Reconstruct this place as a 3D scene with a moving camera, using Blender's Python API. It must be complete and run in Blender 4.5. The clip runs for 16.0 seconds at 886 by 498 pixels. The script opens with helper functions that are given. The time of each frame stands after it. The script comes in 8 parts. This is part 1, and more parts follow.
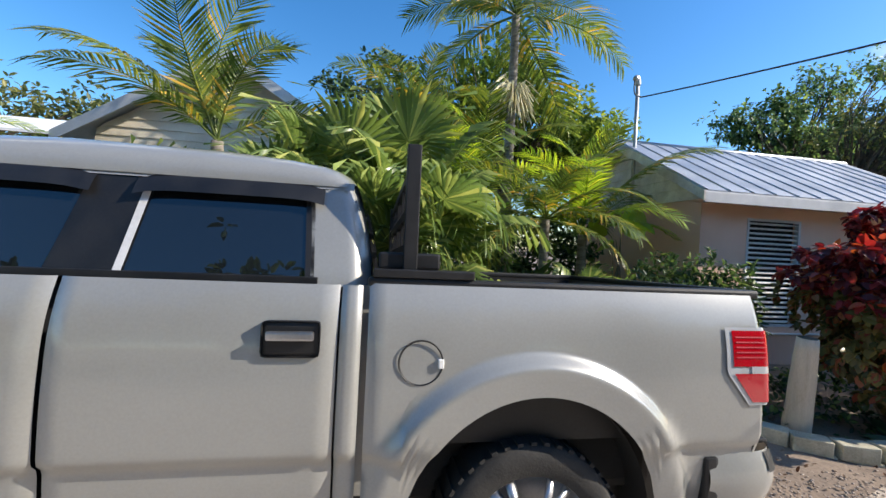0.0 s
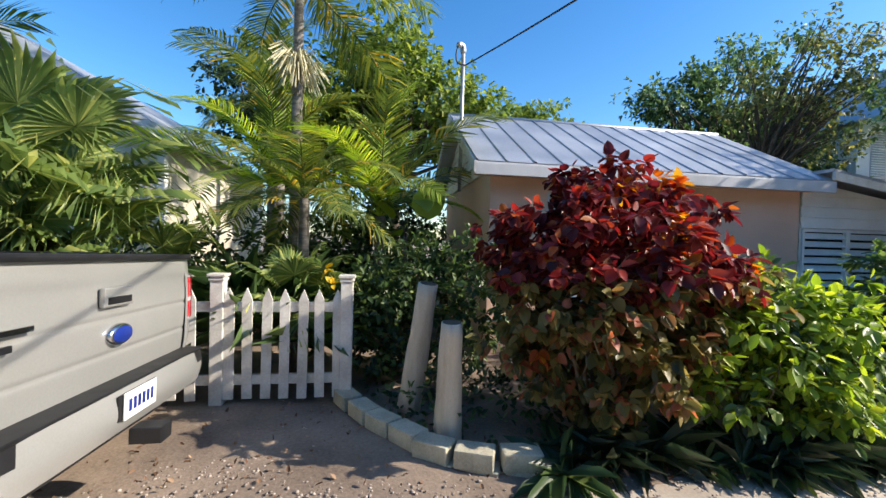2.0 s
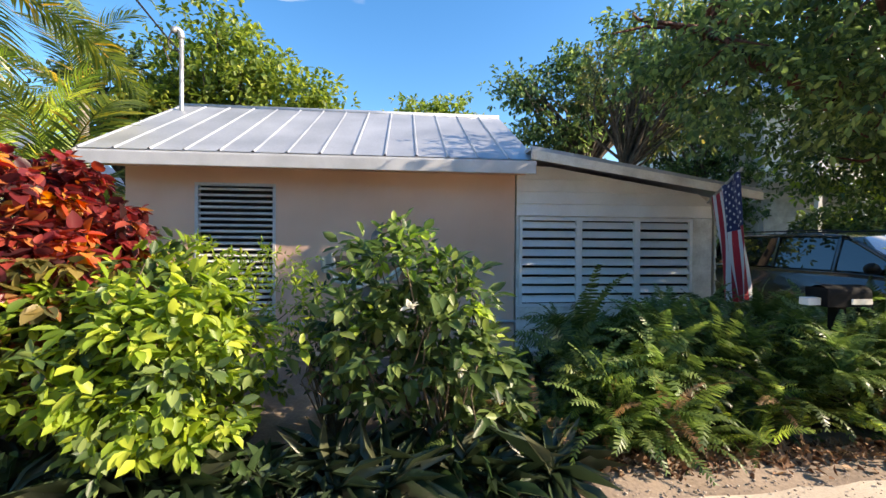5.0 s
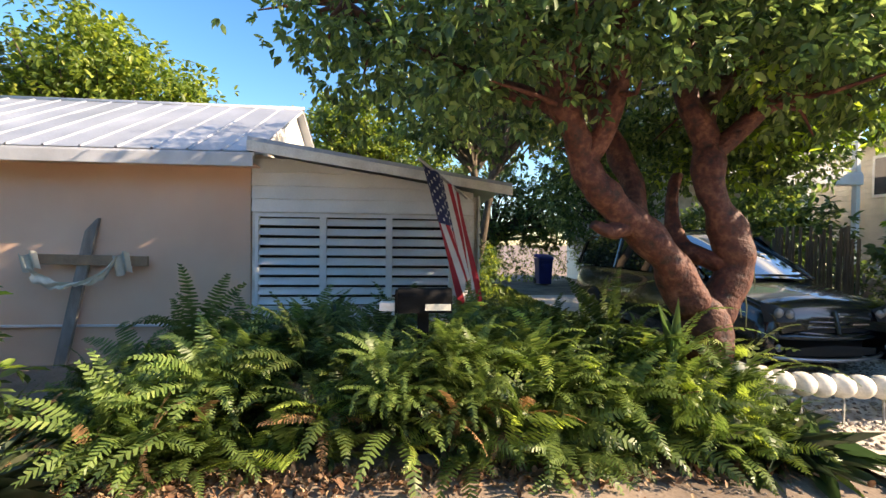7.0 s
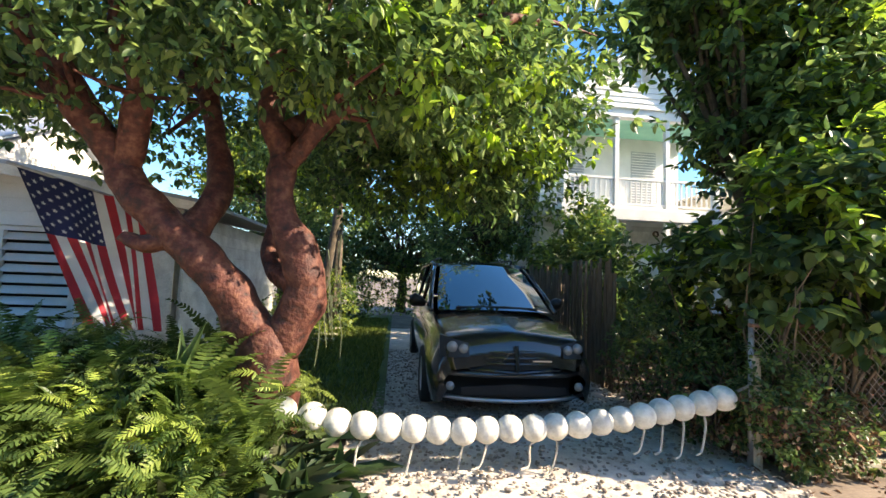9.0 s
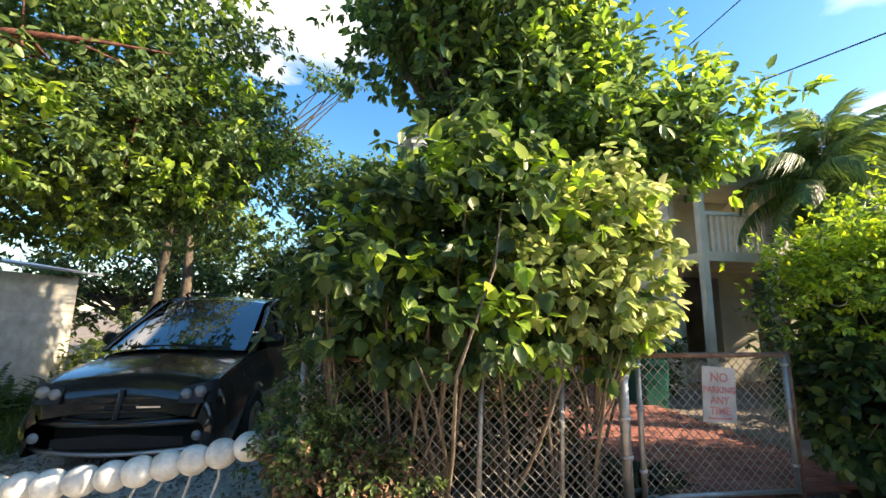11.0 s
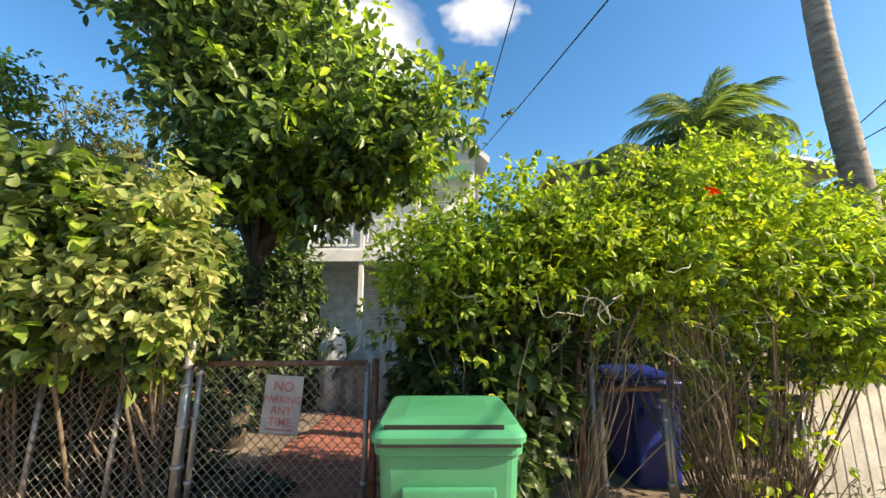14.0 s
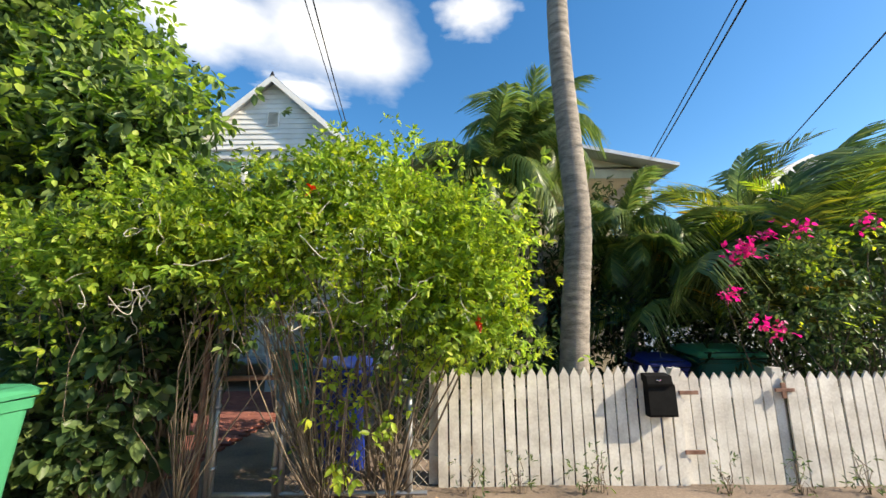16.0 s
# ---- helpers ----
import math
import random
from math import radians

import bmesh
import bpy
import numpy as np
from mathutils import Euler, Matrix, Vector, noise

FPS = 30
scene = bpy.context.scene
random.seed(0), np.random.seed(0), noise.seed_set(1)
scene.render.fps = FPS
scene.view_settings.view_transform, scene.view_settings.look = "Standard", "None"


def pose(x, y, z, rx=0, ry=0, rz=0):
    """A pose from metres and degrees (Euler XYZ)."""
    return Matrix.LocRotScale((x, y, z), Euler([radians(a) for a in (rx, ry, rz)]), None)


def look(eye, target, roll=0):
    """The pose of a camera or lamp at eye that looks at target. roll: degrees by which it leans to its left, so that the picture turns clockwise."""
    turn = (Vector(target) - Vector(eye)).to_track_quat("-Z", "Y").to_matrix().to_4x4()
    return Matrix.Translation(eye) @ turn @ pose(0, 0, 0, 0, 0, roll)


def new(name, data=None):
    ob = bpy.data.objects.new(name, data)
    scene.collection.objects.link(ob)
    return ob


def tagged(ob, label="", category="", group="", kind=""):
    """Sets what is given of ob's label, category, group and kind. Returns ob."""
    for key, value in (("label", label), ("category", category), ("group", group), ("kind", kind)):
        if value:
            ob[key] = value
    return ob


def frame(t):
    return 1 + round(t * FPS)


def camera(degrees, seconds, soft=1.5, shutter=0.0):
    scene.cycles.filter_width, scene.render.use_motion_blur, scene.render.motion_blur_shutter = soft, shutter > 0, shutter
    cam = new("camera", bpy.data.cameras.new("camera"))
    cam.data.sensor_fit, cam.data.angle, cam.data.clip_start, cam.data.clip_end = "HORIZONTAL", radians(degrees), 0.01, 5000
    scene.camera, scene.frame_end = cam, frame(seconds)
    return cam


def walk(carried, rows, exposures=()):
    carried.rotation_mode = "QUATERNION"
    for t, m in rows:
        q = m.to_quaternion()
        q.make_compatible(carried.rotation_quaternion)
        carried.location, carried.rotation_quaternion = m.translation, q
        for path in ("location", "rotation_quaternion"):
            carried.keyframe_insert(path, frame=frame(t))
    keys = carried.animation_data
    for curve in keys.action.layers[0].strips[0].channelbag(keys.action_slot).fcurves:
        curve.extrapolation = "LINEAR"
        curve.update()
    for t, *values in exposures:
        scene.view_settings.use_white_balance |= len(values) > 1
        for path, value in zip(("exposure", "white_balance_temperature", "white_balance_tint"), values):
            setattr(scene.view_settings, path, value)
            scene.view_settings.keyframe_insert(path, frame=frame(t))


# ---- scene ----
cam = camera(95.0, 16.0)
PATH = [
    (0, (0.000, 0.193, 1.640), (0.352, 2.283, 1.612), 2.9),
    (0.5, (0.953, 0.204, 1.625), (1.295, 2.296, 1.590), 2.6),
    (1, (1.764, 0.224, 1.594), (2.096, 2.317, 1.559), 2.2),
    (1.5, (2.569, 0.232, 1.574), (2.898, 2.326, 1.533), 1.9),
    (2, (3.319, 0.227, 1.585), (3.640, 2.321, 1.533), 1.6),
    (2.5, (4.078, 0.216, 1.595), (4.388, 2.312, 1.536), 1.6),
    (3, (4.833, 0.217, 1.590), (5.135, 2.315, 1.531), 1.2),
    (3.5, (5.571, 0.222, 1.543), (5.867, 2.320, 1.504), 0.9),
    (4, (6.429, 0.229, 1.526), (6.690, 2.333, 1.499), 0.7),
    (4.2, (6.771, 0.237, 1.526), (7.017, 2.343, 1.500), 0.6),
    (6.3, (10.290, 0.230, 1.531), (10.461, 2.344, 1.500), 0.4),
    (6.5, (10.640, 0.254, 1.538), (10.812, 2.367, 1.503), 0.3),
    (7, (11.495, 0.296, 1.537), (11.679, 2.407, 1.509), 0.6),
    (7.5, (12.364, 0.333, 1.520), (12.544, 2.444, 1.508), 1.2),
    (8, (13.193, 0.355, 1.519), (13.376, 2.467, 1.522), 1.8),
    (8.5, (14.063, 0.307, 1.499), (14.265, 2.417, 1.574), 2.1),
    (9, (14.959, 0.301, 1.483), (15.198, 2.401, 1.641), 2.3),
    (9.5, (15.862, 0.279, 1.482), (16.144, 2.363, 1.748), 3.2),
    (10, (16.839, 0.281, 1.522), (17.133, 2.355, 1.843), 1.8),
    (10.2, (17.220, 0.272, 1.529), (17.520, 2.345, 1.862), 1.4),
    (12.3, (20.477, 0.007, 1.566), (20.629, 2.092, 1.918), 0.2),
    (12.5, (20.753, -0.003, 1.564), (20.867, 2.083, 1.927), 0.4),
    (13, (21.411, -0.007, 1.568), (21.436, 2.077, 1.954), 0.6),
    (13.5, (22.060, -0.019, 1.542), (22.030, 2.061, 1.953), 0.5),
    (14, (22.724, -0.045, 1.522), (22.699, 2.035, 1.933), -0.0),
    (14.5, (23.396, -0.078, 1.517), (23.395, 2.003, 1.920), -0.5),
    (15, (24.202, -0.087, 1.491), (24.221, 1.995, 1.890), -1.0),
    (15.5, (25.056, -0.119, 1.471), (25.070, 1.963, 1.870), -0.8),
    (16, (25.844, -0.149, 1.460), (25.842, 1.933, 1.858), -0.4),
]
walk(cam, [(t, look(eye, target, roll)) for t, eye, target, roll in PATH], [(0, 0.62, 6400, 11), (4.2, 1.08, 7000, 12), (6.5, 1.38, 8300, 17), (10, 1.5, 7300, 10), (12.5, 1.3, 8700, 12), (16, 0.78, 7200, 9)])

# ---- world, sun ----
SUN_AZ, SUN_EL = -15.0, 32.0
world = bpy.data.worlds.new("world")
scene.world = world
world.use_nodes = True
wn = world.node_tree.nodes
sky = wn.new("ShaderNodeTexSky")
sky.sky_type = 'NISHITA'
sky.sun_disc = False
sky.sun_elevation = radians(SUN_EL)
sky.sun_rotation = radians(90 - SUN_AZ)
sky.air_density, sky.dust_density, sky.ozone_density = 1.0, 0.5, 3.0
deep = wn.new("ShaderNodeHueSaturation")
deep.inputs["Saturation"].default_value = 1.3
world.node_tree.links.new(sky.outputs[0], deep.inputs["Color"])
world.node_tree.links.new(deep.outputs[0], wn["Background"].inputs[0])
wn["Background"].inputs[1].default_value = 0.15
sun_data = bpy.data.lights.new("sun", 'SUN')
sun_data.energy, sun_data.angle, sun_data.color = 5.0, radians(0.5), (1.0, 0.9, 0.76)
sun = new("sun", sun_data)
sd = Vector((math.cos(radians(SUN_AZ)) * math.cos(radians(SUN_EL)), math.sin(radians(SUN_AZ)) * math.cos(radians(SUN_EL)), math.sin(radians(SUN_EL))))
sun.matrix_world = look(sd * 60, (0, 0, 0))

# ---- materials ----


def nodes_of(name):
    m = bpy.data.materials.new(name)
    m.use_nodes = True
    nt = m.node_tree
    return m, nt, nt.nodes["Principled BSDF"]


def ramp(nt, fac, stops):
    r = nt.nodes.new("ShaderNodeValToRGB")
    els = r.color_ramp.elements
    while len(els) < len(stops):
        els.new(0.5)
    for e, (p, c) in zip(els, stops):
        e.position, e.color = p, (*c, 1)
    nt.links.new(fac, r.inputs[0])
    return r.outputs[0]


def surf(name, c1, c2, scale=6.0, rough=0.7, bump=0.15, metal=0.0, fine=90.0, rand=0.12, stretch=(1, 1, 1), spec=0.5, coat=0.0, c3=None):
    """A surface with stains at one scale, grain at another and a shade of its own for each piece."""
    m, nt, b = nodes_of(name)
    L = nt.links.new
    tc = nt.nodes.new("ShaderNodeTexCoord")
    mp = nt.nodes.new("ShaderNodeMapping")
    mp.inputs["Scale"].default_value = stretch
    geo = nt.nodes.new("ShaderNodeNewGeometry")
    L(geo.outputs["Position"], mp.inputs[0])
    n1, n2 = nt.nodes.new("ShaderNodeTexNoise"), nt.nodes.new("ShaderNodeTexNoise")
    n1.inputs["Scale"].default_value, n1.inputs["Detail"].default_value = scale, 6
    n2.inputs["Scale"].default_value, n2.inputs["Detail"].default_value = fine, 3
    L(mp.outputs[0], n1.inputs[0])
    L(mp.outputs[0], n2.inputs[0])
    mx = nt.nodes.new("ShaderNodeMath")
    mx.operation = 'MULTIPLY_ADD'
    L(n2.outputs[0], mx.inputs[0])
    mx.inputs[1].default_value = 0.45
    L(n1.outputs[0], mx.inputs[2])
    stops = [(0.5, c1), (0.95, c2)] if c3 is None else [(0.48, c1), (0.72, c2), (0.95, c3)]
    col = ramp(nt, mx.outputs[0], stops)
    oi = nt.nodes.new("ShaderNodeObjectInfo")
    hv = nt.nodes.new("ShaderNodeHueSaturation")
    mr = nt.nodes.new("ShaderNodeMapRange")
    mr.inputs[3].default_value, mr.inputs[4].default_value = 1 - rand, 1 + rand
    L(oi.outputs["Random"], mr.inputs[0])
    L(mr.outputs[0], hv.inputs["Value"])
    L(col, hv.inputs["Color"])
    L(hv.outputs[0], b.inputs["Base Color"])
    rr = nt.nodes.new("ShaderNodeMapRange")
    rr.inputs[3].default_value, rr.inputs[4].default_value = max(rough - 0.12, 0.02), min(rough + 0.12, 1)
    L(n1.outputs[0], rr.inputs[0])
    L(rr.outputs[0], b.inputs["Roughness"])
    b.inputs["Metallic"].default_value = metal
    b.inputs["Specular IOR Level"].default_value = spec
    b.inputs["Coat Weight"].default_value = coat
    b.inputs["Coat Roughness"].default_value = 0.05
    if bump:
        bp = nt.nodes.new("ShaderNodeBump")
        bp.inputs["Strength"].default_value, bp.inputs["Distance"].default_value = bump, 0.02
        L(mx.outputs[0], bp.inputs["Height"])
        L(bp.outputs[0], b.inputs["Normal"])
    return m


def leafmat(name, stops, trans=0.35, rough=0.45, spec=0.4, each=0.0):
    """Leaves: each one its own shade, light shining through."""
    m, nt, b = nodes_of(name)
    L = nt.links.new
    geo = nt.nodes.new("ShaderNodeNewGeometry")
    col = ramp(nt, geo.outputs["Random Per Island"], stops)
    ns = nt.nodes.new("ShaderNodeTexNoise")
    ns.inputs["Scale"].default_value = 3.0
    L(geo.outputs["Position"], ns.inputs[0])
    hv = nt.nodes.new("ShaderNodeHueSaturation")
    mr = nt.nodes.new("ShaderNodeMapRange")
    mr.inputs[3].default_value, mr.inputs[4].default_value = 0.6, 1.4
    L(ns.outputs[0], mr.inputs[0])
    val = mr.outputs[0]
    if each:
        oi, mo, mu = nt.nodes.new("ShaderNodeObjectInfo"), nt.nodes.new("ShaderNodeMapRange"), nt.nodes.new("ShaderNodeMath")
        mo.inputs[3].default_value, mo.inputs[4].default_value = 1 - each, 1 + each
        mu.operation = 'MULTIPLY'
        L(oi.outputs["Random"], mo.inputs[0])
        L(mo.outputs[0], mu.inputs[0])
        L(val, mu.inputs[1])
        val = mu.outputs[0]
    L(val, hv.inputs["Value"])
    L(col, hv.inputs["Color"])
    L(hv.outputs[0], b.inputs["Base Color"])
    b.inputs["Roughness"].default_value, b.inputs["Specular IOR Level"].default_value = rough, spec
    tr = nt.nodes.new("ShaderNodeBsdfTranslucent")
    br = nt.nodes.new("ShaderNodeHueSaturation")
    br.inputs["Value"].default_value, br.inputs["Saturation"].default_value = 1.7, 1.1
    L(hv.outputs[0], br.inputs["Color"])
    L(br.outputs[0], tr.inputs[0])
    mx = nt.nodes.new("ShaderNodeMixShader")
    mx.inputs[0].default_value = trans
    L(b.outputs[0], mx.inputs[1])
    L(tr.outputs[0], mx.inputs[2])
    L(mx.outputs[0], nt.nodes["Material Output"].inputs[0])
    return m


def glassmat(name, tint, rough=0.02, gloss=0.6):
    m, nt, b = nodes_of(name)
    b.inputs["Base Color"].default_value = (*tint, 1)
    b.inputs["Roughness"].default_value = rough
    b.inputs["Specular IOR Level"].default_value = 0.8
    b.inputs["Coat Weight"].default_value = gloss
    b.inputs["IOR"].default_value = 1.5 + 0.5 * (gloss > 0.9)
    b.inputs["Coat Roughness"].default_value = 0.01
    return m


M_ROAD = surf("road_sand", (0.34, 0.28, 0.22), (0.56, 0.48, 0.39), 1.3, 0.9, 0.35, fine=60, rand=0)
M_DIRT = surf("dirt", (0.12, 0.088, 0.066), (0.3, 0.23, 0.172), 1.6, 0.95, 0.5, fine=45, rand=0)
M_SHELL = surf("shell_gravel", (0.38, 0.33, 0.28), (0.64, 0.57, 0.49), 9, 0.9, 0.6, fine=70)
M_LAWN = surf("lawn_soil", (0.05, 0.08, 0.02), (0.12, 0.165, 0.045), 2.5, 0.9, 0.4, rand=0)
M_STUCCO = surf("tan_stucco", (0.68, 0.43, 0.305), (0.8, 0.54, 0.4), 1.1, 0.85, 0.25, fine=120, rand=0)
M_WHITE = surf("white_paint", (0.72, 0.705, 0.67), (0.86, 0.85, 0.82), 2.2, 0.5, 0.05, fine=60, rand=0.05)
M_CREAM = surf("cream_paint", (0.5, 0.45, 0.35), (0.72, 0.66, 0.53), 2.0, 0.55, 0.06, fine=60, rand=0.05)
M_OLDWHITE = surf("old_white_paint", (0.52, 0.48, 0.42), (0.82, 0.79, 0.72), 5.0, 0.6, 0.1, fine=50, rand=0.08)
M_ROOF = surf("galvanised_roof", (0.33, 0.35, 0.38), (0.5, 0.52, 0.55), 1.5, 0.45, 0.04, metal=0.5, fine=40, rand=0.06)
M_FASCIA = surf("grey_fascia", (0.42, 0.43, 0.44), (0.58, 0.59, 0.6), 3, 0.6, 0.05)
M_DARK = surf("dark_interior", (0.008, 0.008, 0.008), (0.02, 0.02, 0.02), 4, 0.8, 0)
M_BLACK = surf("black_plastic", (0.005, 0.005, 0.006), (0.014, 0.014, 0.015), 8, 0.5, 0.05)
M_MATTEBLACK = surf("matt_black_metal", (0.006, 0.006, 0.006), (0.016, 0.016, 0.016), 8, 0.8, 0.05, spec=0.08)
M_RUBBER = surf("tyre_rubber", (0.015, 0.015, 0.015), (0.035, 0.033, 0.03), 12, 0.8, 0.2)
M_SILVER = surf("silver_car_paint", (0.29, 0.29, 0.272), (0.345, 0.345, 0.325), 1.2, 0.34, 0.0, metal=0.22, rand=0, coat=0.8)
M_CHROME = surf("chrome", (0.5, 0.5, 0.5), (0.65, 0.65, 0.66), 5, 0.2, 0.0, metal=1.0)
M_ALLOY = surf("wheel_alloy", (0.4, 0.4, 0.41), (0.55, 0.55, 0.56), 5, 0.35, 0.02, metal=0.9)
M_CARBLACK = surf("charcoal_car_paint", (0.03, 0.031, 0.034), (0.05, 0.051, 0.055), 2, 0.2, 0.0, metal=0.5, rand=0, coat=1.0)
M_GLASS = glassmat("tinted_glass", (0.008, 0.01, 0.012))
M_REDLENS = glassmat("red_lens", (0.42, 0.004, 0.012), 0.1)
M_CLEARLENS = glassmat("clear_lens", (0.45, 0.46, 0.47), 0.1)
M_GALV = surf("galvanised_pipe", (0.3, 0.3, 0.3), (0.5, 0.5, 0.5), 9, 0.5, 0.05, metal=0.8)
M_RUST = surf("rusty_pipe", (0.12, 0.05, 0.03), (0.3, 0.17, 0.12), 14, 0.8, 0.2)
M_COVER = surf("grey_cover", (0.14, 0.15, 0.15), (0.34, 0.35, 0.35), 6, 0.5, 0.3)
M_SHEETING = surf("white_plastic_sheeting", (0.5, 0.52, 0.53), (0.74, 0.76, 0.77), 5, 0.4, 0.3)
M_HEADLAMP = glassmat("headlamp_lens", (0.2, 0.21, 0.22), 0.06)
M_WIRE = surf("chain_wire", (0.26, 0.23, 0.2), (0.46, 0.42, 0.37), 10, 0.6, 0, metal=0.3)
M_CABLE = surf("black_cable", (0.01, 0.01, 0.01), (0.025, 0.025, 0.025), 9, 0.6, 0)
M_BARK_RED = surf("peeling_red_bark", (0.022, 0.008, 0.006), (0.088, 0.022, 0.013), 12, 0.7, 1.0, fine=34, c3=(0.19, 0.078, 0.048))
M_BARK = surf("brown_bark", (0.045, 0.034, 0.024), (0.15, 0.115, 0.08), 9, 0.9, 0.7, fine=40)
M_PALMBARK = surf("ringed_palm_bark", (0.11, 0.095, 0.078), (0.33, 0.29, 0.245), 5, 0.85, 0.5, fine=30, stretch=(1, 1, 4))
M_TWIG = surf("twigs", (0.09, 0.065, 0.045), (0.26, 0.2, 0.14), 9, 0.9, 0.2)
M_WOODPOST = surf("weathered_post", (0.4, 0.34, 0.25), (0.64, 0.56, 0.44), 4, 0.8, 0.25, stretch=(3, 3, 0.4))
M_GREYWOOD = surf("grey_weathered_wood", (0.16, 0.15, 0.14), (0.32, 0.3, 0.28), 5, 0.85, 0.3, stretch=(3, 3, 0.5))
M_TANWOOD = surf("tan_plank", (0.25, 0.16, 0.1), (0.42, 0.28, 0.18), 5, 0.8, 0.2)
M_REED = surf("reed_screen", (0.09, 0.065, 0.045), (0.24, 0.18, 0.13), 8, 0.9, 0.4, stretch=(8, 8, 0.6))
M_CLOTH = surf("unbleached_cloth", (0.45, 0.43, 0.36), (0.68, 0.65, 0.55), 6, 0.9, 0.2)
M_BLOCK = surf("concrete_block", (0.33, 0.3, 0.22), (0.58, 0.54, 0.41), 6, 0.9, 0.6, fine=60)
M_BRICK = surf("red_paver", (0.2, 0.06, 0.045), (0.37, 0.14, 0.1), 5, 0.85, 0.3, rand=0.2)
M_BIN = surf("green_bin_plastic", (0.045, 0.26, 0.125), (0.07, 0.34, 0.175), 3, 0.38, 0.03, fine=150, rand=0.04)
M_BLUE = surf("blue_bin_plastic", (0.006, 0.02, 0.16), (0.012, 0.035, 0.26), 3, 0.4, 0.02)
M_TEAL = surf("teal_bin_plastic", (0.006, 0.09, 0.06), (0.01, 0.14, 0.1), 3, 0.4, 0.02)
M_BUOY = surf("white_buoy_foam", (0.5, 0.48, 0.42), (0.78, 0.76, 0.7), 12, 0.75, 0.3, fine=60)
M_ROPE = surf("pale_rope", (0.35, 0.32, 0.27), (0.55, 0.52, 0.46), 20, 0.9, 0.3)
M_FRED = surf("flag_red", (0.4, 0.02, 0.035), (0.5, 0.03, 0.05), 5, 0.75, 0.05, rand=0)
M_FWHITE = surf("flag_white", (0.68, 0.66, 0.66), (0.8, 0.78, 0.78), 5, 0.75, 0.05, rand=0)
M_FBLUE = surf("flag_blue", (0.015, 0.02, 0.09), (0.025, 0.035, 0.13), 5, 0.75, 0.05, rand=0)
M_SIGN = surf("sign_white", (0.33, 0.31, 0.3), (0.5, 0.48, 0.46), 9, 0.6, 0.05)
M_SIGNRED = surf("sign_red", (0.45, 0.15, 0.14), (0.6, 0.26, 0.24), 9, 0.6, 0)
M_AQUA = surf("aqua_ceiling_paint", (0.2, 0.5, 0.38), (0.3, 0.62, 0.48), 2, 0.6, 0)
M_LITTER = leafmat("leaf_litter", [(0, (0.08, 0.04, 0.025)), (0.5, (0.22, 0.125, 0.075)), (1, (0.42, 0.29, 0.18))], 0.1, 0.9, 0.2)
M_PEBBLE = leafmat("pebbles", [(0, (0.2, 0.16, 0.13)), (1, (0.47, 0.4, 0.34))], 0.0, 0.9, 0.2)
L_RED = leafmat("copper_leaves", [(0, (0.045, 0.018, 0.018)), (0.4, (0.13, 0.02, 0.024)), (0.72, (0.26, 0.034, 0.032)), (0.92, (0.36, 0.075, 0.045)), (1, (0.45, 0.18, 0.05))], 0.36, 0.4)
L_REDLOW = leafmat("copper_green_leaves", [(0, (0.065, 0.07, 0.028)), (0.4, (0.15, 0.14, 0.045)), (0.72, (0.27, 0.2, 0.065)), (0.9, (0.26, 0.075, 0.045)), (1, (0.45, 0.16, 0.08))], 0.38, 0.42)
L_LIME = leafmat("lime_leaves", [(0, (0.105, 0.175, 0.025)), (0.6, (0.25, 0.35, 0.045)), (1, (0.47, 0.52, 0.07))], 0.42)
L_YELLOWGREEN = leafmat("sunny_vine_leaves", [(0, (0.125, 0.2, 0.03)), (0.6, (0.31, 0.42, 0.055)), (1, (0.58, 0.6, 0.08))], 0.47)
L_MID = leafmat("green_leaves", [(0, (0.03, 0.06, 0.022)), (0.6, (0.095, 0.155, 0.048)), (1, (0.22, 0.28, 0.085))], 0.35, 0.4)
L_DARK = leafmat("dark_green_leaves", [(0, (0.018, 0.036, 0.018)), (0.6, (0.05, 0.088, 0.032)), (1, (0.137, 0.19, 0.0506))], 0.3, 0.4)
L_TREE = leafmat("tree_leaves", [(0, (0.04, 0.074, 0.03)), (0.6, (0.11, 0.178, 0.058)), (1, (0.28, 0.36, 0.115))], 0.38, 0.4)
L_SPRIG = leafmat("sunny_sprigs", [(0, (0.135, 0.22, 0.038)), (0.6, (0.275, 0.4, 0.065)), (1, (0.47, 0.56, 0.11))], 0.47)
L_FERN = leafmat("fern_leaves", [(0, (0.055, 0.095, 0.026)), (0.9, (0.13, 0.19, 0.05)), (1, (0.2, 0.25, 0.075))], 0.36, 0.42, each=0.45)
L_FERNNEW = leafmat("young_fern_leaves", [(0, (0.17, 0.25, 0.05)), (1, (0.36, 0.44, 0.1))], 0.4, 0.42, each=0.35)
L_FERNOLD = leafmat("withered_fern_leaves", [(0, (0.2, 0.11, 0.05)), (1, (0.38, 0.22, 0.11))], 0.25, 0.7, each=0.3)
L_PALM = leafmat("palm_leaflets", [(0, (0.0587, 0.0948, 0.0236)), (0.6, (0.157, 0.204, 0.0422)), (0.9, (0.334, 0.321, 0.0506)), (1, (0.684, 0.408, 0.0844))], 0.35, 0.35)
L_FAN = leafmat("fan_palm_leaflets", [(0, (0.09, 0.14, 0.04)), (0.7, (0.21, 0.28, 0.075)), (1, (0.42, 0.43, 0.13))], 0.35, 0.32)
L_STRAP = leafmat("strap_leaves", [(0, (0.0217, 0.0378, 0.02)), (0.6, (0.0508, 0.0756, 0.0375)), (1, (0.102, 0.108, 0.0625))], 0.15, 0.35)
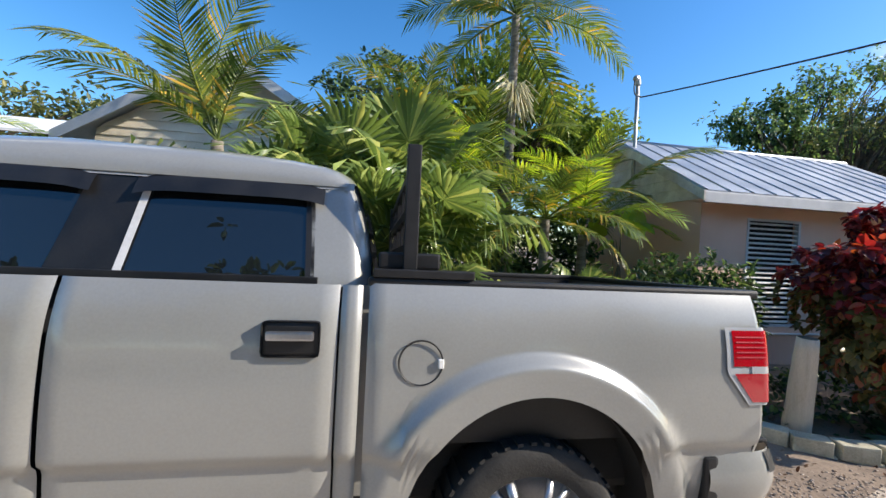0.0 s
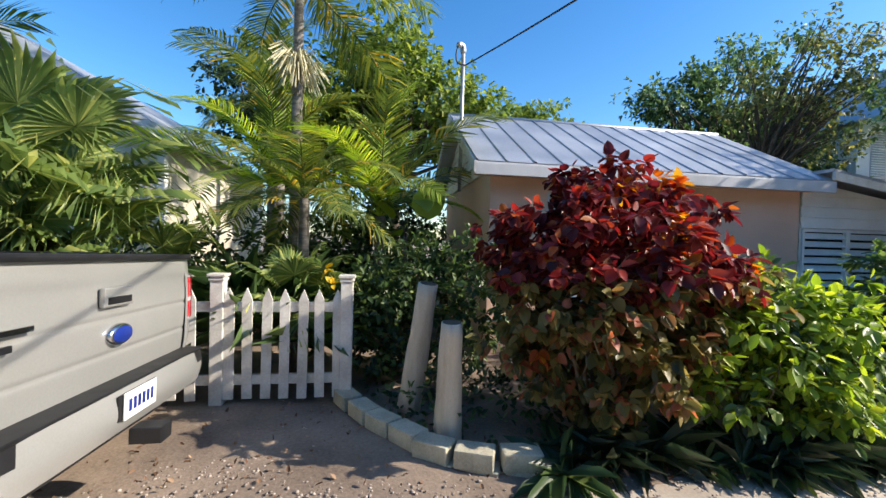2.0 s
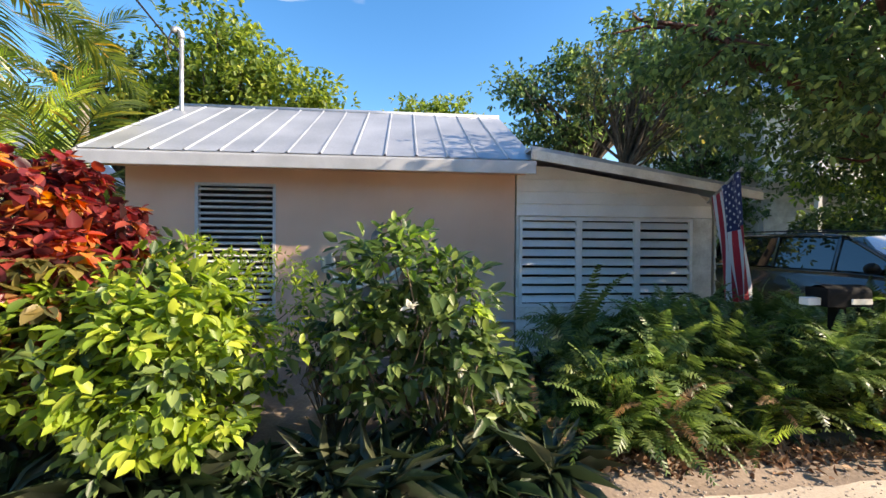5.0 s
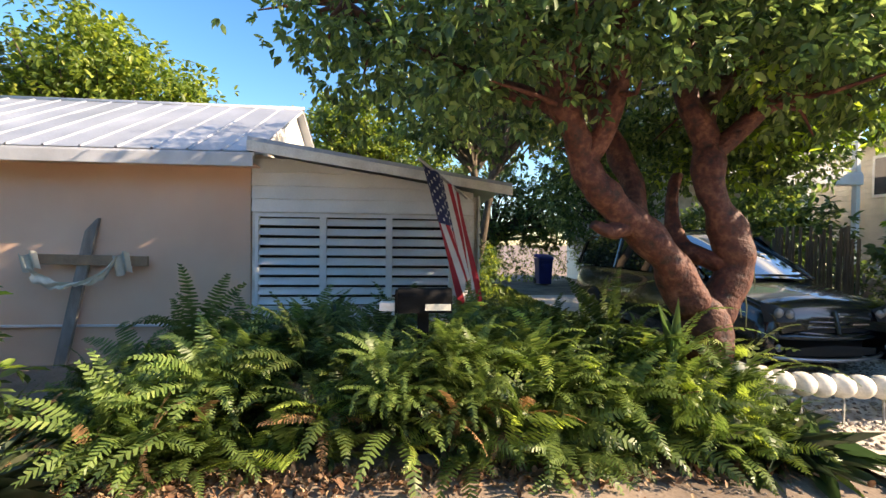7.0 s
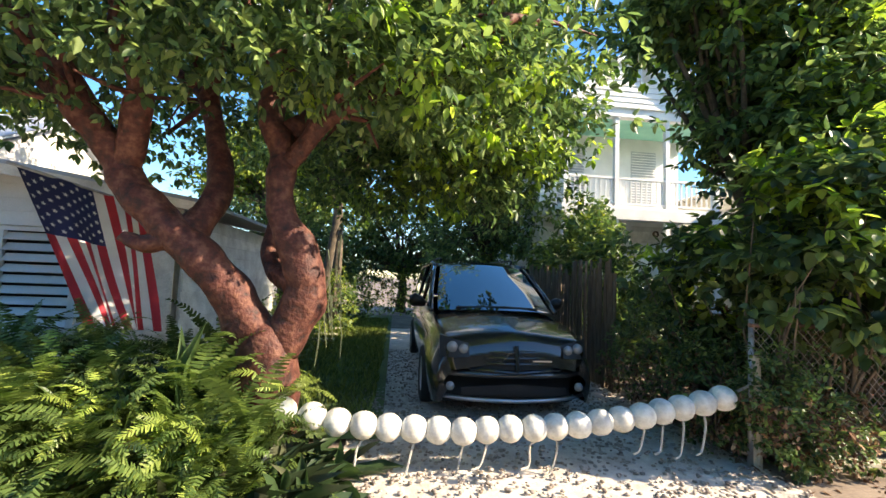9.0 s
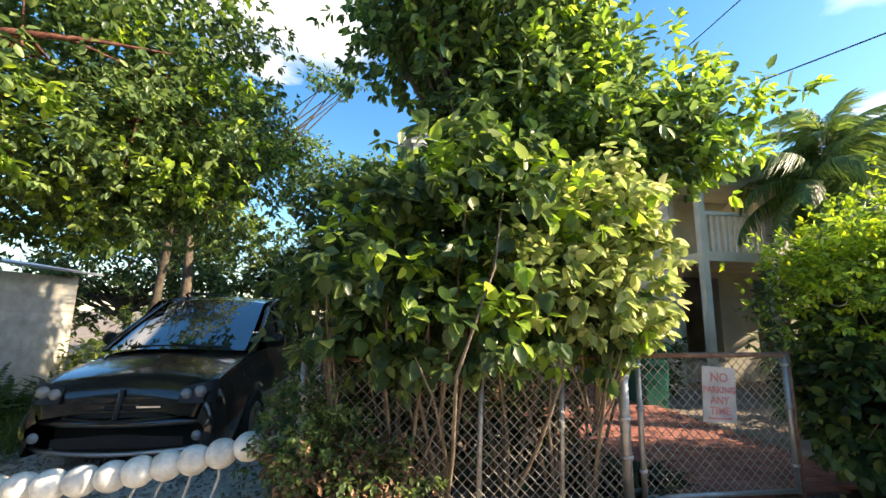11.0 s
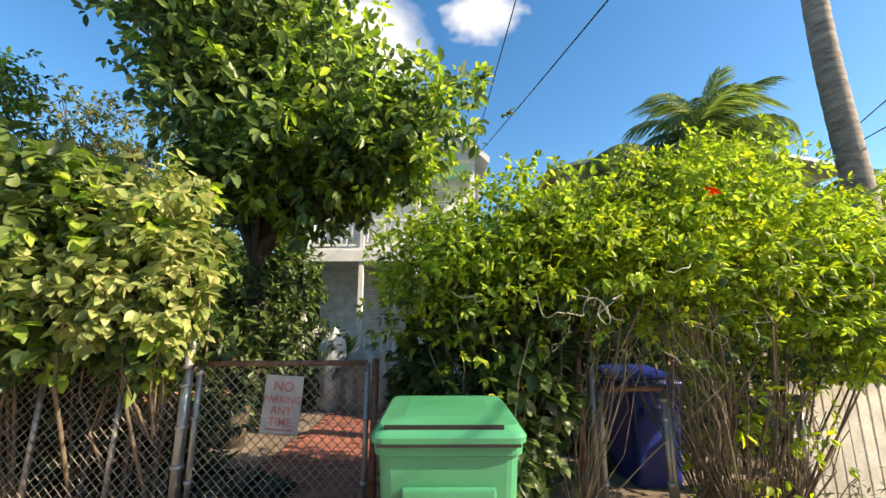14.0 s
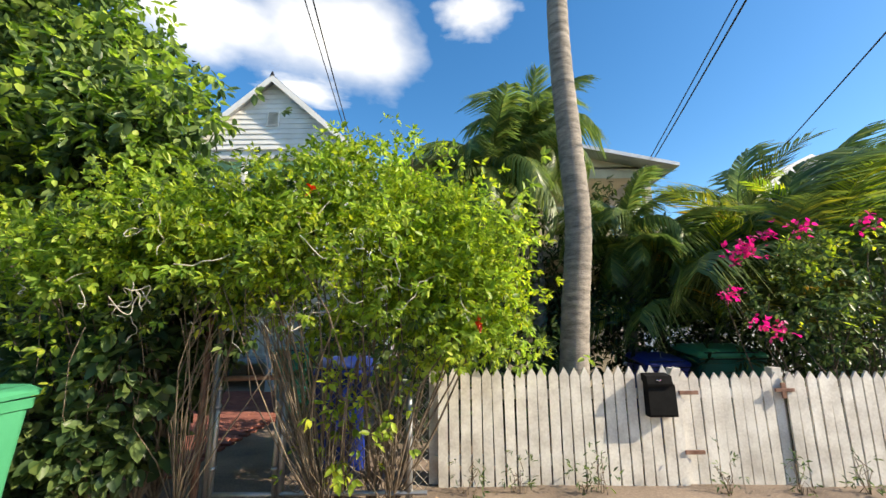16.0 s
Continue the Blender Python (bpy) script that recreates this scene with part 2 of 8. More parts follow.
L_BACK = leafmat("back_garden_leaves", [(0, (0.07, 0.11, 0.025)), (0.6, (0.17, 0.235, 0.045)), (1, (0.36, 0.4, 0.075))], 0.4)
L_GREYTREE = leafmat("olive_leaves", [(0, (0.0587, 0.0802, 0.0338)), (0.6, (0.146, 0.175, 0.0591)), (1, (0.334, 0.292, 0.0844))], 0.35)
L_GRASS = leafmat("grass_blades", [(0, (0.085, 0.13, 0.03)), (1, (0.28, 0.32, 0.085))], 0.3)
L_PALEVINE = leafmat("pale_vine_leaves", [(0, (0.17, 0.23, 0.07)), (0.6, (0.34, 0.39, 0.14)), (1, (0.56, 0.54, 0.25))], 0.4)
L_PINK = leafmat("pink_bracts", [(0, (0.45, 0.03, 0.16)), (1, (0.75, 0.08, 0.3))], 0.4)
L_BLOOM = leafmat("red_petals", [(0, (0.6, 0.03, 0.01)), (1, (0.8, 0.08, 0.03))], 0.3)
L_YBLOOM = leafmat("yellow_petals", [(0, (0.7, 0.42, 0.02)), (1, (0.8, 0.55, 0.04))], 0.3)
L_WBLOOM = leafmat("white_petals", [(0, (0.62, 0.6, 0.52)), (1, (0.8, 0.78, 0.7))], 0.3)
L_FLOWERSTALK = leafmat("pale_flower_stalks", [(0, (0.5, 0.46, 0.28)), (1, (0.75, 0.7, 0.5))], 0.2)
L_STRAND = leafmat("pale_strand_fibre", [(0, (0.12, 0.14, 0.08)), (1, (0.24, 0.26, 0.16))], 0.3)

# ---- mesh helpers ----


def thing(name, label, category, group="", kind="", at=(0, 0, 0)):
    ob = new(name)
    ob.location = at
    return tagged(ob, label, category, group, kind)


def link(name, me, parent=None, label=""):
    ob = new(name, me)
    if parent is not None:
        ob.parent = parent
        ob.matrix_parent_inverse = Matrix.Translation(-Vector(parent.location)) if parent.parent is None else parent.matrix_parent_inverse.copy()
        if parent.parent is not None:
            ob.matrix_parent_inverse = Matrix()
    return tagged(ob, label)


def mesh_of(name, bm, material, smooth=False):
    me = bpy.data.meshes.new(name)
    bmesh.ops.recalc_face_normals(bm, faces=bm.faces)
    bm.to_mesh(me)
    bm.free()
    me.materials.append(material)
    if smooth:
        me.shade_smooth()
    return me


def part(name, bm, material, parent=None, label="", smooth=False):
    return link(name, mesh_of(name, bm, material, smooth), parent, label)


def raw_mesh(name, verts, faces, material, smooth=False):
    """A mesh from arrays: verts (n, 3), faces (m, k)."""
    me = bpy.data.meshes.new(name)
    verts, faces = np.asarray(verts, np.float32), np.asarray(faces, np.int32)
    k = faces.shape[1]
    me.vertices.add(len(verts))
    me.vertices.foreach_set("co", verts.ravel())
    me.loops.add(faces.size)
    me.loops.foreach_set("vertex_index", faces.ravel())
    me.polygons.add(len(faces))
    me.polygons.foreach_set("loop_start", np.arange(0, faces.size, k, dtype=np.int32))
    me.materials.append(material)
    me.update(calc_edges=True)
    me.validate()
    if smooth:
        me.shade_smooth()
    return me


def box(bm, x0, x1, y0, y1, z0, z1, bevel=0.0, m=None):
    vs = [bm.verts.new((x, y, z)) for x in (x0, x1) for y in (y0, y1) for z in (z0, z1)]
    if m is not None:
        for v in vs:
            v.co = m @ v.co
    fs = [bm.faces.new([vs[i] for i in f]) for f in ((0, 1, 3, 2), (4, 6, 7, 5), (0, 4, 5, 1), (2, 3, 7, 6), (0, 2, 6, 4), (1, 5, 7, 3))]
    if bevel:
        bmesh.ops.bevel(bm, geom=list({e for f in fs for e in f.edges}), offset=bevel, segments=2, affect='EDGES', profile=0.6)
    return bm


def boxed(*a, **k):
    return box(bmesh.new(), *a, **k)


def tube(bm, pts, radii, n=8, caps=True, squash=1.0):
    """A tapered tube along points."""
    pts = [Vector(p) for p in pts]
    if not hasattr(radii, "__len__"):
        radii = [radii] * len(pts)
    rings = []
    side = None
    for i, p in enumerate(pts):
        d = (pts[min(i + 1, len(pts) - 1)] - pts[max(i - 1, 0)]).normalized()
        if side is None:
            side = d.orthogonal().normalized()
        side = (side - d * side.dot(d)).normalized()
        up = d.cross(side)
        rings.append([bm.verts.new(p + radii[i] * (math.cos(a) * side + squash * math.sin(a) * up)) for a in (2 * math.pi * j / n for j in range(n))])
    for a, b in zip(rings, rings[1:]):
        for j in range(n):
            bm.faces.new((a[j], a[(j + 1) % n], b[(j + 1) % n], b[j]))
    if caps:
        bm.faces.new(rings[0][::-1])
        bm.faces.new(rings[-1])
    return bm


def sheet(bm, fn, us, vs, close=False):
    """A grid of faces over fn(u, v)."""
    g = [[bm.verts.new(fn(u, v)) for v in vs] for u in us]
    for i in range(len(us) - 1 + (1 if close else 0)):
        for j in range(len(vs) - 1):
            a, b = g[i], g[(i + 1) % len(us)]
            bm.faces.new((a[j], b[j], b[j + 1], a[j + 1]))
    return bm


def span(a, b, n):
    return [a + (b - a) * i / (n - 1) for i in range(n)]


def lathe(bm, profile, c, axis='z', n=20, m=None):
    """Profile of (radius, height) turned round an axis through c."""
    rows = []
    for r, h in profile:
        row = []
        for j in range(n):
            a = 2 * math.pi * j / n
            p = {'z': (r * math.cos(a), r * math.sin(a), h), 'y': (r * math.cos(a), h, r * math.sin(a)), 'x': (h, r * math.cos(a), r * math.sin(a))}[axis]
            row.append(bm.verts.new(Vector(c) + Vector(p)))
        rows.append(row)
    for a, b in zip(rows, rows[1:]):
        for j in range(n):
            bm.faces.new((a[j], a[(j + 1) % n], b[(j + 1) % n], b[j]))
    return bm


# ---- plants ----
rng = np.random.default_rng(7)
OVATE = (np.array([(0, 0, 0), (.3, .25, .07), (.7, .2, .04), (1, 0, -.12), (.7, -.2, .04), (.3, -.25, .07)]), np.array([(0, 3, 2, 1), (0, 5, 4, 3)]))
NARROW = (np.array([(0, 0, 0), (.35, .13, .04), (.7, .11, .0), (1, 0, -.15), (.7, -.11, .0), (.35, -.13, .04)]), np.array([(0, 3, 2, 1), (0, 5, 4, 3)]))
HEART = (np.array([(0, 0, 0), (.04, .26, .08), (.28, .38, .1), (.6, .32, .05), (.86, .14, -.06), (1, 0, -.16), (.86, -.14, -.06), (.6, -.32, .05), (.28, -.38, .1), (.04, -.26, .08)]), np.array([(0, 5, 4, 3, 2, 1), (0, 9, 8, 7, 6, 5)]))
STRAP = (np.array([(0, 0, 0), (.0, .05, .02), (.5, .075, .1), (1, 0, -.12), (.5, -.075, .1), (0, -.05, .02)]), np.array([(0, 3, 2, 1), (0, 5, 4, 3)]))


def unit(v):
    return v / (np.linalg.norm(v, axis=-1, keepdims=True) + 1e-9)


def lumps(d, seed):
    s = np.zeros(len(d))
    for k, f in enumerate((2.3, 4.1, 7.3)):
        s += np.sin(f * d[:, 0] + seed + k) * np.sin(f * d[:, 1] * 1.1 + 2 * seed) * np.cos(f * d[:, 2] * 0.9 + k * 1.7) / (k + 1)
    return s


def crown_points(blobs, n, depth=0.4, rough=0.22, seed=1.0):
    """Points near the skin of a group of uneven ellipsoids (x, y, z, rx, ry, rz), and the way out from each."""
    B = np.array(blobs, float)
    w = (B[:, 3] * B[:, 4] + B[:, 4] * B[:, 5] + B[:, 3] * B[:, 5])
    i = rng.choice(len(B), n, p=w / w.sum())
    d = unit(rng.normal(size=(n, 3)))
    r = (1 - depth * rng.random(n) ** 1.6) * (1 + rough * lumps(d * 1.5 + B[i, :3] * 0.7, seed))
    return B[i, :3] + d * B[i, 3:] * r[:, None], unit(d / B[i, 3:])


def clumps(blobs, n, per=9, radius=.24, depth=0.4, rough=0.22, seed=1.0):
    """Tufts gathered in sprays on a crown's skin, with gaps between the sprays."""
    c, o = crown_points(blobs, max(n // per, 1), depth, rough, seed)
    d = rng.normal(size=(len(c), per, 3)) * np.array((1, 1, .55)) * (radius * rng.uniform(.55, 1.35, (len(c), 1, 1)))
    out = unit(o[:, None] * .7 + d / radius * .6 + np.array((0, 0, .15)))
    return (c[:, None] + d).reshape(-1, 3), out.reshape(-1, 3)


def leaf_mesh(name, pts, outs, material, size=0.1, shape=OVATE, each=6, spread=0.8, droop=0.3, vary=0.35, tuft=0.5):
    """Tufts of leaves at points, as one mesh."""
    P, O = np.repeat(pts, each, 0), np.repeat(outs, each, 0)
    n = len(P)
    ax = unit(O * 0.7 + rng.normal(size=(n, 3)) * spread + np.array((0, 0, -droop)))
    up = unit(np.array((0, 0, 1.0)) + O * 0.4 + rng.normal(size=(n, 3)) * 0.35)
    side = unit(np.cross(up, ax))
    nor = np.cross(ax, side)
    s = size * (1 + vary * rng.uniform(-1, 1, n))[:, None, None]
    V, Fc = shape
    base = P + ax * (size * tuft * rng.random(n))[:, None]
    co = base[:, None] + s * (V[None, :, :1] * ax[:, None] + V[None, :, 1:2] * side[:, None] + V[None, :, 2:] * nor[:, None])
    fc = Fc[None] + (np.arange(n) * len(V))[:, None, None]
    return raw_mesh(name, co.reshape(-1, 3), fc.reshape(-1, Fc.shape[1]), material)


def twig_mesh(name, base, tips, material, r0=0.02, r1=0.004, jitter=0.25, bend=0.3):
    bm = bmesh.new()
    for tip in tips:
        t = Vector(tip)
        b = Vector(min(base, key=lambda q: math.hypot(q[0] - t.x, q[1] - t.y) + .25 * rng.random()))
        mid = b.lerp(t, 0.5) + Vector(rng.normal(size=3) * jitter * (t - b).length * 0.3) + Vector((0, 0, bend * 0.2))
        q = b.lerp(mid, 0.5) + Vector(rng.normal(size=3) * 0.02)
        tube(bm, [b, q, mid, mid.lerp(t, 0.55) + Vector(rng.normal(size=3) * 0.03), t], [r0, r0 * .8, r0 * .6, (r0 + r1) * .35, r1], 5, False)
    return mesh_of(name, bm, material, True)


def bush(name, label, category, blobs, layers, bases, twigs=40, r0=0.018, twig_mat=None, depth=0.45, rough=0.22, seed=1.0, group="", spray=0.0):
    """A shrub: stems, and one mesh of leaves for each layer (name, count, material, size, shape, each, droop[, keep])."""
    top = thing(name, label, category, group, at=bases[0])
    ps, os_ = crown_points(blobs, max(twigs, 4), 0.6, rough, seed)
    if twigs:
        tagged(link("branchwork", twig_mesh("branchwork", bases, ps, twig_mat or M_TWIG, r0), top), kind="stuff")
    for nm, n, material, size, shape, each, droop, *keep in layers:
        p, o = clumps(blobs, n, 8, spray, depth, rough, seed) if spray else crown_points(blobs, n, depth, rough, seed)
        ok = p[:, 2] > 0.04
        if keep:
            ok &= keep[0](p, o)
        link(nm, leaf_mesh(nm, p[ok], o[ok], material, size, shape, each, 0.8, droop), top)
    return top


def frond_mesh(name, material, length=2.0, pairs=38, leaf=0.5, arch=1.2, droop=0.5, lift=0.35, rachis=True, ragged=0.1):
    """A feather frond along +x, arching down."""
    V, Fq = [], []
    x = z = 0.0
    pos = []
    steps = 24
    for i in range(steps + 1):
        pos.append((x, z, -arch * (i / steps) ** 1.5 + lift))
        a = pos[-1][2]
        x += length / steps * math.cos(a)
        z += length / steps * math.sin(a)

    def at(s):
        f = s * steps
        i = min(int(f), steps - 1)
        u = f - i
        return [pos[i][k] * (1 - u) + pos[i + 1][k] * u for k in range(3)]
    for i in range(pairs):
        s = 0.14 + 0.86 * i / (pairs - 1)
        px, pz, a = at(min(s, 1.0))
        ll = leaf * math.sin(math.pi * (0.12 + 0.8 * (i / pairs) ** 0.9)) ** 0.6 * random.uniform(1 - ragged, 1 + ragged)
        for sg in (1, -1):
            sw = 0.55 + 0.35 * s + random.uniform(-.1, .1)
            d = Vector((math.cos(a) * math.sin(sw), sg * math.cos(sw), math.sin(a) * math.sin(sw) + 0.25))
            d.normalize()
            w = Vector((math.cos(a), 0, math.sin(a))) * leaf * 0.035
            p = Vector((px, 0, pz))
            m1 = p + d * ll * 0.5 + Vector((0, 0, -droop * 0.12 * ll))
            e = p + d * ll * 0.95 + Vector((0, 0, -droop * random.uniform(0.4, 0.75) * ll))
            k = len(V)
            V += [p - w * .6, p + w * .6, m1 + w, m1 - w, e + w * .1, e - w * .1]
            Fq += [(k, k + 1, k + 2, k + 3), (k + 3, k + 2, k + 4, k + 5)]
    if rachis:
        for i in range(steps):
            k = len(V)
            r = 0.018 * length / 2 * (1 - i / steps) + 0.003
            r2 = 0.018 * length / 2 * (1 - (i + 1) / steps) + 0.003
            for (qx, qz, _), rr in ((pos[i], r), (pos[i + 1], r2)):
                V += [Vector((qx, rr, qz)), Vector((qx, 0, qz + rr)), Vector((qx, -rr, qz)), Vector((qx, 0, qz - rr))]
            Fq += [(k + j, k + (j + 1) % 4, k + 4 + (j + 1) % 4, k + 4 + j) for j in range(4)]
    return raw_mesh(name, [tuple(v) for v in V], Fq, material)


def fan_mesh(name, material, petiole=0.9, radius=0.75, blades=30, droop=0.5):
    """A fan frond on its stalk along +x; the blades' tips hang."""
    V, Fq = [], []
    c = Vector((petiole, 0, petiole * 0.1))
    for i in range(blades):
        a = radians(-140 + 280 * i / (blades - 1))
        h = radians(140 / blades)
        L = radius * (0.78 + 0.22 * math.cos(a * 0.6)) * random.uniform(.92, 1.06)
        k = len(V)
        d = Vector((math.cos(a), math.sin(a), 0.18))
        e1, e2 = Vector((math.cos(a - h), math.sin(a - h), .14)), Vector((math.cos(a + h), math.sin(a + h), .14))
        V += [c, c + e1 * L * .55, c + d * L * .6 + Vector((0, 0, .02)), c + e2 * L * .55,
              c + d * L * .82 + Vector((0, 0, -droop * L * .18)), c + d * L + Vector((0, 0, -droop * L * random.uniform(.45, .8))), c + d * L * .97 + Vector((0, 0.012, -droop * L * .6))]
        Fq += [(k, k + 1, k + 2, k + 2), (k, k + 2, k + 3, k + 3)]
        Fq += [(k + 1, k + 4, k + 2, k + 2), (k + 2, k + 4, k + 3, k + 3), (k + 4, k + 5, k + 6, k + 6)]
    tri = []
    for f in Fq:
        tri.append(f[:3])
    for s in (1, -1):
        k = len(V)
        V += [Vector((0, .014 * s, 0)), Vector((0, 0, .014)), c + Vector((0, 0, .01)), c + Vector((0, .008 * s, 0))]
        tri += [(k, k + 1, k + 2), (k, k + 2, k + 3)]
    return raw_mesh(name, [tuple(v) for v in V], tri, material)


def place_fronds(meshes, top, parent, n, lo=-25, hi=80, scale=1.0, tilt=(0, 0), name="frond", az0=0.0, swing=360.0, twist=25):
    """Fronds in a spiral round a crown's heart: from upright in the middle to hanging outside."""
    for i in range(n):
        az = az0 + (i * 137.5) % swing if swing >= 360 else az0 + swing * (i / max(n - 1, 1) - 0.5)
        el = hi + (lo - hi) * ((i + 0.5) / n) ** 0.9 + random.uniform(-6, 6)
        ob = link(name, meshes[i % len(meshes)], parent)
        s = scale * random.uniform(0.85, 1.12)
        ob.matrix_basis = Matrix.Translation(Vector(top)) @ Matrix.Rotation(radians(tilt[0]), 4, 'X') @ Matrix.Rotation(radians(tilt[1]), 4, 'Y') @ Matrix.Rotation(radians(az), 4, 'Z') @ Matrix.Rotation(radians(-el), 4, 'Y') @ Matrix.Rotation(radians(random.uniform(-twist, twist)), 4, 'X') @ Matrix.Diagonal((s, s, s, 1))


def hull_trunk(name, pts, radii, material, parent, n=12, knobs=0.0):
    bm = tube(bmesh.new(), pts, radii, n)
    if knobs:
        for v in bm.verts:
            q = noise.noise(v.co * 3.2) + 0.5 * noise.noise(v.co * 8)
            v.co += Vector((noise.noise(v.co * 3 + Vector((5, 0, 0))), noise.noise(v.co * 3 + Vector((0, 7, 0))), 0)) * knobs + Vector((0, 0, 1)) * q * knobs * .3
    return part(name, bm, material, parent, smooth=True)


def smooth_line(pts, k=5):
    """Catmull-Rom through points."""
    P = [Vector(p) for p in pts]
    P = [P[0] * 2 - P[1]] + P + [P[-1] * 2 - P[-2]]
    out = []
    for i in range(1, len(P) - 2):
        for j in range(k):
            t = j / k
            a, b, c, d = P[i - 1:i + 3]
            out.append(0.5 * ((2 * b) + (c - a) * t + (2 * a - 5 * b + 4 * c - d) * t * t + (3 * b - a - 3 * c + d) * t ** 3))
    return out + [P[-2]]

# ---- ground ----
def flat(name, pts, z, material, label, category):
    bm = bmesh.new()
    bm.faces.new([bm.verts.new((x, y, z)) for x, y in pts])
    return tagged(part(name, bm, material), label, category, kind="structure")


def uneven(name, x0, x1, y0, y1, step, fn, material, label, category):
    bm = sheet(bmesh.new(), lambda u, v: (u, v, fn(u, v)), span(x0, x1, int((x1 - x0) / step) + 1), span(y0, y1, int((y1 - y0) / step) + 1))
    return tagged(part(name, bm, material, smooth=True), label, category, kind="structure")


flat("ground", [(-900, -900), (900, -900), (900, 900), (-900, 900)], -0.03, M_DIRT, "bare brown earth around the houses", "ground")
uneven("road", -40, 60, -6, 2.7, 0.4, lambda x, y: 0.012 * noise.noise((x * .8, y * .8, 0)) - 0.012, M_ROAD, "pale sandy lane with a worn surface", "road")
uneven("yard_soil", -14, 34, 2.5, 16, 0.22, lambda x, y: 0.03 * noise.noise((x * .7, y * .7, 3)) + 0.012 * noise.noise((x * 4, y * 4, 1)) + min(max(y - 2.56, 0) * 0.2, 0.055) - 0.022, M_DIRT, "dark trodden earth with roots and litter", "soil")
uneven("gravel_drive", 14.6, 18.0, 2.05, 12, 0.2, lambda x, y: 0.05 + 0.03 * noise.noise((x * .7, y * .7, 3)) + 0.014 * noise.noise((x * 5, y * 5, 1)) - 0.05 * (y < 2.3), M_SHELL, "driveway of crushed shell and coral gravel", "driveway")
uneven("lawn", 12.7, 14.9, 4.0, 15.6, 0.25, lambda x, y: 0.075 + 0.03 * noise.noise((x * .7, y * .7, 3)), M_LAWN, "patchy green lawn beside the drive", "lawn")

# ---- house with the tan wall ----
def holed_wall(bm, x0, x1, z0, z1, y0, y1, holes):
    xs = sorted({x0, x1, *[h[0] for h in holes], *[h[1] for h in holes]})
    zs = sorted({z0, z1, *[h[2] for h in holes], *[h[3] for h in holes]})
    for a, b in zip(xs, xs[1:]):
        for c, d in zip(zs, zs[1:]):
            if not any(h[0] <= (a + b) / 2 <= h[1] and h[2] <= (c + d) / 2 <= h[3] for h in holes):
                box(bm, a, b, y0, y1, c, d)
    bmesh.ops.remove_doubles(bm, verts=bm.verts, dist=1e-5)
    return bm


def prism(bm, poly, y0, y1, axis='y'):
    """A flat polygon of (u, z), drawn out along an axis."""
    f = (lambda u, w, z: (u, w, z)) if axis == 'y' else (lambda u, w, z: (w, u, z))
    a, b = [bm.verts.new(f(u, y0, z)) for u, z in poly], [bm.verts.new(f(u, y1, z)) for u, z in poly]
    bm.faces.new(a)
    bm.faces.new(b[::-1])
    for i in range(len(poly)):
        j = (i + 1) % len(poly)
        bm.faces.new((a[i], a[j], b[j], b[i]))
    return bm


def louvres(parent, x0, x1, z0, z1, y, pitch, material, depth=0.05, tilt=35, thick=0.012, axis='y'):
    me = mesh_of("slat", boxed(-(x1 - x0) / 2, (x1 - x0) / 2, -depth / 2, depth / 2, -thick / 2, thick / 2), material)
    n = max(int((z1 - z0) / pitch), 1)
    for i in range(n):
        ob = link("slat", me, parent)
        z = z0 + (i + .5) * (z1 - z0) / n
        ob.matrix_basis = (pose((x0 + x1) / 2, y, z, tilt + random.uniform(-1.5, 1.5), 0, 0) if axis == 'y' else pose(y, (x0 + x1) / 2, z, tilt, 0, 90))


def siding(parent, x0, x1, z0, z1, y, pitch, material, limit=None, axis='y', face=-1):
    """Lapped boards, each a piece of its own; limit(z) gives the run of x at that height."""
    n = max(int(round((z1 - z0) / pitch)), 1)
    for i in range(n):
        a, b = z0 + i * (z1 - z0) / n, z0 + (i + 1) * (z1 - z0) / n
        l0, r0 = limit(a) if limit else (x0, x1)
        l1, r1 = limit(b) if limit else (x0, x1)
        if r0 - l0 < 0.05:
            continue
        bm = bmesh.new()
        d0, d1 = face * 0.03, face * 0.006
        vs = []
        for x, z, d in ((l0, a, d0), (r0, a, d0), (r1, b + .012, d1), (l1, b + .012, d1)):
            vs.append((x, y + d, z))
        for x, z in ((l0, a), (r0, a), (r1, b + .012), (l1, b + .012)):
            vs.append((x, y, z))
        vs = [bm.verts.new(v if axis == 'y' else (v[1], v[0], v[2])) for v in vs]
        for f in ((0, 1, 2, 3), (7, 6, 5, 4), (0, 4, 5, 1), (3, 2, 6, 7), (1, 5, 6, 2), (0, 3, 7, 4)):
            bm.faces.new([vs[k] for k in f])
        part("board", bm, material, parent)


def roof_slope(parent, x0, x1, ya, za, yb, zb, pitch, material, name="roof"):
    """A sheet roof from eave (ya, za) to ridge (yb, zb): panels side by side with raised seams."""
    top = part(name, prism(bmesh.new(), [(ya, za - .05), (yb, zb - .05), (yb, zb - .012), (ya, za - .012)], x0 + .01, x1 - .01, 'x'), M_FASCIA, parent)
    n = int(round((x1 - x0) / pitch))
    w = (x1 - x0) / n
    prof = [(0, .0), (.01, .02), (.026, .02), (.036, .0), (w, 0)]
    bm = bmesh.new()
    for a, b in zip(prof, prof[1:]):
        vs = [bm.verts.new(p) for p in ((a[0], ya, za + a[1]), (b[0], ya, za + b[1]), (b[0], yb, zb + b[1]), (a[0], yb, zb + a[1]))]
        bm.faces.new(vs)
    me = mesh_of("roof_panel", bm, material)
    for i in range(n):
        ob = link("roof_panel", me, top)
        ob.matrix_basis = pose(x0 + i * w, 0, random.uniform(0, .003))
    return top


